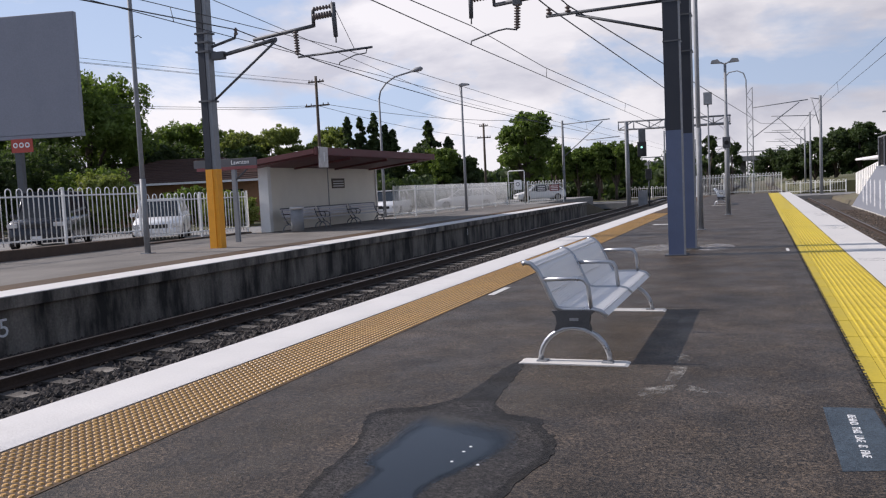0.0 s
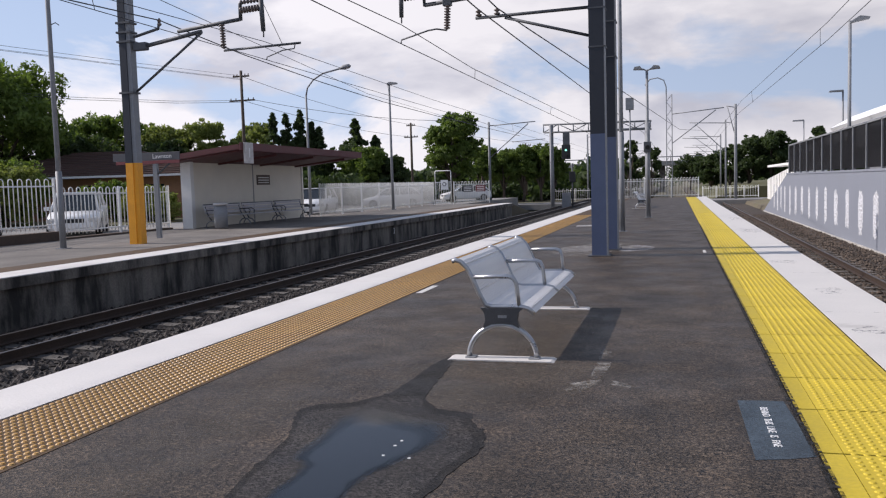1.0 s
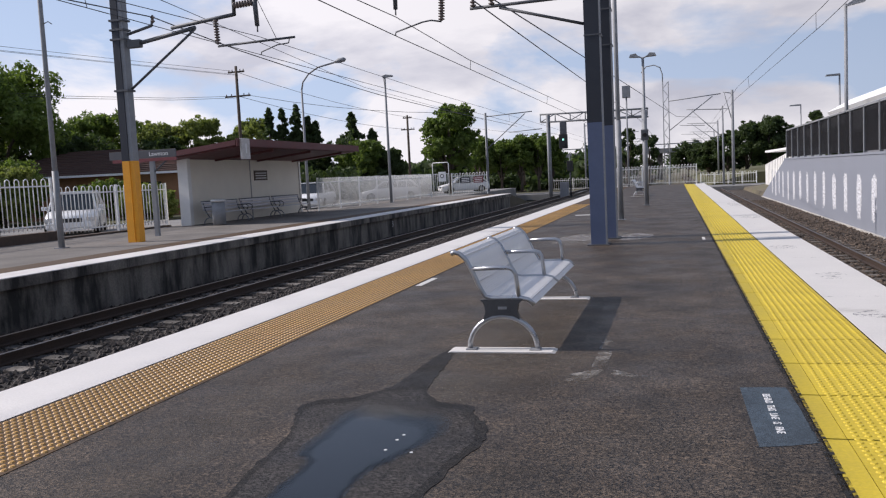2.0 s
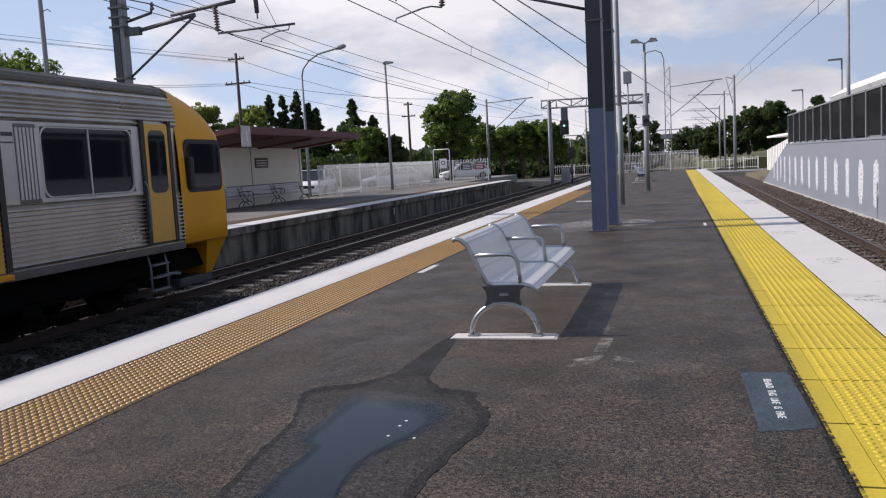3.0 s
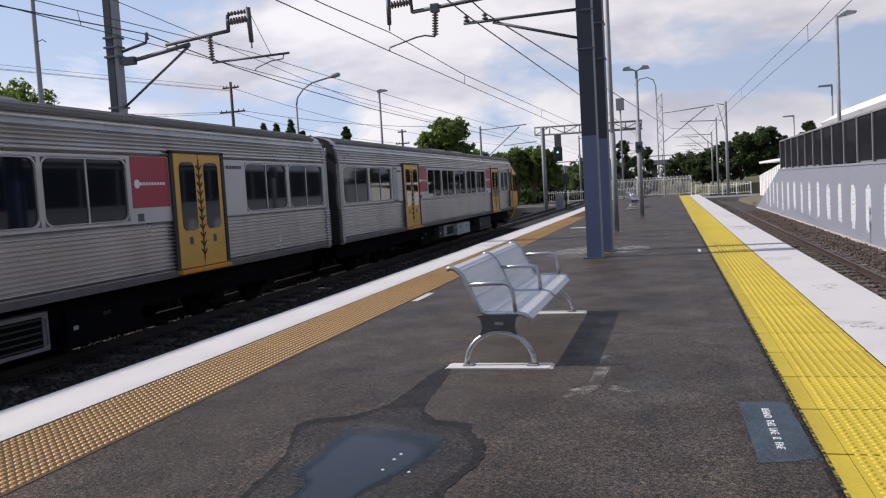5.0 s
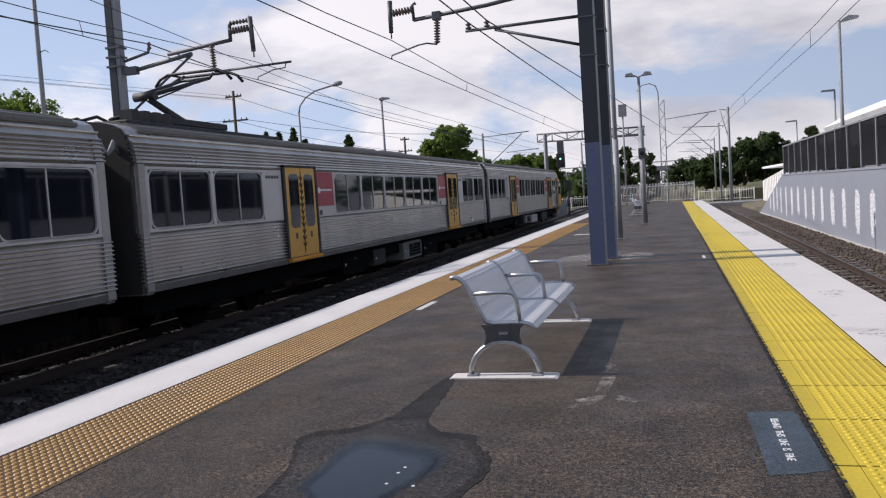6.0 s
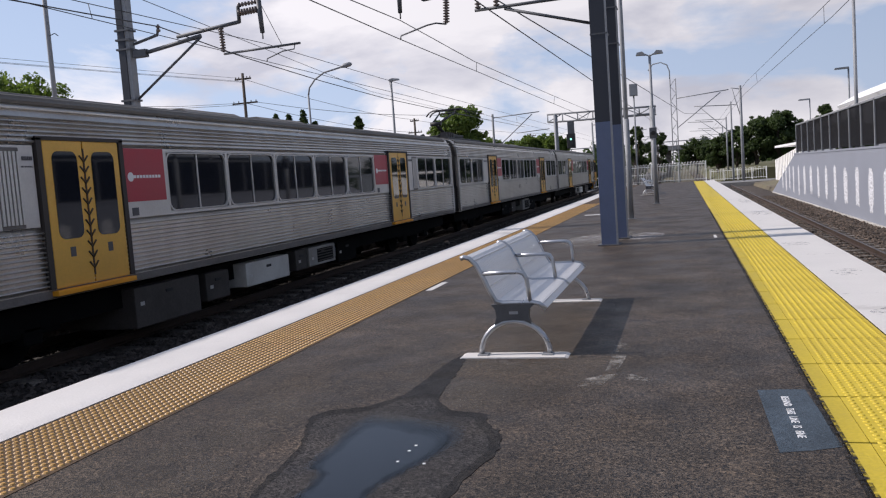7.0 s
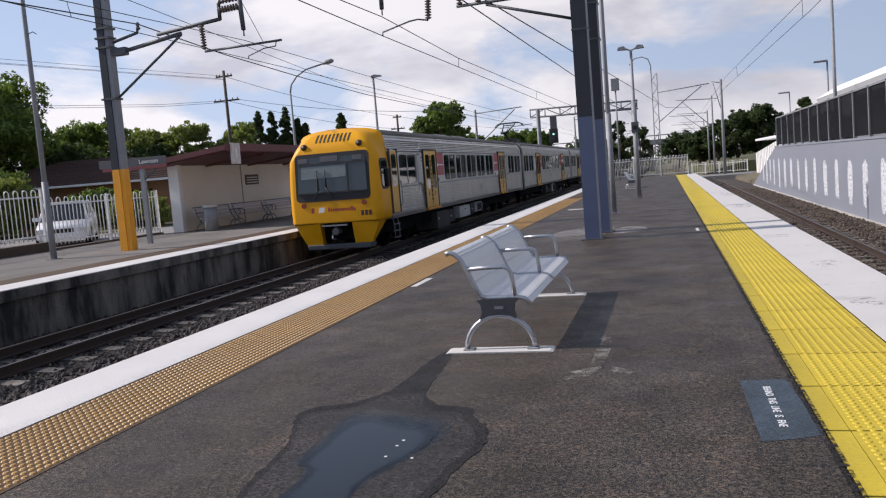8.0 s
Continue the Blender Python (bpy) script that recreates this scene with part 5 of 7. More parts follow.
insulator((-4.83, Y, 5.58), (-4.86, Y, 5.05), 0.075, 9, arms)
part("drop_bracket", tube([(-5.36, Y, 5.6), (-5.38, Y, 5.95), (-5.3, Y, 5.98)], 0.04, 6), DARK_STEEL, arms)
insulator((-5.38, Y, 5.85), (-5.86, Y, 5.82), 0.085, 7, arms)
part("drop_post", tube([(-5.9, Y, 6.1), (-5.91, Y, 5.4)], [0.06, 0.05], 8), DARK_STEEL, arms)
part("hook", tube([(-5.91, Y, 5.4), (-5.91, Y, 5.27)], 0.018, 6), DARK_STEEL, arms)
part("registration_arm", tube([(-4.86, Y, 5.03), (-5.1, Y, 5.08), (-5.3, Y, 5.06), (-5.93, Y, 4.9), (-5.94, Y, 4.82)], 0.018, 6), DARK_STEEL, arms)

fix_to(front_column, (-1.59, 18.05, 0))


def wire(name, pts, r, label):
    ob = part(name, tube(pts, r, 5), WIRE)
    return tagged(ob, label, "overhead wire", "overhead wires")


SITE = None


def run(points, r=0.0085):
    return wire("overhead_wire", points, r, "thin dark overhead wire along the track")


def hang(upper, lower, ys):
    """Droppers between two wires given as runs of points."""
    def at(pts, y):
        for a, b in zip(pts, pts[1:]):
            if a[1] <= y <= b[1]:
                return Vector(a).lerp(Vector(b), (y - a[1]) / (b[1] - a[1]))
    for y in ys:
        wire("dropper_wire", [at(upper, y), at(lower, y)], 0.007, "short dropper between two overhead wires")


contact = [(-4.87, -30, 4.2), (-4.87, 14.8, 4.24), (-4.66, 36, 4.26), (-4.75, 66, 4.3), (-4.4, 280, 4.3)]
carrier = [(-4.85, -30, 4.58), (-4.85, 0, 4.36), (-4.85, 11.8, 4.49), (-4.85, 14.8, 4.58), (-4.80, 20.2, 4.46), (-4.66, 31.5, 4.53), (-4.5, 45.6, 4.66), (-4.5, 66, 4.7), (-4.4, 280, 4.8)]
run(contact)
run(carrier)
hang(carrier, contact, (20.4, 32.5, 44.0))
run([(-3.39, -30, 4.74), (-3.39, 14.8, 4.73), (-3.0, 29.4, 4.76), (-2.2, 60, 4.9), (-2.0, 260, 6.0)], 0.013)
run([(-3.05, -30, 4.74), (-3.05, 14.8, 4.73), (-2.42, 23.3, 4.78), (0.24, 60, 5.0), (3.0, 100, 7.0)], 0.013)
contact = [(-10.06, -30, 4.94), (-10.06, 19.55, 4.95), (-10.06, 75, 4.94), (-9.7, 300, 4.94)]
carrier = [(-10.12, -30, 5.42), (-10.12, 0, 5.16), (-10.12, 12, 5.20), (-10.12, 19.55, 5.42), (-10.12, 35, 5.33), (-10.12, 66, 5.44), (-9.7, 300, 5.44)]
run(contact)
run(carrier)
hang(carrier, contact, (13.0, 29.0, 41.0, 53.0))
contact = [(3.84, -30, 5.08), (3.84, 24, 5.10), (3.36, 49, 5.12), (3.6, 90, 5.1), (4.2, 280, 5.0)]
carrier = [(3.84, -30, 5.56), (3.84, 24, 5.56), (3.34, 47, 5.60), (3.6, 90, 5.6), (4.2, 280, 5.5)]
run(contact)
run(carrier)
hang(carrier, contact, (25.0, 42.0))
run([(-13.15, -30, 6.1), (-13.15, 0, 5.6), (-13.15, 14, 5.93), (-13.15, 19.55, 6.2), (-13.15, 24, 5.93), (-13.15, 30, 5.73), (-13.15, 37, 5.6), (-13.15, 46, 5.6), (-13.6, 75, 5.9)], 0.016)
run([(-8.2, -12, 6.2), (-11.6, 16.4, 6.2), (-14.5, 38.7, 6.2), (-16.4, 75, 6.6)], 0.009)
for dz, dx in ((0.0, 0.0), (-0.28, 0.25), (-0.38, 0.5)):
    wire("power_line", [(-33.6 + dx, 60, 10.85 + dz), (-36.2 + dx, 48.8, 10.68 + dz), (-38.3 + dx, 40, 10.6 + dz), (-43 + dx, 20, 10.7 + dz)], 0.013, "sagging power line above the street")
for dz in (0.0, -0.14):
    wire("power_line", [(-33.1, 60, 8.85 + dz), (-34.7, 53.2, 8.28 + dz), (-36.7, 44.5, 7.88 + dz), (-42.5, 20, 7.7 + dz)], 0.015, "sagging power line above the street")
for x0, z0, y0, x1, z1, y1, s in ((-33.3, 10.8, 60, -28.8, 8.6, 90, 0.4),
                                  (-33.0, 8.8, 60, -28.8, 7.2, 90, 0.4), (-32.2, 8.85, 60, -16.6, 7.2, 72, 0.5), (-28.8, 8.6, 90, -20, 8.5, 150, 0.6)):
    n = 6
    wire("power_line", [(x0 + (x1 - x0) * k / n, y0 + (y1 - y0) * k / n, z0 + (z1 - z0) * k / n - s * 4 * (k / n) * (1 - k / n)) for k in range(n + 1)], 0.018, "sagging power line above the street")


# poles and lamps
def pole(name, x, y, z0, z1, r0, r1, label, material=None):
    p = thing(name, label, "pole", pose(x, y, z0))
    part("post", tube([(0, 0, 0), (0, 0, (z1 - z0) * 0.5), (0, 0, z1 - z0)], [r0, (r0 + r1) / 2, r1], 12), material or STEEL, p)
    part("base_plate", box(-r0 * 2, -r0 * 2, 0, r0 * 2, r0 * 2, 0.02), material or STEEL, p)
    return p


SITE = ISLAND
p = pole("steel_pole", -1.64, 26.6, 0, 11.0, 0.075, 0.06, "thin grey steel pole on the platform")
part("lower_sleeve", tube([(0, 0, 0.02), (0, 0, 3.1)], 0.085, 12), STEEL, p, "thicker grey lower sleeve")
p = pole("lamp_post", -1.15, 36.3, 0, 6.2, 0.075, 0.055, "grey twin-headed lamp post with a small camera box")
for s in (-1, 1):
    part("lamp_arm", tube([(0, 0, 6.15), (s * 0.18, 0, 6.24)], 0.03, 6), STEEL, p)
    h_ = part("lamp_head", prism([(s * 0.14, 6.2), (s * 0.55, 6.22), (s * 0.5, 6.33), (s * 0.28, 6.36)], -0.14, 0.14), STEEL, p, "flat grey lamp head")
part("camera_box", box(-0.16, -0.12, 2.75, 0.14, 0.14, 3.2, 0.02), DARK_STEEL, p, "dark equipment box")
part("camera_hood", tube([(0.0, -0.12, 2.98), (0.0, -0.26, 2.96)], 0.09, 10), BLACK, p)
part("post_sleeve", tube([(0, 0, 0.02), (0, 0, 4.0)], 0.10, 12), STEEL, p)
SITE = None
p = pole("steel_pole", -15.32, 18.0, FAR_Z, 10.5, 0.068, 0.05, "tall grey steel pole on the side platform")
part("bracket", tube([(0.02, 0, 5.7), (0.2, 0, 5.75), (0.3, 0, 5.68)], 0.012, 5), DARK_STEEL, p)
part("lower_sleeve", tube([(0, 0, 0.02), (0, 0, 2.0)], 0.08, 12), STEEL, p)
p = pole("lamp_post", -16.2, 46.7, FAR_Z, 7.65, 0.085, 0.06, "grey lamp post on the side platform")
part("lamp_head", prism([(-0.1, 7.33), (0.5, 7.36), (0.48, 7.44), (0.1, 7.5), (-0.1, 7.44)], -0.12, 0.12), STEEL, p, "flat lamp head")
p = pole("street_lamp", -18.9, 41.0, 0.2, 6.6, 0.09, 0.05, "grey street lamp with a long curved arm")
part("lamp_arm", tube([(0, 0, 6.38), (0.1, 0, 6.8), (0.45, 0, 7.2), (1.0, 0, 7.5), (2.0, 0, 7.68)], 0.045, 8), STEEL, p)
part("lamp_head", tube([(1.95, 0, 7.68), (2.2, 0, 7.74), (2.5, 0, 7.78), (2.6, 0, 7.78)], [0.05, 0.13, 0.12, 0.04], 10), STEEL, p, "cobra lamp head")
p = pole("lamp_post", 6.75, 37.0, 0.0, 7.7, 0.085, 0.06, "tall grey lamp post beside the ramp")
part("lamp_head", prism([(0.0, 7.6), (0.7, 7.72), (0.72, 7.8), (0.35, 7.86), (0.1, 7.72)], -0.13, 0.13), STEEL, p, "flat lamp head")
p = pole("lamp_post", 9.85, 56.0, -0.5, 6.7, 0.07, 0.05, "grey lamp post behind the ramp")
part("lamp_head", prism([(0.0, 7.1), (-0.8, 7.1), (-0.75, 7.2), (0.0, 7.22)], -0.12, 0.12), STEEL, p, "flat lamp head")
p = pole("lamp_post", 11.6, 85.0, -1.0, 6.75, 0.07, 0.05, "distant grey lamp post")
part("lamp_head", prism([(0.0, 7.65), (-1.0, 7.65), (-0.95, 7.77), (0.0, 7.8)], -0.12, 0.12), STEEL, p, "flat lamp head")


def utility_pole(x, y, z1, arms_):
    p = pole("utility_pole", x, y, 0.0, z1, 0.16, 0.11, "brown timber utility pole with crossarms", BARK)
    for z, w in arms_:
        arm = part("crossarm", box(-w, -0.06, z - 0.06, w, 0.06, z + 0.06), BARK, p, "timber crossarm")
        for s in (-0.9, -0.5, 0.5, 0.9):
            part("insulator", tube([(s * w, 0, z + 0.06), (s * w, 0, z + 0.2)], 0.04, 6), INSULATOR, arm)


utility_pole(-33.2, 60, 11.2, ((10.75, 0.7), (8.85, 1.1)))
utility_pole(-28.8, 90, 8.8, ((8.5, 0.5), (7.2, 0.8)))
utility_pole(-21.0, 120, 7.4, ((7.1, 0.8),))


# orange-footed mast of the side platform with its cantilever
mast = thing("catenary_mast", "grey steel mast with an orange painted foot", "mast", pose(-14.17, 19.55, FAR_Z))
# above the foot the darker left face is painted in: navy web, steel flange
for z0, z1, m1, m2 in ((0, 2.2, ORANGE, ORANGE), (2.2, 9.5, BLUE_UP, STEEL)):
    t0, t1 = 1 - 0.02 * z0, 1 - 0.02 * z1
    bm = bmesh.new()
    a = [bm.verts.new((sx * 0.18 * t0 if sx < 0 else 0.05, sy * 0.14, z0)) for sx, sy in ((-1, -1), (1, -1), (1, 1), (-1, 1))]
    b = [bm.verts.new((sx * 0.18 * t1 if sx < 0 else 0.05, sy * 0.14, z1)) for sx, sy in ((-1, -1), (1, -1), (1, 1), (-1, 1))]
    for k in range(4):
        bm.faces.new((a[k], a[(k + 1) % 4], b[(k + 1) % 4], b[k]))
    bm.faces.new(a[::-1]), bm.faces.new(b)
    part("mast_web", bm, m1, mast, "navy web with the mast's shaded side painted in" if z0 else "orange painted foot")
    bm = bmesh.new()
    box(0.05, -0.115, z0, 0.18 * t0, 0.115, z1, bm=bm)
    part("mast_flange", bm, m2, mast)
for z in (5.4, 5.65, 5.9, 4.05):
    part("clamp", box(-0.22, -0.17, z, 0.21, 0.17, z + 0.05), DARK_STEEL, mast)
Ym = 19.55
cant = None
part("top_arm", tube([(-13.95, Ym, 5.82), (-13.2, Ym, 5.98), (-13.15, Ym, 6.15)], 0.04, 8), DARK_STEEL, cant)
insulator((-13.15, Ym, 6.05), (-13.15, Ym, 6.25), 0.06, 2, cant)
part("hinge", box(-13.95, Ym - 0.08, 5.45, -13.55, Ym + 0.08, 5.66, 0.02), DARK_STEEL, cant)
part("boom", tube([(-13.6, Ym, 5.56), (-12.5, Ym, 5.72), (-11.9, Ym, 5.81)], 0.055, 8), DARK_STEEL, cant)
part("boom", tube([(-12.6, Ym, 5.86), (-11.3, Ym, 5.98), (-10.75, Ym, 6.03)], 0.05, 8), DARK_STEEL, cant)
part("strut", tube([(-13.95, Ym, 4.38), (-11.9, Ym, 5.78)], 0.035, 8), DARK_STEEL, cant)
insulator((-11.3, Ym, 5.95), (-11.27, Ym, 5.32), 0.075, 9, cant)
part("drop_bracket", tube([(-10.75, Ym, 6.0), (-10.75, Ym, 6.42), (-10.68, Ym, 6.44)], 0.05, 6), DARK_STEEL, cant)
insulator((-10.75, Ym, 6.25), (-10.2, Ym, 6.28), 0.09, 7, cant)
insulator((-10.75, Ym, 6.45), (-10.2, Ym, 6.47), 0.06, 6, cant)
part("drop_post", tube([(-10.16, Ym, 6.55), (-10.12, Ym, 5.68)], [0.07, 0.06], 8), DARK_STEEL, cant)
part("hook", tube([(-10.12, Ym, 5.68), (-10.12, Ym, 5.53)], 0.02, 6), DARK_STEEL, cant)
part("registration_tube", tube([(-11.27, Ym, 5.27), (-9.1, Ym, 5.31)], 0.03, 8), DARK_STEEL, cant)
part("steady_arm", tube([(-9.25, Ym, 5.3), (-9.28, Ym, 5.18), (-9.6, Ym, 5.16), (-10.05, Ym, 5.02), (-10.06, Ym, 4.95)], 0.016, 6), DARK_STEEL, cant)
part("stay_wire", tube([(-10.2, Ym, 6.6), (-9.6, Ym, 5.3)], 0.008, 5), WIRE, cant)

fix_to(mast, (-14.17, 19.55, FAR_Z))


# station name board and billboard
board = thing("station_sign", "grey and maroon station name board on a steel post", "sign", pose(-15.2, 22.0, FAR_Z))
part("post", box(-0.07, -0.05, 0, 0.07, 0.05, 2.35), STEEL, board)
part("name_panel", box(-1.45, -0.06, 2.36, 0.87, -0.02, 2.6, 0.004), GREY_SIGN, board, "dark grey name panel")
part("lower_panel", box(-1.35, -0.06, 2.26, 0.87, -0.02, 2.355, 0.004), MAROON_SIGN, board, "maroon strip")
part("bracket", tube([(0.0, 0, 1.9), (0.55, 0, 2.3)], 0.025, 6), DARK_STEEL, board)
words("lettering", "Lawnton", 0.19, pose(0.28, -0.064, 2.475, 90), WHITE, board, 0.002)
bb = thing("billboard", "grey back of a billboard on a steel post", "billboard", pose(-28.35, 26.3, 0.2) @ pose(0, 0, 0, 0, 0, 12))
part("panel", box(-2.7, -0.12, 4.45, 2.7, 0.12, 9.3, 0.02), BILLBOARD_GREY, bb, "blue-grey sheet metal panel")
part("lower_frame", box(-2.7, -0.14, 4.3, 2.7, 0.14, 4.44), BILLBOARD_GREY, bb)
part("post", box(-0.46, 0.0, 0, -0.2, 0.25, 4.4), DARK_STEEL, bb, "dark grey steel post")
part("sign_plate", box(-0.45, -0.2, 3.75, 0.5, -0.14, 4.3), RED_SIGN, bb, "small red plate with a white word mark")
for k in range(3):
    part("word_mark", tube([(-0.25 + 0.27 * k, -0.2, 4.05), (-0.25 + 0.27 * k, -0.215, 4.05)], 0.11, 12), WHITE, bb)
    part("word_mark", tube([(-0.25 + 0.27 * k, -0.21, 4.05), (-0.25 + 0.27 * k, -0.225, 4.05)], 0.055, 10), RED_SIGN, bb)


# ---- shelter of the side platform ----
shelter = thing("shelter", "cream waiting shelter with a maroon skillion roof", "shelter", pose(0, 0, FAR_Z))
for y0, y1 in ((27.9, 32.75), (32.8, 37.6)):
    part("wall_panel", box(-17.95, y0, 0.0, -17.8, y1, 2.72), SHELTER_WALL, shelter, "cream wall sheet")
# the white base is raised to paint in the sunlight on this end
part("end_wall", box(-18.05, 27.65, 0.0, -17.62, 27.88, 2.6, 0.01), mat("sunlit_white_plaster", (0.80, 0.79, 0.76), 0.8, 0, 0.06), shelter, "white end wall")
part("joint_cover", box(-17.8, 32.74, 0, -17.785, 32.81, 2.7), mat("grey_joint", (0.3, 0.29, 0.27), 0.7), shelter)
part("end_post", box(-17.95, 37.6, 0, -17.75, 37.75, 2.9), PANEL_GREY, shelter)
part("roof", prism([(-19.0, 2.42), (-15.0, 2.86), (-15.0, 3.04), (-19.0, 2.62)], 26.7, 38.6), SHELTER_ROOF, shelter, "maroon steel roof")
part("fascia", box(-14.98, 26.7, 2.82, -14.94, 38.6, 3.10), SHELTER_ROOF, shelter, "maroon fascia")
part("soffit", prism([(-18.6, 2.42), (-15.1, 2.8), (-15.1, 2.84), (-18.6, 2.46)], 26.9, 38.4), SHELTER_ROOF, shelter, "maroon soffit")
for y in (30, 33.5, 37):
    part("rafter", prism([(-18.6, 2.36), (-15.2, 2.70), (-15.2, 2.80), (-18.6, 2.44)], y - 0.05, y + 0.05), SHELTER_ROOF, shelter)
np_ = part("number_plate_sign", box(-14.94, 26.9, 2.35, -14.86, 27.5, 3.1, 0.01), mat("pale_sign", (0.55, 0.52, 0.5), 0.6), shelter, "pale platform number sign")
words("lettering", "1", 0.5, pose(-14.857, 27.2, 2.72, 90, 0, 90), WHITE, np_, 0.004)
notice = part("notice", box(-17.8, 33.1, 1.62, -17.77, 34.3, 2.06), BROWN_MARK, shelter, "small dark notice")
for k in range(3):
    part("notice_line", box(-17.77, 33.2, 1.7 + 0.11 * k, -17.765, 34.2, 1.74 + 0.11 * k), PANEL_GREY, notice)


def long_bench(y0):
    b = thing("bench", "grey slatted metal bench before the shelter wall", "bench", pose(-16.9, y0, FAR_Z), "benches of the shelter")
    L = 2.7
    for x, z, w in ((-0.1, 0.44, 0.1), (0.05, 0.45, 0.1), (0.2, 0.44, 0.1)):
        part("seat_slat", box(x - w / 2, 0, z - 0.015, x + w / 2, L, z + 0.015, 0.005), BENCH_SLAT, b)
    for x, z in ((-0.2, 0.58), (-0.23, 0.7), (-0.26, 0.82)):
        part("back_slat", box(x - 0.012, 0, z - 0.045, x + 0.012, L, z + 0.045, 0.005), BENCH_SLAT, b)
    part("top_rail", tube([(-0.28, 0.0, 0.88), (-0.28, L, 0.88)], 0.022, 6), DARK_STEEL, b)
    for y in (0.1, L - 0.1):
        part("leg", tube([(0.26, y, 0.0), (0.22, y, 0.14), (0.12, y, 0.24), (0.0, y, 0.27), (-0.12, y, 0.24), (-0.22, y, 0.14), (-0.26, y, 0.0)], 0.025, 6), STEEL, b, "arched steel leg")
        part("back_post", tube([(0.0, y, 0.27), (-0.1, y, 0.43), (-0.2, y, 0.6), (-0.28, y, 0.88)], 0.024, 6), DARK_STEEL, b)
        part("armrest", tube([(-0.2, y, 0.66), (0.15, y, 0.67), (0.26, y, 0.6), (0.22, y, 0.45)], 0.02, 6), DARK_STEEL, b)
    return b


BENCH_SLAT = mat("grey_bench_slat", (0.46, 0.44, 0.46), 0.4, 0.4, 0.15)
for k in range(3):
    long_bench(27.7 + 2.85 * k)
bin_ = thing("litter_bin", "grey steel litter bin before the shelter", "bin", pose(-16.15, 27.2, FAR_Z))
part("bin_body", tube([(0, 0, 0.04), (0, 0, 0.45), (0, 0, 0.86)], 0.24, 20), STEEL, bin_)
part("bin_lid", tube([(0, 0, 0.86), (0, 0, 0.93), (0, 0, 0.96)], [0.27, 0.27, 0.22], 20), PANEL_GREY, bin_, "pale domed lid")


# ---- fences ----
def hoop_mesh(h, w=0.125, r=0.017):
    pts = [(0, -w / 2, 0.0), (0, -w / 2, h - w / 2)] + [(0, -w / 2 * math.cos(radians(a)), h - w / 2 + w / 2 * math.sin(radians(a))) for a in (45, 90, 135)] + [(0, w / 2, h - w / 2), (0, w / 2, 0.0)]
    bm = tube(pts, r, 5)
    me = bpy.data.meshes.new("hoop")
    bm.to_mesh(me)
    bm.free()
    me.materials.append(FENCE)
    return me


def hoop_fence(x0, y0, x1, y1, z, h, label, post_every=3.0, pitch=0.25):
    """A fence of hooped pickets from one end to the other, in panels between posts."""
    f = thing("fence", label, "fence")
    me = hoop_mesh(h - 0.08, pitch / 2)
    way = Vector((x1 - x0, y1 - y0))
    L = way.length
    turn = math.degrees(math.atan2(way.y, way.x)) - 90
    at = lambda d: (x0 + way.x * d / L, y0 + way.y * d / L)
    d = pitch / 2
    while d < L:
        o = new("hoop", me)
        o.parent = f
        o.matrix_basis = pose(*at(d), z + 0.08, 0, 0, turn)
        d += pitch
    for zz in (0.2, h - 0.22):
        bm = box(-0.018, 0, zz - 0.022, 0.018, L, zz + 0.022)
        part("rail", bm, FENCE, f).matrix_basis = pose(x0, y0, z, 0, 0, turn)
    n = max(1, round(L / post_every))
    for k in range(n + 1):
        part("post", box(-0.035, -0.035, 0, 0.035, 0.035, h + 0.02, 0.006), FENCE, f).matrix_basis = pose(*at(L * k / n), z, 0, 0, turn)
    return f


hoop_fence(-18.6, 6.0, -18.6, 21.6, 0.55, 1.62, "white hoop-topped steel fence on a low brown wall", 3.0, 0.36)
hoop_fence(-18.6, 21.8, -18.6, 27.6, 0.33, 1.58, "white hoop-topped steel fence beside the shelter", 3.0, 0.36)
hoop_fence(-17.0, 38.0, -16.7, 57.0, FAR_Z, 1.62, "long white hoop-topped steel fence along the platform", 2.6)
end_fence = hoop_fence(-15.6, 58.6, -13.2, 59.6, FAR_Z, 1.6, "short white fence panel at the platform end", 2.4)
SITE = ISLAND
hoop_fence(-4.95, 75.0, 1.85, 75.0, 0.0, 1.7, "white hoop-topped fence across the platform end", 2.3)
SITE = None
low = tagged(part("low_wall", box(-18.8, 0, 0.0, -18.42, 21.7, 0.55, 0.015), BROWN_WALL), "low brown brick kerb wall under the fence", "wall", kind="structure")
tagged(part("low_wall", box(-18.8, 21.72, 0.0, -18.45, 27.6, 0.33, 0.01), BROWN_WALL), "low brown kerb under the fence", "wall", kind="structure")

gate = thing("gate_frame", "pale steel gate frame with a small round notice", "gate", pose(-16.35, 58.2, FAR_Z))
part("hoop_frame", tube([(-0.55, 0, 0), (-0.55, 0, 2.35), (-0.5, 0, 2.42), (0.6, 0, 2.42), (0.65, 0, 2.35), (0.65, 0, 0)], 0.03, 8), FENCE, gate)
for k in range(9):
    part("bar", tube([(-0.48 + 0.13 * k, 0, 0.08), (-0.48 + 0.13 * k, 0, 1.62)], 0.014, 5), FENCE, gate)
for zz in (0.1, 1.6):
    part("rail", box(-0.55, -0.018, zz - 0.02, 0.65, 0.018, zz + 0.02), FENCE, gate)
part("notice", box(-0.12, -0.04, 1.05, 0.42, 0.0, 1.75), WHITE, gate, "white prohibition notice")
part("notice_ring", tube([(0.15, -0.04, 1.45), (0.15, -0.05, 1.45)], 0.15, 14), GREY_SIGN, gate)
part("notice_centre", tube([(0.15, -0.045, 1.45), (0.15, -0.055, 1.45)], 0.10, 14), WHITE, gate)
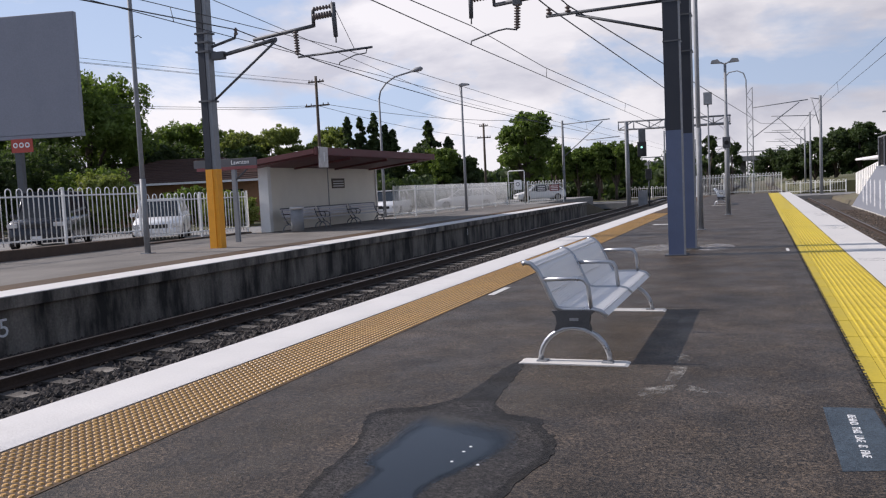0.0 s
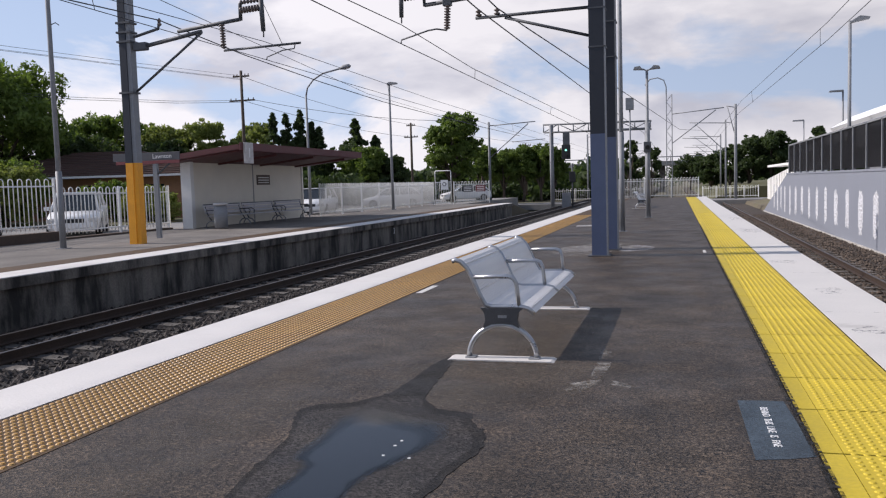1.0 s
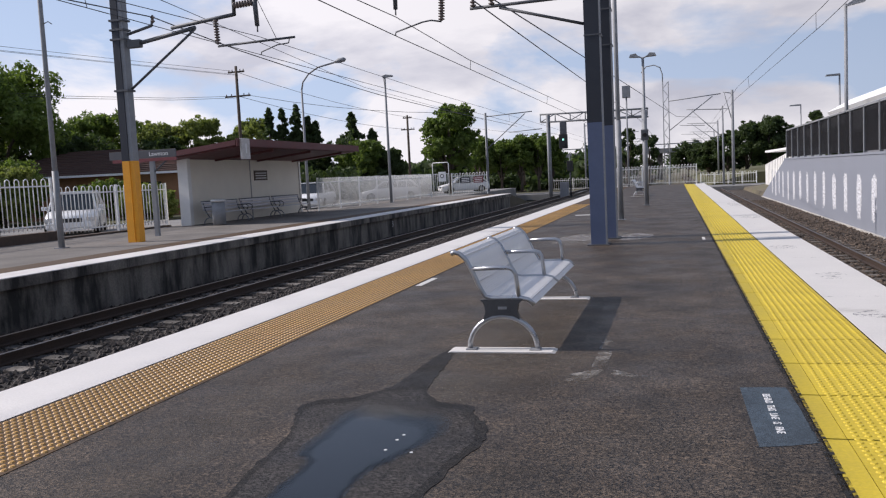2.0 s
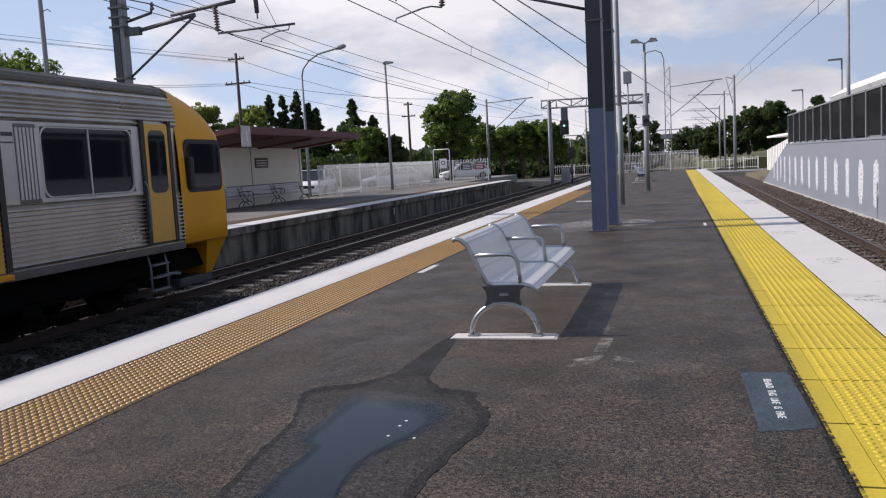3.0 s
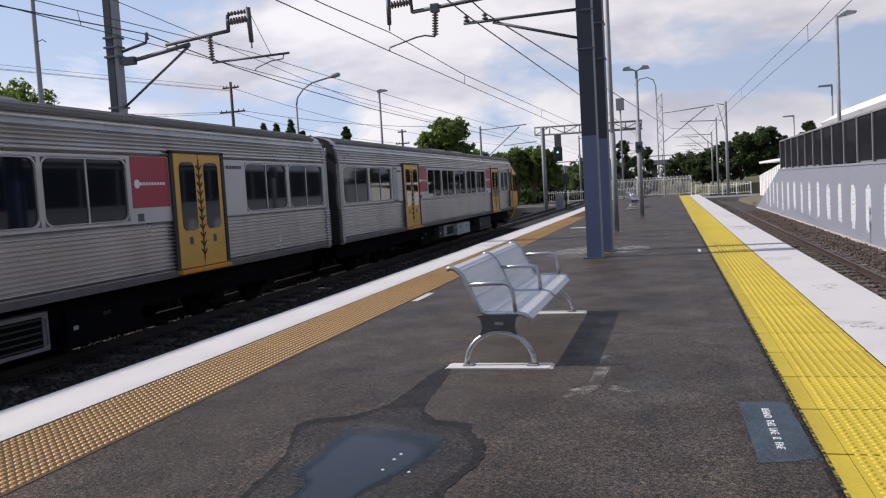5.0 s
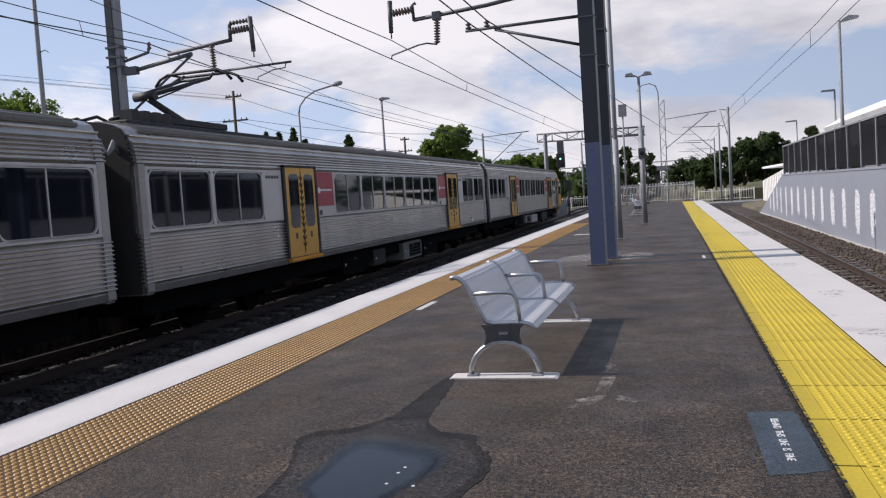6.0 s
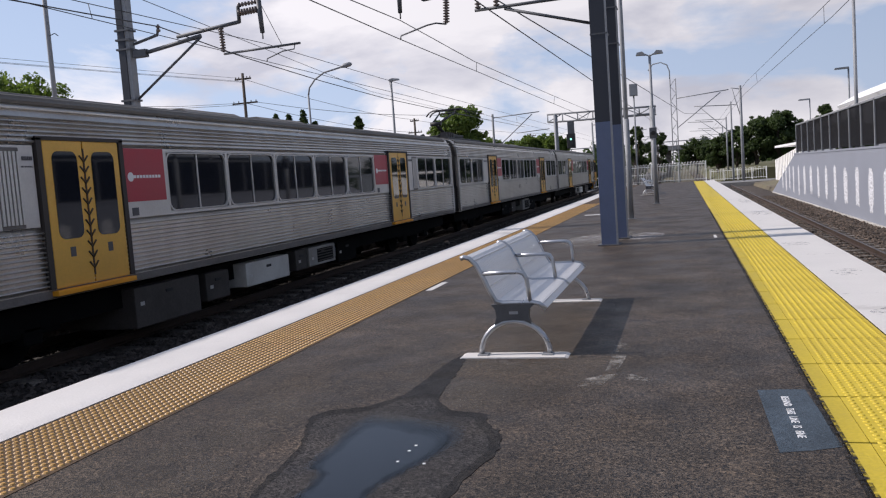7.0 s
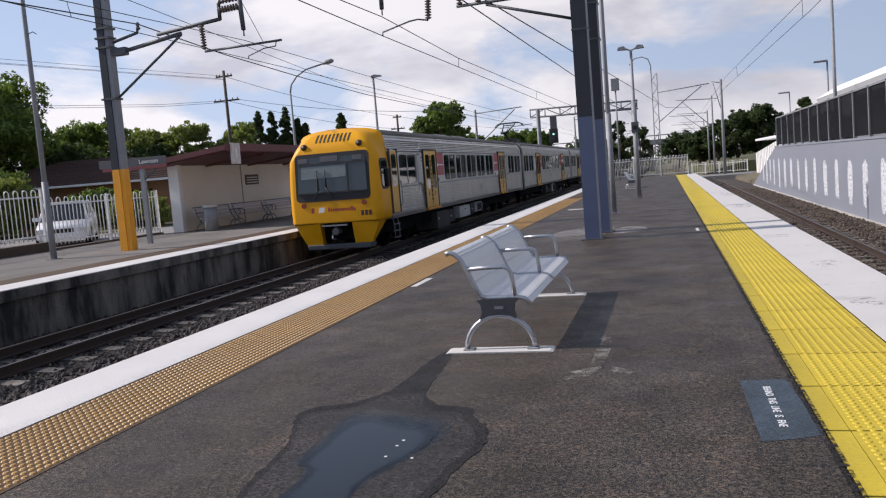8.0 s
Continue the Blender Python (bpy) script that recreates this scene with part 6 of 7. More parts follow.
for k in range(2):
    s_ = part("small_notice", box(-14.9 + 0.95 * k, 58.5, FAR_Z + 0.85, -14.2 + 0.95 * k, 58.54, FAR_Z + 1.3), GREY_SIGN if k == 0 else MAROON_SIGN, end_fence, "small dark notice")
    for j in range(3):
        part("notice_line", box(-14.82 + 0.95 * k, 58.49, FAR_Z + 0.93 + 0.12 * j, -14.28 + 0.95 * k, 58.5, FAR_Z + 0.97 + 0.12 * j), WHITE, s_)


# ---- the signal gantry and far overhead structures ----
gy = 70.0
gantry = thing("signal_gantry", "grey steel lattice signal gantry across the track", "gantry")
for z in (5.8, 6.45):
    for y in (gy - 0.3, gy + 0.3):
        part("chord", tube([(-10.7, y, z), (-1.9, y, z - 0.1)], 0.055, 6), STEEL, gantry)
for k in range(8):
    x = -10.65 + 1.24 * k
    part("brace", tube([(x, gy - 0.3, 5.8), (x, gy - 0.3, 6.42)], 0.05, 6), STEEL, gantry)
    if k < 7:
        part("brace", tube([(x, gy - 0.3, 6.42 if k % 2 else 5.8), (x + 1.24, gy - 0.3, 5.8 if k % 2 else 6.42)], 0.04, 6), STEEL, gantry)
for x in (-10.05, -2.3):
    for dy in (-0.3, 0.3):
        part("leg", tube([(x, gy + dy, -1.0), (x, gy + dy, 6.4)], 0.13, 8), STEEL, gantry)
part("walkway", box(-10.5, gy - 0.3, 5.78, -2.0, gy + 0.3, 5.83), STEEL, gantry)
sig = thing("signal", "black railway signal head hanging from the gantry", "signal")
part("signal_body", box(-9.15, gy - 0.5, 3.5, -8.45, gy - 0.2, 4.7, 0.03), BLACK, sig)
part("signal_box", box(-9.05, gy - 0.45, 4.7, -8.5, gy - 0.2, 5.75, 0.03), DARK_STEEL, sig)
part("signal_lamp", tube([(-8.8, gy - 0.5, 4.25), (-8.8, gy - 0.54, 4.25)], 0.085, 12), glow("green_signal_lamp", (0.35, 0.95, 0.75), 1.0), sig, "lit round lamp")
part("hood", tube([(-8.8, gy - 0.5, 3.85), (-8.8, gy - 0.65, 3.85)], 0.14, 12), BLACK, sig)
cam_box = pole("equipment_pole", -3.4, 66.0, 0, 7.6, 0.07, 0.06, "grey pole with a box on top")
part("top_box", box(-0.3, -0.25, 7.0, 0.3, 0.25, 7.9, 0.02), STEEL, cam_box, "pale grey box")
sp = pole("signal_post", -8.6, 72.0, -0.6, 3.2, 0.07, 0.06, "small signal post beside the track", DARK_STEEL)
part("signal_head", box(-0.25, -0.2, 2.2, 0.25, 0.1, 3.1, 0.03), BLACK, sp)
part("cabinet", box(-0.9, -0.3, 0, -0.2, 0.5, 1.3, 0.02), STEEL, sp, "grey trackside cabinet")


def far_mast(x, y, z1, tip, r=0.13):
    m = thing("catenary_mast", "distant grey steel mast with a wire arm", "mast", pose(x, y, -0.6), "distant masts")
    z1 += 0.6
    part("post", tube([(0, 0, 0), (0, 0, z1)], [r, r * 0.8], 8), STEEL, m)
    part("top_arm", tube([(0, 0, z1 - 0.35), (tip, 0, z1 - 0.15)], 0.045, 6), STEEL, m)
    part("strut", tube([(0, 0, z1 - 3.3), (tip * 0.85, 0, z1 - 0.3)], 0.045, 6), STEEL, m)
    part("registration_arm", tube([(tip * 0.5, 0, z1 - 1.9), (tip * 1.2, 0, z1 - 1.75)], 0.035, 6), STEEL, m)
    return m


far_mast(-16.5, 75, 7.3, 4.3)
far_mast(5.85, 90, 9.0, -0.9, 0.16)
far_mast(5.0, 92, 7.6, -3.6, 0.1)
far_mast(-10.9, 108, 7.6, 3.0)
for k, y in enumerate((135, 170, 210, 255)):
    far_mast(6.6 + k, y, 8.2, -4.5)
    far_mast(-9.5 - 0.4 * k, y + 8, 7.8, 4.0)
lat = thing("lattice_mast", "tall slim lattice mast with a curved top", "mast", pose(-0.65, 90, -0.5))
for sx in (-0.28, 0.28):
    for sy in (-0.28, 0.28):
        part("leg", tube([(sx, sy, 0), (sx, sy, 10.8)], 0.05, 5), STEEL, lat)
for k in range(14):
    z = 0.3 + 0.75 * k
    s = 1 if k % 2 else -1
    part("lacing", tube([(-0.28 * s, -0.28, z), (0.28 * s, -0.28, z + 0.75)], 0.03, 4), STEEL, lat)
part("curved_top", tube([(-0.28, 0, 10.0), (-0.28, 0, 11.6), (-0.5, 0, 12.3), (-1.1, 0, 12.6), (-1.9, 0, 12.5), (-2.4, 0, 11.9)], 0.06, 6), STEEL, lat)
part("top_arm", tube([(0.3, 0, 8.8), (5.4, 0, 9.2)], 0.05, 6), STEEL, lat)
part("strut", tube([(0.3, 0, 5.8), (4.6, 0, 9.0)], 0.05, 6), STEEL, lat)


# ---- the ramp wall beside the other track ----
wall_east = part("wall_east", prism([(-12, -1.3), (69.0, -1.3), (53.9, 1.66), (-12, 1.66)], 6.4, 6.75, axis="x"), GREY_WALL)
tagged(wall_east, "grey painted ramp wall with brushed white marks", "wall", kind="structure")
part("coping", box(6.37, -12, 1.66, 6.78, 53.9, 1.74), GREY_WALL, wall_east)
part("wall_footing", box(6.3, -12, -1.1, 6.4, 67.0, -0.98), CONCRETE_LIGHT, wall_east, "pale concrete footing")
rng = random.Random(11)
for k in range(24):
    y = 16.0 + 2.42 * k if k < 16 else 54.7 + (k - 16) * 1.9
    if y > 61:
        break
    bm = bmesh.new()
    top_z, low_z = 1.08 - 0.1 * rng.random(), -0.45 - 0.3 * rng.random()
    wide = rng.choice((0.28, 0.34, 0.42))
    for j in range(26):
        yc = y + rng.uniform(-wide, wide) * 0.8
        za, zb = top_z - rng.random() * 0.25 - (0.1 if abs(yc - y) > wide * 0.5 else 0), low_z + rng.random() * 0.5
        pts = []
        m = 5
        for q in range(m + 1):
            pts.append((yc + rng.uniform(-0.03, 0.03), za + (zb - za) * q / m))
        for (ya, z0_), (yb, z1_) in zip(pts, pts[1:]):
            w_ = rng.uniform(0.05, 0.10)
            vs = [bm.verts.new((6.3985 - 0.0002 * j, yy, zz)) for yy, zz in ((ya - w_, z0_), (ya + w_, z0_), (yb + w_, z1_), (yb - w_, z1_))]
            bm.faces.new(vs)
    part("brush_mark", bm, CHALK, wall_east, "brushed white paint figure")
screen = thing("screen_fence", "dark mesh screen between grey posts on the ramp wall", "fence")
posts = []
y = -12.0
while y <= 53.9:
    part("post", box(6.5, y - 0.05, 1.74, 6.62, y + 0.05, 3.42), STEEL, screen)
    if y + 2.35 <= 54.5:
        posts.append(y)
    y += 2.35
part("top_rail", box(6.5, -12, 3.36, 6.62, 53.9, 3.43), STEEL, screen)
SCREEN = mat("dark_mesh_screen", (0.012, 0.012, 0.014), 0.9, 0.0, 0.2, spec=0.1)
SCREEN.node_tree.nodes["Principled BSDF"].inputs["Alpha"].default_value = 0.87
for y in posts:
    part("screen_panel", box(6.54, y + 0.06, 1.8, 6.57, y + 2.29, 3.34), SCREEN, screen, "dark mesh panel")
hall = thing("station_canopy", "white curved canopy roof over dark walls beyond the ramp", "canopy")
part("roof", prism([(7.6, 3.75), (8.6, 4.25), (11.0, 4.9), (15.0, 5.1), (15.0, 5.3), (11.0, 5.12), (8.5, 4.45), (7.5, 3.9)], 2, 46), WHITE, hall, "white curved metal roof")
part("dark_wall", box(9.0, 3, -1.3, 15.0, 45, 3.8), BILLBOARD_GREY, hall, "shaded grey wall")
shed = thing("white_shed", "small white clad shed beside the level crossing", "shed")
part("wall", prism([(66.0, -1.3), (86.0, -1.3), (86.0, 1.3), (66.0, 2.4)], 8.5, 10.6, axis="x"), FENCE, shed)
for k in range(16):
    part("cladding_rib", box(8.46, 66.5 + 1.2 * k, -1.3, 8.5, 66.6 + 1.2 * k, 2.3 - 0.06 * k), PANEL_GREY, shed)
part("roof", box(8.3, 66, 2.42, 13, 84, 2.6), WHITE, shed)
white_rail = hoop_fence(2.8, 96.0, 8.4, 94.0, -0.6, 1.3, "low white fence beside the level crossing", 1.6, 0.5)
hoop_fence(-14.0, 98, -3.5, 96.0, -0.6, 1.4, "white fence beyond the track", 2.4, 0.5)
bridge = thing("road_bridge", "distant concrete road bridge over the railway", "bridge")
part("deck", box(-40, 190, 4.6, 6, 200, 5.6), CONCRETE_LIGHT, bridge)
part("parapet_rail", box(-40, 189.8, 6.4, 6, 189.95, 6.6), STEEL, bridge)
for k in range(10):
    part("rail_post", box(-38 + 4.6 * k, 189.8, 5.6, -37.8 + 4.6 * k, 189.95, 6.5), STEEL, bridge)
for x in (-24, -14, -3):
    part("pier", box(x - 0.6, 192, -1.3, x + 0.6, 198, 4.6), CONCRETE, bridge)
bank = tagged(part("grass_bank", prism([(2.5, -1.3), (40, -1.3), (40, 0.9), (9, 0.5), (5, -0.4)], 100, 220), GRASS), "grassy railway bank", "bank", kind="structure")
crossing = tagged(part("level_crossing", box(-30, 86, -1.2, 30, 93.5, -0.62), ROAD), "asphalt level crossing", "road", kind="structure")
tagged(part("dirt_verge", prism([(6.3, -1.3), (12, -1.3), (12, -0.3), (6.6, -0.75)], 66, 88), EARTH), "bare earth verge", "ground", kind="structure")

# ---- beyond the side platform: car park, house, cars ----
car_park = tagged(part("car_park", box(-200, -60, -1.2, -18.6, 58, 0.2), ROAD), "grey asphalt car park", "road", kind="structure")
tagged(part("car_park", box(-200, 58, -1.2, -16.0, 86, 0.15), ROAD), "grey asphalt car park", "road", kind="structure")
tagged(part("platform_ramp", prism([(57.0, -1.3), (66.0, -1.3), (66.0, -0.75), (57.0, FAR_Z - 0.02)], -17.2, -11.1, axis="x"), EARTH), "dirt slope at the platform end", "ground", kind="structure")
lawn = tagged(part("lawn", box(-200, 33, 0.2, -24, 57.5, 0.26), GRASS), "green verge behind the car park", "lawn", kind="structure")


def house(x, y, w, d, wall_h, ridge, turn, label):
    h = thing("house", label, "house", pose(x, y, 0.2, 0, 0, turn))
    part("wall", box(-w / 2, -d / 2, 0, w / 2, d / 2, wall_h), BRICK, h, "orange brick wall")
    e = 0.6
    bm = bmesh.new()
    lo = [bm.verts.new(v) for v in ((-w / 2 - e, -d / 2 - e, wall_h), (w / 2 + e, -d / 2 - e, wall_h), (w / 2 + e, d / 2 + e, wall_h), (-w / 2 - e, d / 2 + e, wall_h))]
    hi = [bm.verts.new((s * (w / 2 - d / 2), 0, wall_h + ridge)) for s in (-1, 1)]
    for f in ((lo[0], lo[1], hi[1], hi[0]), (lo[1], lo[2], hi[1]), (lo[2], lo[3], hi[0], hi[1]), (lo[3], lo[0], hi[0]), (lo[3], lo[2], lo[1], lo[0])):
        bm.faces.new(f)
    roof_ = part("roof", bm, TILE_ROOF, h, "brown tiled hip roof")
    n = 14
    for k in range(n):
        f = (k + 0.3) / n
        half = (w / 2 + e) * (1 - f) + (w / 2 - d / 2) * f
        yy, zz = (-d / 2 - e) * (1 - f), wall_h + ridge * f
        part("tile_course", box(-half, yy - 0.06, zz + 0.0, half, yy + 0.02, zz + 0.05), TILE_ROOF, roof_)
    part("gutter", box(-w / 2 - e, -d / 2 - e - 0.1, wall_h - 0.12, w / 2 + e, -d / 2 - e, wall_h), WHITE, h, "white gutter")
    for xx in (-w * 0.3, 0.05 * w, w * 0.33):
        win = part("window", box(xx - 0.7, -d / 2 - 0.03, 0.9, xx + 0.7, -d / 2 + 0.02, 2.0), CAR_GLASS, h)
        part("frame", box(xx - 0.78, -d / 2 - 0.05, 0.82, xx + 0.78, -d / 2 - 0.032, 0.9), WHITE, win)
    return h


house(-34.0, 44.5, 13, 9, 2.55, 1.6, 14, "brick house with a brown tiled hip roof")
house(-29.2, 50.0, 7, 6, 2.3, 1.1, 10, "low brick house with a dark tiled roof")


def car_thing(x, y, z, turn, paint, label, L=4.2, W=1.74, H=1.48, tall=False):
    """A parked car facing -y before the turn: lofted body, glasshouse, wheels, lamps."""
    c = thing("car", label, "car", pose(x, y, z, 0, 0, turn), "parked cars")
    hb = 0.92 if not tall else 1.1
    hood = 0.78 if not tall else 1.05
    bm = bmesh.new()
    rows = []
    for yy, top, w, low in ((-L / 2, 0.52, 0.72, 0.28), (-L / 2 + 0.06, hood - 0.12, 0.88, 0.22), (-L / 2 + 0.35, hood - 0.02, 0.96, 0.2), (-L / 2 + 1.05, hb - 0.03, 1.0, 0.2), (0.0, hb, 1.0, 0.2),
                            (L / 2 - 0.5, hb + 0.02, 1.0, 0.22), (L / 2 - 0.08, hb - 0.05, 0.93, 0.25), (L / 2, 0.6, 0.85, 0.32)):
        w *= W / 2
        rows.append([bm.verts.new(v) for v in ((-w * 0.92, yy, low), (-w, yy, low + 0.12), (-w, yy, top - 0.14), (-w * 0.9, yy, top), (w * 0.9, yy, top), (w, yy, top - 0.14), (w, yy, low + 0.12), (w * 0.92, yy, low))])
    for a, b in zip(rows, rows[1:]):
        for k in range(8):
            bm.faces.new((a[k], a[(k + 1) % 8], b[(k + 1) % 8], b[k])).smooth = True
    bm.faces.new(rows[0]), bm.faces.new(rows[-1][::-1])
    bmesh.ops.recalc_face_normals(bm, faces=bm.faces)
    part("body", bm, paint, c)
    bm = bmesh.new()
    y0, y1, y2, y3 = (-L / 2 + 1.0, -L / 2 + 1.75, L / 2 - 0.75, L / 2 - 0.15) if not tall else (-L / 2 + 1.2, -L / 2 + 1.75, L / 2 - 0.35, L / 2 - 0.05)
    wb, wt = W / 2 * 0.9, W / 2 * 0.72
    lo = [bm.verts.new(v) for v in ((-wb, y0, hb - 0.06), (wb, y0, hb - 0.06), (wb, y3, hb - 0.04), (-wb, y3, hb - 0.04))]
    hi = [bm.verts.new(v) for v in ((-wt, y1, H - 0.05), (wt, y1, H - 0.05), (wt, y2, H - 0.05), (-wt, y2, H - 0.05))]
    for k in range(4):
        bm.faces.new((lo[k], lo[(k + 1) % 4], hi[(k + 1) % 4], hi[k]))
    bm.faces.new(hi), bm.faces.new(lo[::-1])
    part("glasshouse", bm, CAR_GLASS, c, "dark windows")
    part("roof_panel", box(-wt - 0.03, y1 - 0.05, H - 0.06, wt + 0.03, y2 + 0.05, H, 0.02), paint, c)
    for s in (-1, 1):
        part("pillar", tube([(s * wb, y0, hb - 0.05), (s * wt, y1, H - 0.03)], 0.04, 6), paint, c)
        part("pillar", tube([(s * wb, y3, hb - 0.05), (s * wt, y2, H - 0.03)], 0.06, 6), paint, c)
        part("pillar", tube([(s * wb, (y1 + y2) / 2, hb - 0.05), (s * wt, (y1 + y2) / 2, H - 0.03)], 0.035, 6), paint, c)
        part("headlight", box(min(s * W * 0.29, s * W * 0.46), -L / 2 - 0.01, hood - 0.28, max(s * W * 0.29, s * W * 0.46), -L / 2 + 0.22, hood - 0.13, 0.03), LAMP_LENS, c, "clear headlight")
        part("mirror", box(min(s * W * 0.48, s * W * 0.58), y0 + 0.15, hb, max(s * W * 0.48, s * W * 0.58), y0 + 0.28, hb + 0.14, 0.02), paint, c)
        for yy in (-L / 2 + 0.8, L / 2 - 0.8):
            wh = part("wheel", tube([(s * (W / 2 - 0.2), yy, 0.31), (s * (W / 2 + 0.01), yy, 0.31)], 0.31, 18, smooth=False), RUBBER, c)
            part("rim", tube([(s * (W / 2 + 0.0), yy, 0.31), (s * (W / 2 + 0.02), yy, 0.31)], 0.19, 14), STEEL, wh)
    part("grille", box(-W * 0.22, -L / 2 - 0.012, hood - 0.30, W * 0.22, -L / 2 + 0.1, hood - 0.16, 0.01), BLACK, c, "dark grille")
    part("bumper", box(-W * 0.42, -L / 2 - 0.03, 0.28, W * 0.42, -L / 2 + 0.15, 0.46, 0.03), BLACK if tall else paint, c)
    part("plate_bar", box(-0.18, -L / 2 - 0.036, 0.36, 0.18, -L / 2 - 0.02, 0.46), WHITE, c)
    return c


car_thing(-21.85, 26.6, 0.2, 33, CAR_WHITE, "white hatchback parked behind the fence", 4.3, 1.82, 1.58)
car_thing(-24.8, 24.0, 0.2, 33, CAR_DARK, "dark four-wheel drive parked behind the fence", 4.8, 2.0, 2.02, True)
car_thing(-19.9, 44.0, 0.2, 12, CAR_WHITE, "white sedan parked behind the long fence", 4.4, 1.78, 1.5)
car_thing(-19.6, 56.5, 0.15, -72, CAR_WHITE, "white sedan parked side-on behind the fence", 4.4, 1.76, 1.42)
car_thing(-18.6, 74.0, 0.15, -60, CAR_WHITE, "white sedan parked beyond the fence", 4.5, 1.76, 1.42)


# ---- trees ----
def leaves(name, clumps, material, parent, seed, per=60, size=0.22):
    """A crown of small leaf blades gathered in clumps."""
    r = np.random.default_rng(seed)
    cs = np.array(clumps, float)
    n = len(cs) * per
    which = np.repeat(np.arange(len(cs)), per)
    d = r.normal(size=(n, 3))
    d /= np.linalg.norm(d, axis=1)[:, None]
    rad = cs[which, 3] * r.uniform(0.35, 1.0, n) ** 0.5
    p = cs[which, :3] + d * rad[:, None] * np.array([1, 1, 0.75])
    u = r.normal(size=(n, 3))
    u /= np.linalg.norm(u, axis=1)[:, None]
    v = np.cross(u, d + 0.3 * r.normal(size=(n, 3)))
    v /= np.linalg.norm(v, axis=1)[:, None] + 1e-9
    s = (size * r.uniform(0.6, 1.4, n))[:, None]
    quad = np.stack([p - u * s, p + v * s * 0.5, p + u * s, p - v * s * 0.5], 1).reshape(-1, 3)
    me = bpy.data.meshes.new(name)
    me.from_pydata(quad.tolist(), [], np.arange(4 * n).reshape(-1, 4).tolist())
    return mesh_part(name, me, material, parent)


def tree(x, y, z, h, r, material, seed, label, crown_from=0.3, clumps=70, per=70, size=0.22, lobes_n=8):
    """A broad tree: tapered trunk, limbs that carry lobes, and lobes of many small leaf clumps with gaps between them."""
    rg = random.Random(seed)
    t = thing("tree", label, "tree", pose(x, y, z))
    bm = tube([(0, 0, 0), (0.03 * h * rg.uniform(-1, 1), 0, h * 0.25), (0, 0.03 * h * rg.uniform(-1, 1), h * 0.55), (0, 0, h * 0.8)], [0.028 * h, 0.022 * h, 0.014 * h, 0.005 * h], 8)
    part("trunk", bm, BARK, t)
    zc, hz = h * (crown_from + 1) / 2, h * (1 - crown_from) / 2
    lobes = []
    for k in range(lobes_n):
        a = 2 * math.pi * (k + rg.uniform(-0.3, 0.3)) / lobes_n * 2.4
        up = -0.75 + 1.5 * (k + 0.5) / lobes_n
        reach = r * math.sqrt(max(0.05, 1 - (up * 0.95) ** 2)) * rg.uniform(0.50, 0.68)
        lobes.append((reach * math.cos(a), reach * math.sin(a), zc + up * hz * 0.72, r * rg.uniform(0.30, 0.46)))
    lobes.append((0, 0, zc + hz * 0.45, r * 0.42))
    limb = bmesh.new()
    for lx, ly, lz, lr in lobes:
        tube([(0, 0, h * 0.2), (lx * 0.45, ly * 0.45, (h * 0.3 + lz) / 2), (lx, ly, lz)], [0.014 * h, 0.009 * h, 0.003 * h], 6, limb)
    part("limb", limb, BARK, t)
    cl_ = []
    total = clumps * 5
    for _ in range(total):
        lx, ly, lz, lr = rg.choice(lobes)
        a, b = rg.uniform(0, 2 * math.pi), rg.uniform(-0.8, 1)
        q = math.sqrt(1 - b * b)
        k = rg.uniform(0.45, 1.12)
        cl_.append((lx + lr * k * q * math.cos(a), ly + lr * k * q * math.sin(a), min(h * 0.985, lz + lr * 0.85 * k * b), rg.uniform(0.07, 0.14) * r))
    top = max(c[2] + c[3] * 0.6 for c in cl_)
    wide = sorted(math.hypot(c[0], c[1]) + c[3] for c in cl_)[int(len(cl_) * 0.95)]
    base = h * crown_from
    cl_ = [(c[0] * r / wide, c[1] * r / wide, base + (c[2] - base) * (h - base) / (top - base), c[3] * 1.15) for c in cl_]
    leaves("crown", cl_, material, t, seed, max(20, int(per * 0.5)), size * 0.55)
    return t


def conifer(x, y, z, h, r, seed, label="dark narrow conifer behind the street"):
    rg = random.Random(seed)
    t = thing("conifer", label, "tree", pose(x, y, z), "conifers behind the street")
    part("trunk", tube([(0, 0, 0), (0, 0, h * 0.95)], [0.022 * h, 0.003 * h], 7), BARK, t)
    cl_ = []
    for k in range(260):
        f = 1 - rg.uniform(0.0, 1.0) ** 0.8
        tier = 0.78 + 0.3 * math.sin(f * 34 + seed)
        w = r * (1 - f) ** 0.7 * rg.uniform(0.25, 1.0) * tier + 0.04
        a = rg.uniform(0, 2 * math.pi)
        cl_.append((w * math.cos(a), w * math.sin(a), f * h * 0.97, 0.16 + 0.16 * r * (1 - f)))
    leaves("crown", cl_, LEAF_DARK, t, seed, 45, 0.15)
    return t


tree(-40.2, 42.3, 0.2, 10.0, 5.0, LEAF, 1, "large spreading green tree behind the house", 0.22, 120, 90, 0.26, lobes_n=10)
tree(-46.5, 41, 0.2, 8.4, 4.0, LEAF, 24, "spreading green tree at the street", 0.15, 110, 90, 0.26, lobes_n=9)
tree(-44.5, 36, 0.2, 5.4, 3.4, LEAF_DARK, 21, "dense dark green tree at the street", 0.05, 90, 80, 0.26)
tree(-38.6, 47, 0.2, 5.6, 3.0, LEAF_DARK, 22, "dark green tree behind the house roof", 0.1, 80, 80, 0.26)
tree(-46.4, 59.6, 0.2, 8.5, 3.6, LEAF, 2, "round green tree behind the house", 0.1, 100, 80, 0.28)
tree(-42.0, 61, 0.2, 6.0, 2.6, LEAF_DARK, 23, "dark low tree behind the house", 0.05, 70, 80, 0.28)
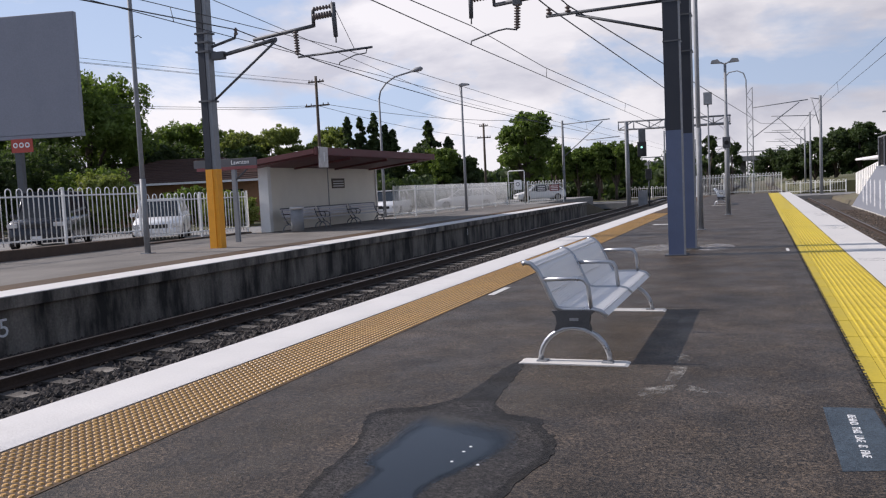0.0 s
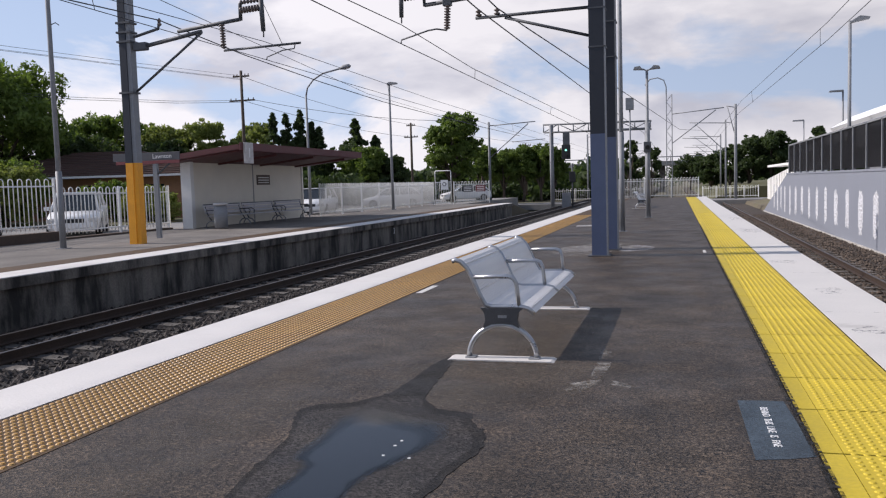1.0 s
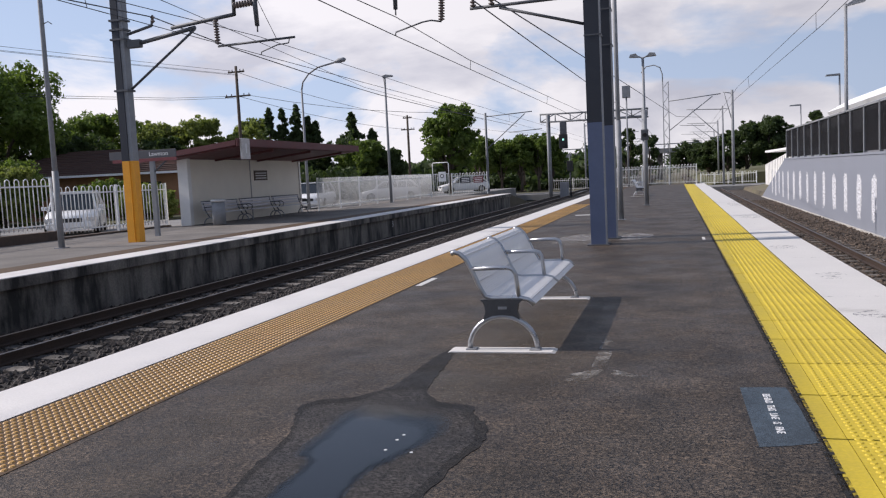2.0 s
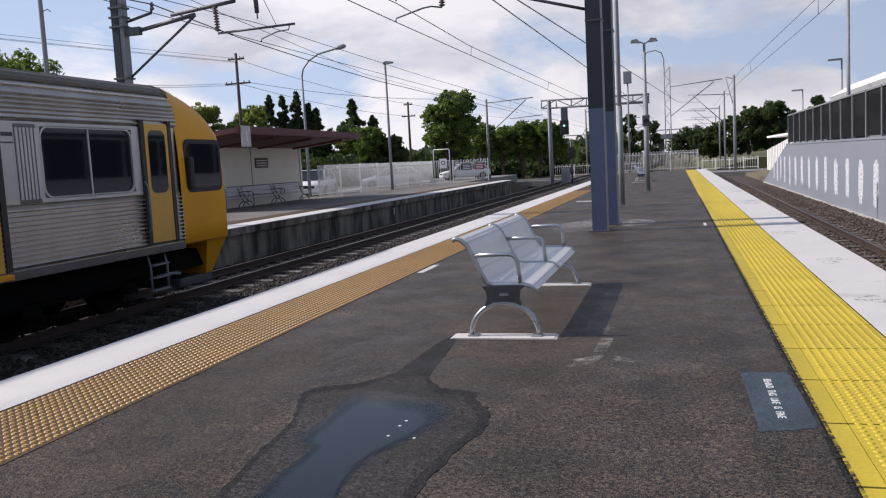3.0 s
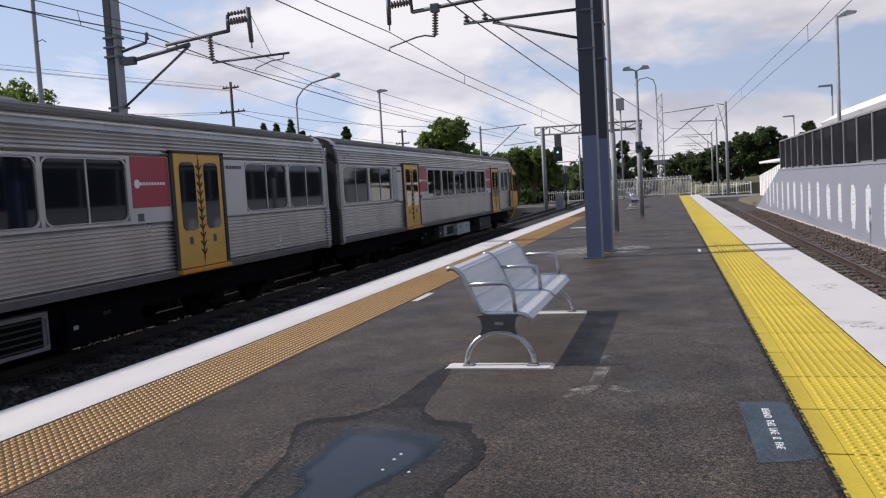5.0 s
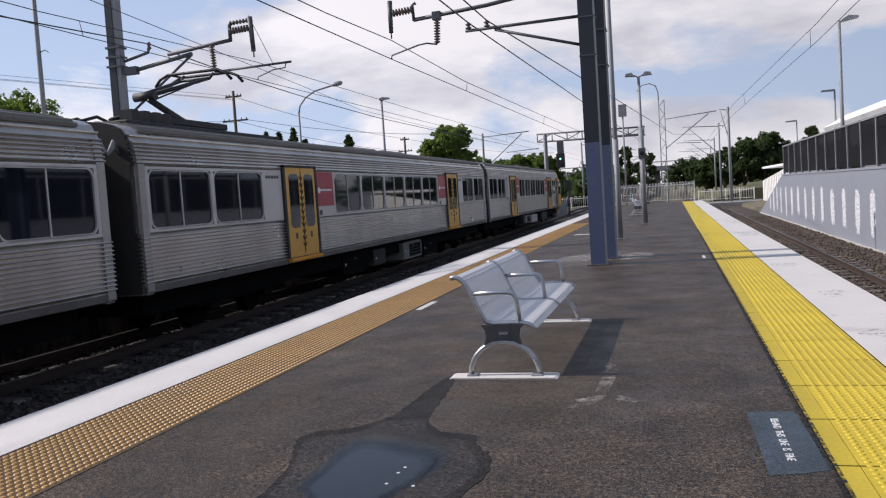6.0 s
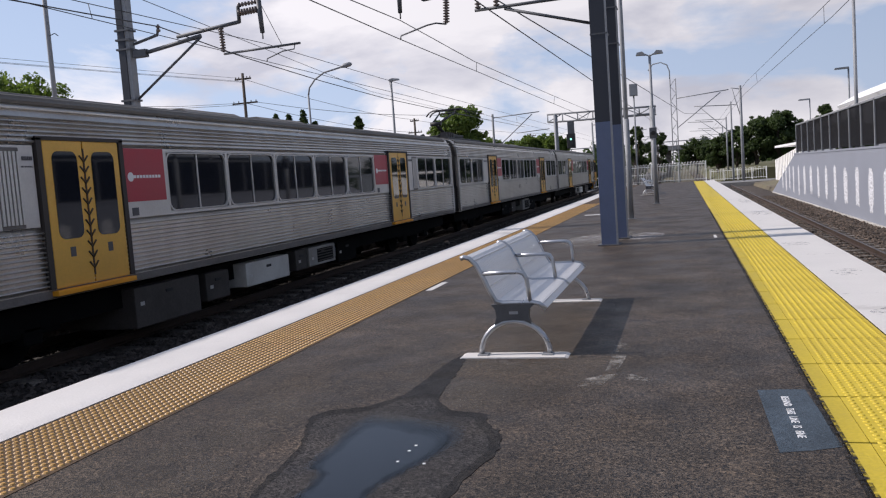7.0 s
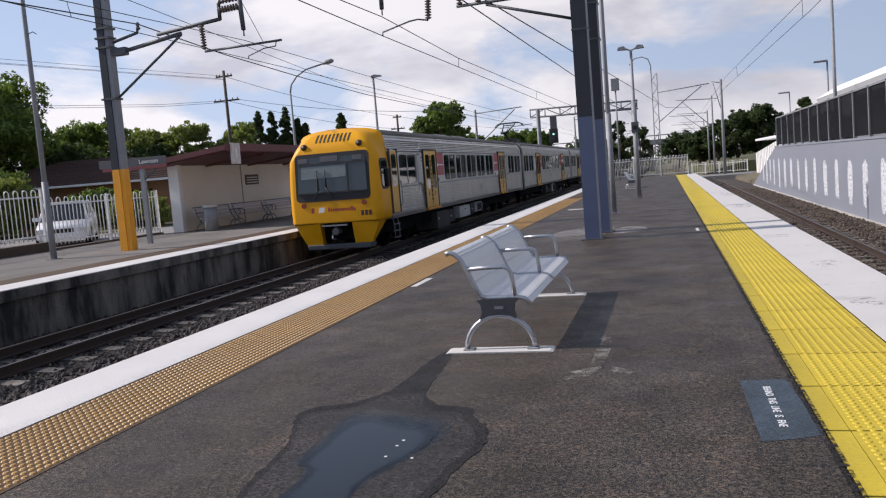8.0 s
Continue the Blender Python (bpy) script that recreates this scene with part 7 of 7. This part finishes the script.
tree(-48.2, 70, 0.2, 8.3, 2.9, LEAF_OLIVE, 3, "olive green gum tree behind the house", 0.15, 80, 80, 0.26)
tree(-44.6, 72, 0.2, 8.7, 2.9, LEAF_OLIVE, 4, "olive green gum tree behind the house roofs", 0.15, 90, 80, 0.26)
tree(-41.6, 74, 0.2, 7.0, 1.8, LEAF_OLIVE, 25, "small olive green gum tree", 0.15, 60, 80, 0.26)
tree(-42.4, 79, 0.2, 8.6, 2.6, LEAF_OLIVE, 5, "light green tree beside conifers", 0.2, 70, 80, 0.28)
for k, (x, y, h) in enumerate(((-36.4, 71.3, 8.9), (-35.3, 71.8, 8.8), (-34.1, 72.4, 9.2), (-33.2, 72.8, 8.1), (-32.5, 73.0, 7.5))):
    conifer(x, y, 0.2, h, 1.5 + 0.12 * (k % 3), 40 + k)
conifer(-29.4, 74.4, 0.2, 8.2, 2.3, 46, "dark spreading conifer with open tiers")
conifer(-27.6, 75.1, 0.2, 6.6, 1.9, 47, "smaller dark conifer with open tiers")
tree(-28.6, 69.0, 0.2, 5.5, 2.3, LEAF_DARK, 6, "dark bushy tree behind the shelter", 0.05, 80, 80, 0.24)
tree(-26.0, 68.0, 0.2, 5.0, 2.2, LEAF, 7, "bushy green tree behind the long fence", 0.05, 80, 80, 0.24)
tree(-23.9, 69.0, 0.2, 4.2, 1.7, LEAF_DARK, 8, "dark shrubby tree behind the long fence", 0.05, 70, 80, 0.24)
tree(-31.0, 66.0, 0.2, 4.9, 2.4, LEAF_DARK, 9, "dark bushy tree at the street", 0.05, 80, 80, 0.26)
tree(-34.0, 66.0, 0.2, 4.6, 2.4, LEAF_DARK, 11, "dark low tree at the street", 0.05, 80, 80, 0.26)
tree(-19.4, 72.4, 0.0, 8.2, 2.5, LEAF, 10, "tall round green tree at the car park", 0.10, 150, 90, 0.25, lobes_n=16)
for k, (x, y, h, r) in enumerate(((-20.6, 89.7, 6.4, 2.3), (-18.3, 90.2, 5.9, 2.1), (-16.2, 90.6, 6.3, 2.2), (-14.3, 90.9, 6.3, 2.1), (-13.0, 91.5, 5.7, 1.8))):
    tree(x, y, -0.4, h, r, LEAF, 60 + k, "green street tree in a row", 0.22, 80, 70, 0.25)
for k, (x, y, h, r) in enumerate(((5.4, 142, 6.6, 2.6), (8.2, 140, 8.0, 3.0), (11.2, 139.6, 9.3, 3.2), (14.4, 139.2, 10.0, 3.2), (17.0, 141, 8.4, 3.0), (20.8, 138.4, 10.2, 1.6), (24, 139, 7.8, 4.0), (29, 140, 7.6, 4.0), (3.0, 190, 8.4, 4.0), (36, 142, 8, 5))):
    tree(x, y, -1.2, h, r, LEAF_DARK, 80 + k, "dark green tree beyond the station", 0.1, 90, 60, 0.36)
for k, (x, y, h, r) in enumerate(((-6.2, 119.9, 8.4, 1.7), (-3.4, 124, 7.4, 1.5), (-8, 140, 5.5, 2.4))):
    tree(x, y, -1.2, h, r, LEAF_DARK, 100 + k, "dark tree beside the line", 0.1, 60, 60, 0.3)
for k, (x, y, h, r) in enumerate(((-25.8, 36.5, 1.9, 1.6), (-28.6, 37.5, 2.2, 1.8), (-33.0, 34.5, 3.5, 2.6), (-36.0, 31.5, 4.6, 3.0), (-34.0, 28.0, 4.3, 2.6), (-41, 27, 5.0, 3.4), (-31.2, 33.0, 3.1, 1.8), (-37.5, 35.0, 5.2, 3.0))):
    tree(x, y, 0.2, h, r, LEAF_OLIVE if k in (0, 6) else LEAF_DARK if k in (3, 4, 5, 7) else LEAF, 120 + k, "leafy garden shrub before the house", 0.0, 80, 80, 0.17)
far_woods = []
rg = random.Random(77)
for k in range(240):
    a = rg.uniform(-75, 35)
    d = rg.uniform(230, 420)
    far_woods.append((d * math.sin(radians(a)), d * math.cos(radians(a)), rg.uniform(0.0, 6.0), rg.uniform(4, 7)))
for k in range(120):
    far_woods.append((rg.uniform(-120, -52), rg.uniform(76, 110), rg.uniform(0.5, 5.0), rg.uniform(2.5, 4)))
for k in range(150):
    far_woods.append((rg.uniform(-75, -7), rg.uniform(128, 160), rg.uniform(-0.5, 3.6), rg.uniform(1.8, 3.0)))
woods = leaves("distant_woods", far_woods, LEAF_DARK, None, 9, 110, 0.8)
tagged(woods, "distant dark green belt of trees", "woods", kind="stuff")
under = [(rg.uniform(-24, -18), rg.uniform(94, 97), rg.uniform(-0.4, 1.4), 0.6) for _ in range(60)] + [(rg.uniform(-32, -22.5), rg.uniform(66, 70), rg.uniform(0.3, 2.0), 0.8) for _ in range(60)]
tagged(leaves("shrubs", under, LEAF_DARK, None, 29, 70, 0.24), "dark shrubs along the street", "shrubs", kind="stuff")
hedge_c = [(rg.uniform(-60, -24), rg.uniform(58.5, 60.5), rg.uniform(0.3, 2.6), 0.9) for _ in range(150)]
tagged(leaves("hedge", hedge_c, LEAF_DARK, None, 19, 60, 0.22), "dark hedge along the street", "hedge", kind="stuff")


# ---- small repeated pieces: stones, domes, tiles ----
def stones(name, x0, x1, y0, y1, n, top, material, seed, label):
    r = np.random.default_rng(seed)
    x, y = r.uniform(x0, x1, n), y0 + (y1 - y0) * r.uniform(0, 1, n) ** 1.4
    z = np.array([top(v) for v in x])
    ob = scatter_mesh(name, np.stack([x, y, z + r.uniform(-0.012, 0.02, n)], 1), r.uniform(0.026, 0.062, n), material, OCTA, seed)
    return tagged(ob, label, "ballast", kind="stuff")


def bed_top(x):
    return RAIL_L - 0.2 if x < -8.0 else RAIL_L - 0.2 - 0.1 * (x + 8.0) / 1.4 if x < -6.6 else RAIL_L - 0.30 - 0.04 * (x + 6.6) / 1.3


stones("ballast_stones", -10.95, -5.0, 3.0, 45, 42000, bed_top, STONE, 2, "dark crushed ballast stones round the sleepers")
stones("ballast_stones", 2.6, 6.4, 8, 60, 14000, lambda x: RAIL_R - 0.19 - max(0, (x - 5.4)) * 0.04, STONE_BROWN, 3, "brown crushed ballast stones")


def domes(name, x0, x1, pitch, y0, y1, z, r, h, material):
    xs = np.arange(x0 + pitch / 2, x1, pitch)
    ys = np.arange(y0, y1, pitch)
    gx, gy_ = np.meshgrid(xs, ys)
    P = np.stack([gx.ravel(), gy_.ravel(), np.full(gx.size, z)], 1)
    k = 8
    ang = np.arange(k) * 2 * np.pi / k
    v = [(r * np.cos(a), r * np.sin(a), 0) for a in ang] + [(0.62 * r * np.cos(a), 0.62 * r * np.sin(a), h) for a in ang]
    f = [(i, (i + 1) % k, k + (i + 1) % k, k + i) for i in range(k)]
    v, f = np.array(v), np.array(f)
    n = len(P)
    V = (v[None] + P[:, None]).reshape(-1, 3)
    Fq = (f[None] + (np.arange(n) * 2 * k)[:, None, None]).reshape(-1, 4)
    top = (np.arange(k, 2 * k)[None] + (np.arange(n) * 2 * k)[:, None])
    me = bpy.data.meshes.new(name)
    me.from_pydata(V.tolist(), [], Fq.tolist() + top.tolist())
    me.materials.append(material)
    return me


SITE = ISLAND
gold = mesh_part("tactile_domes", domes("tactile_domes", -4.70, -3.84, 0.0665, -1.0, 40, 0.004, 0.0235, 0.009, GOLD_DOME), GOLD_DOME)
tagged(gold, "worn gold tactile domes along the platform edge", "tactile paving", kind="stuff")
yel = mesh_part("tactile_domes", domes("tactile_domes", 0.93, 1.61, 0.066, -1.0, 40, 0.004, 0.021, 0.0065, YELLOW_DOME), YELLOW_DOME)
tagged(yel, "yellow tactile domes along the platform edge", "tactile paving", kind="stuff")

TILE = 0.952
tile_me, border_me = bpy.data.meshes.new("tactile_tile"), bpy.data.meshes.new("border_tile")
for me, x0, x1 in ((tile_me, 0.912, 1.604), (border_me, 0.78, 0.907)):
    b = box(x0, 0.011, -0.01, x1, TILE - 0.011, 0.004)
    b.to_mesh(me)
    b.free()
    me.materials.append(YELLOW)
k = 0
y = 5.07 - 20 * TILE
while y < PLATFORM_END - TILE:
    for nm, me in (("tactile_tile", tile_me), ("border_tile", border_me)):
        o = new(nm, me)
        o.parent, o.location = platform, (0, y, 0)
    y += TILE


# ---- what moves ----
# seconds, the leading nose's place along the track
TRAIN_ROWS = [(0.0, -29.9), (0.5, -22.8), (1.0, -15.7), (1.5, -8.5), (2.0, -1.3), (2.5, 6.0), (3.0, 13.36), (3.5, 20.85), (4.0, 28.6), (4.5, 36.3), (5.0, 44.3), (5.5, 52.65), (6.0, 61.45), (6.5, 70.74), (7.0, 79.76), (7.5, 88.64), (8.0, 98.0)]


def motions():
    walk(train, [(t, pose(TRACK_L, y, RAIL_L)) for t, y in TRAIN_ROWS])


motions()
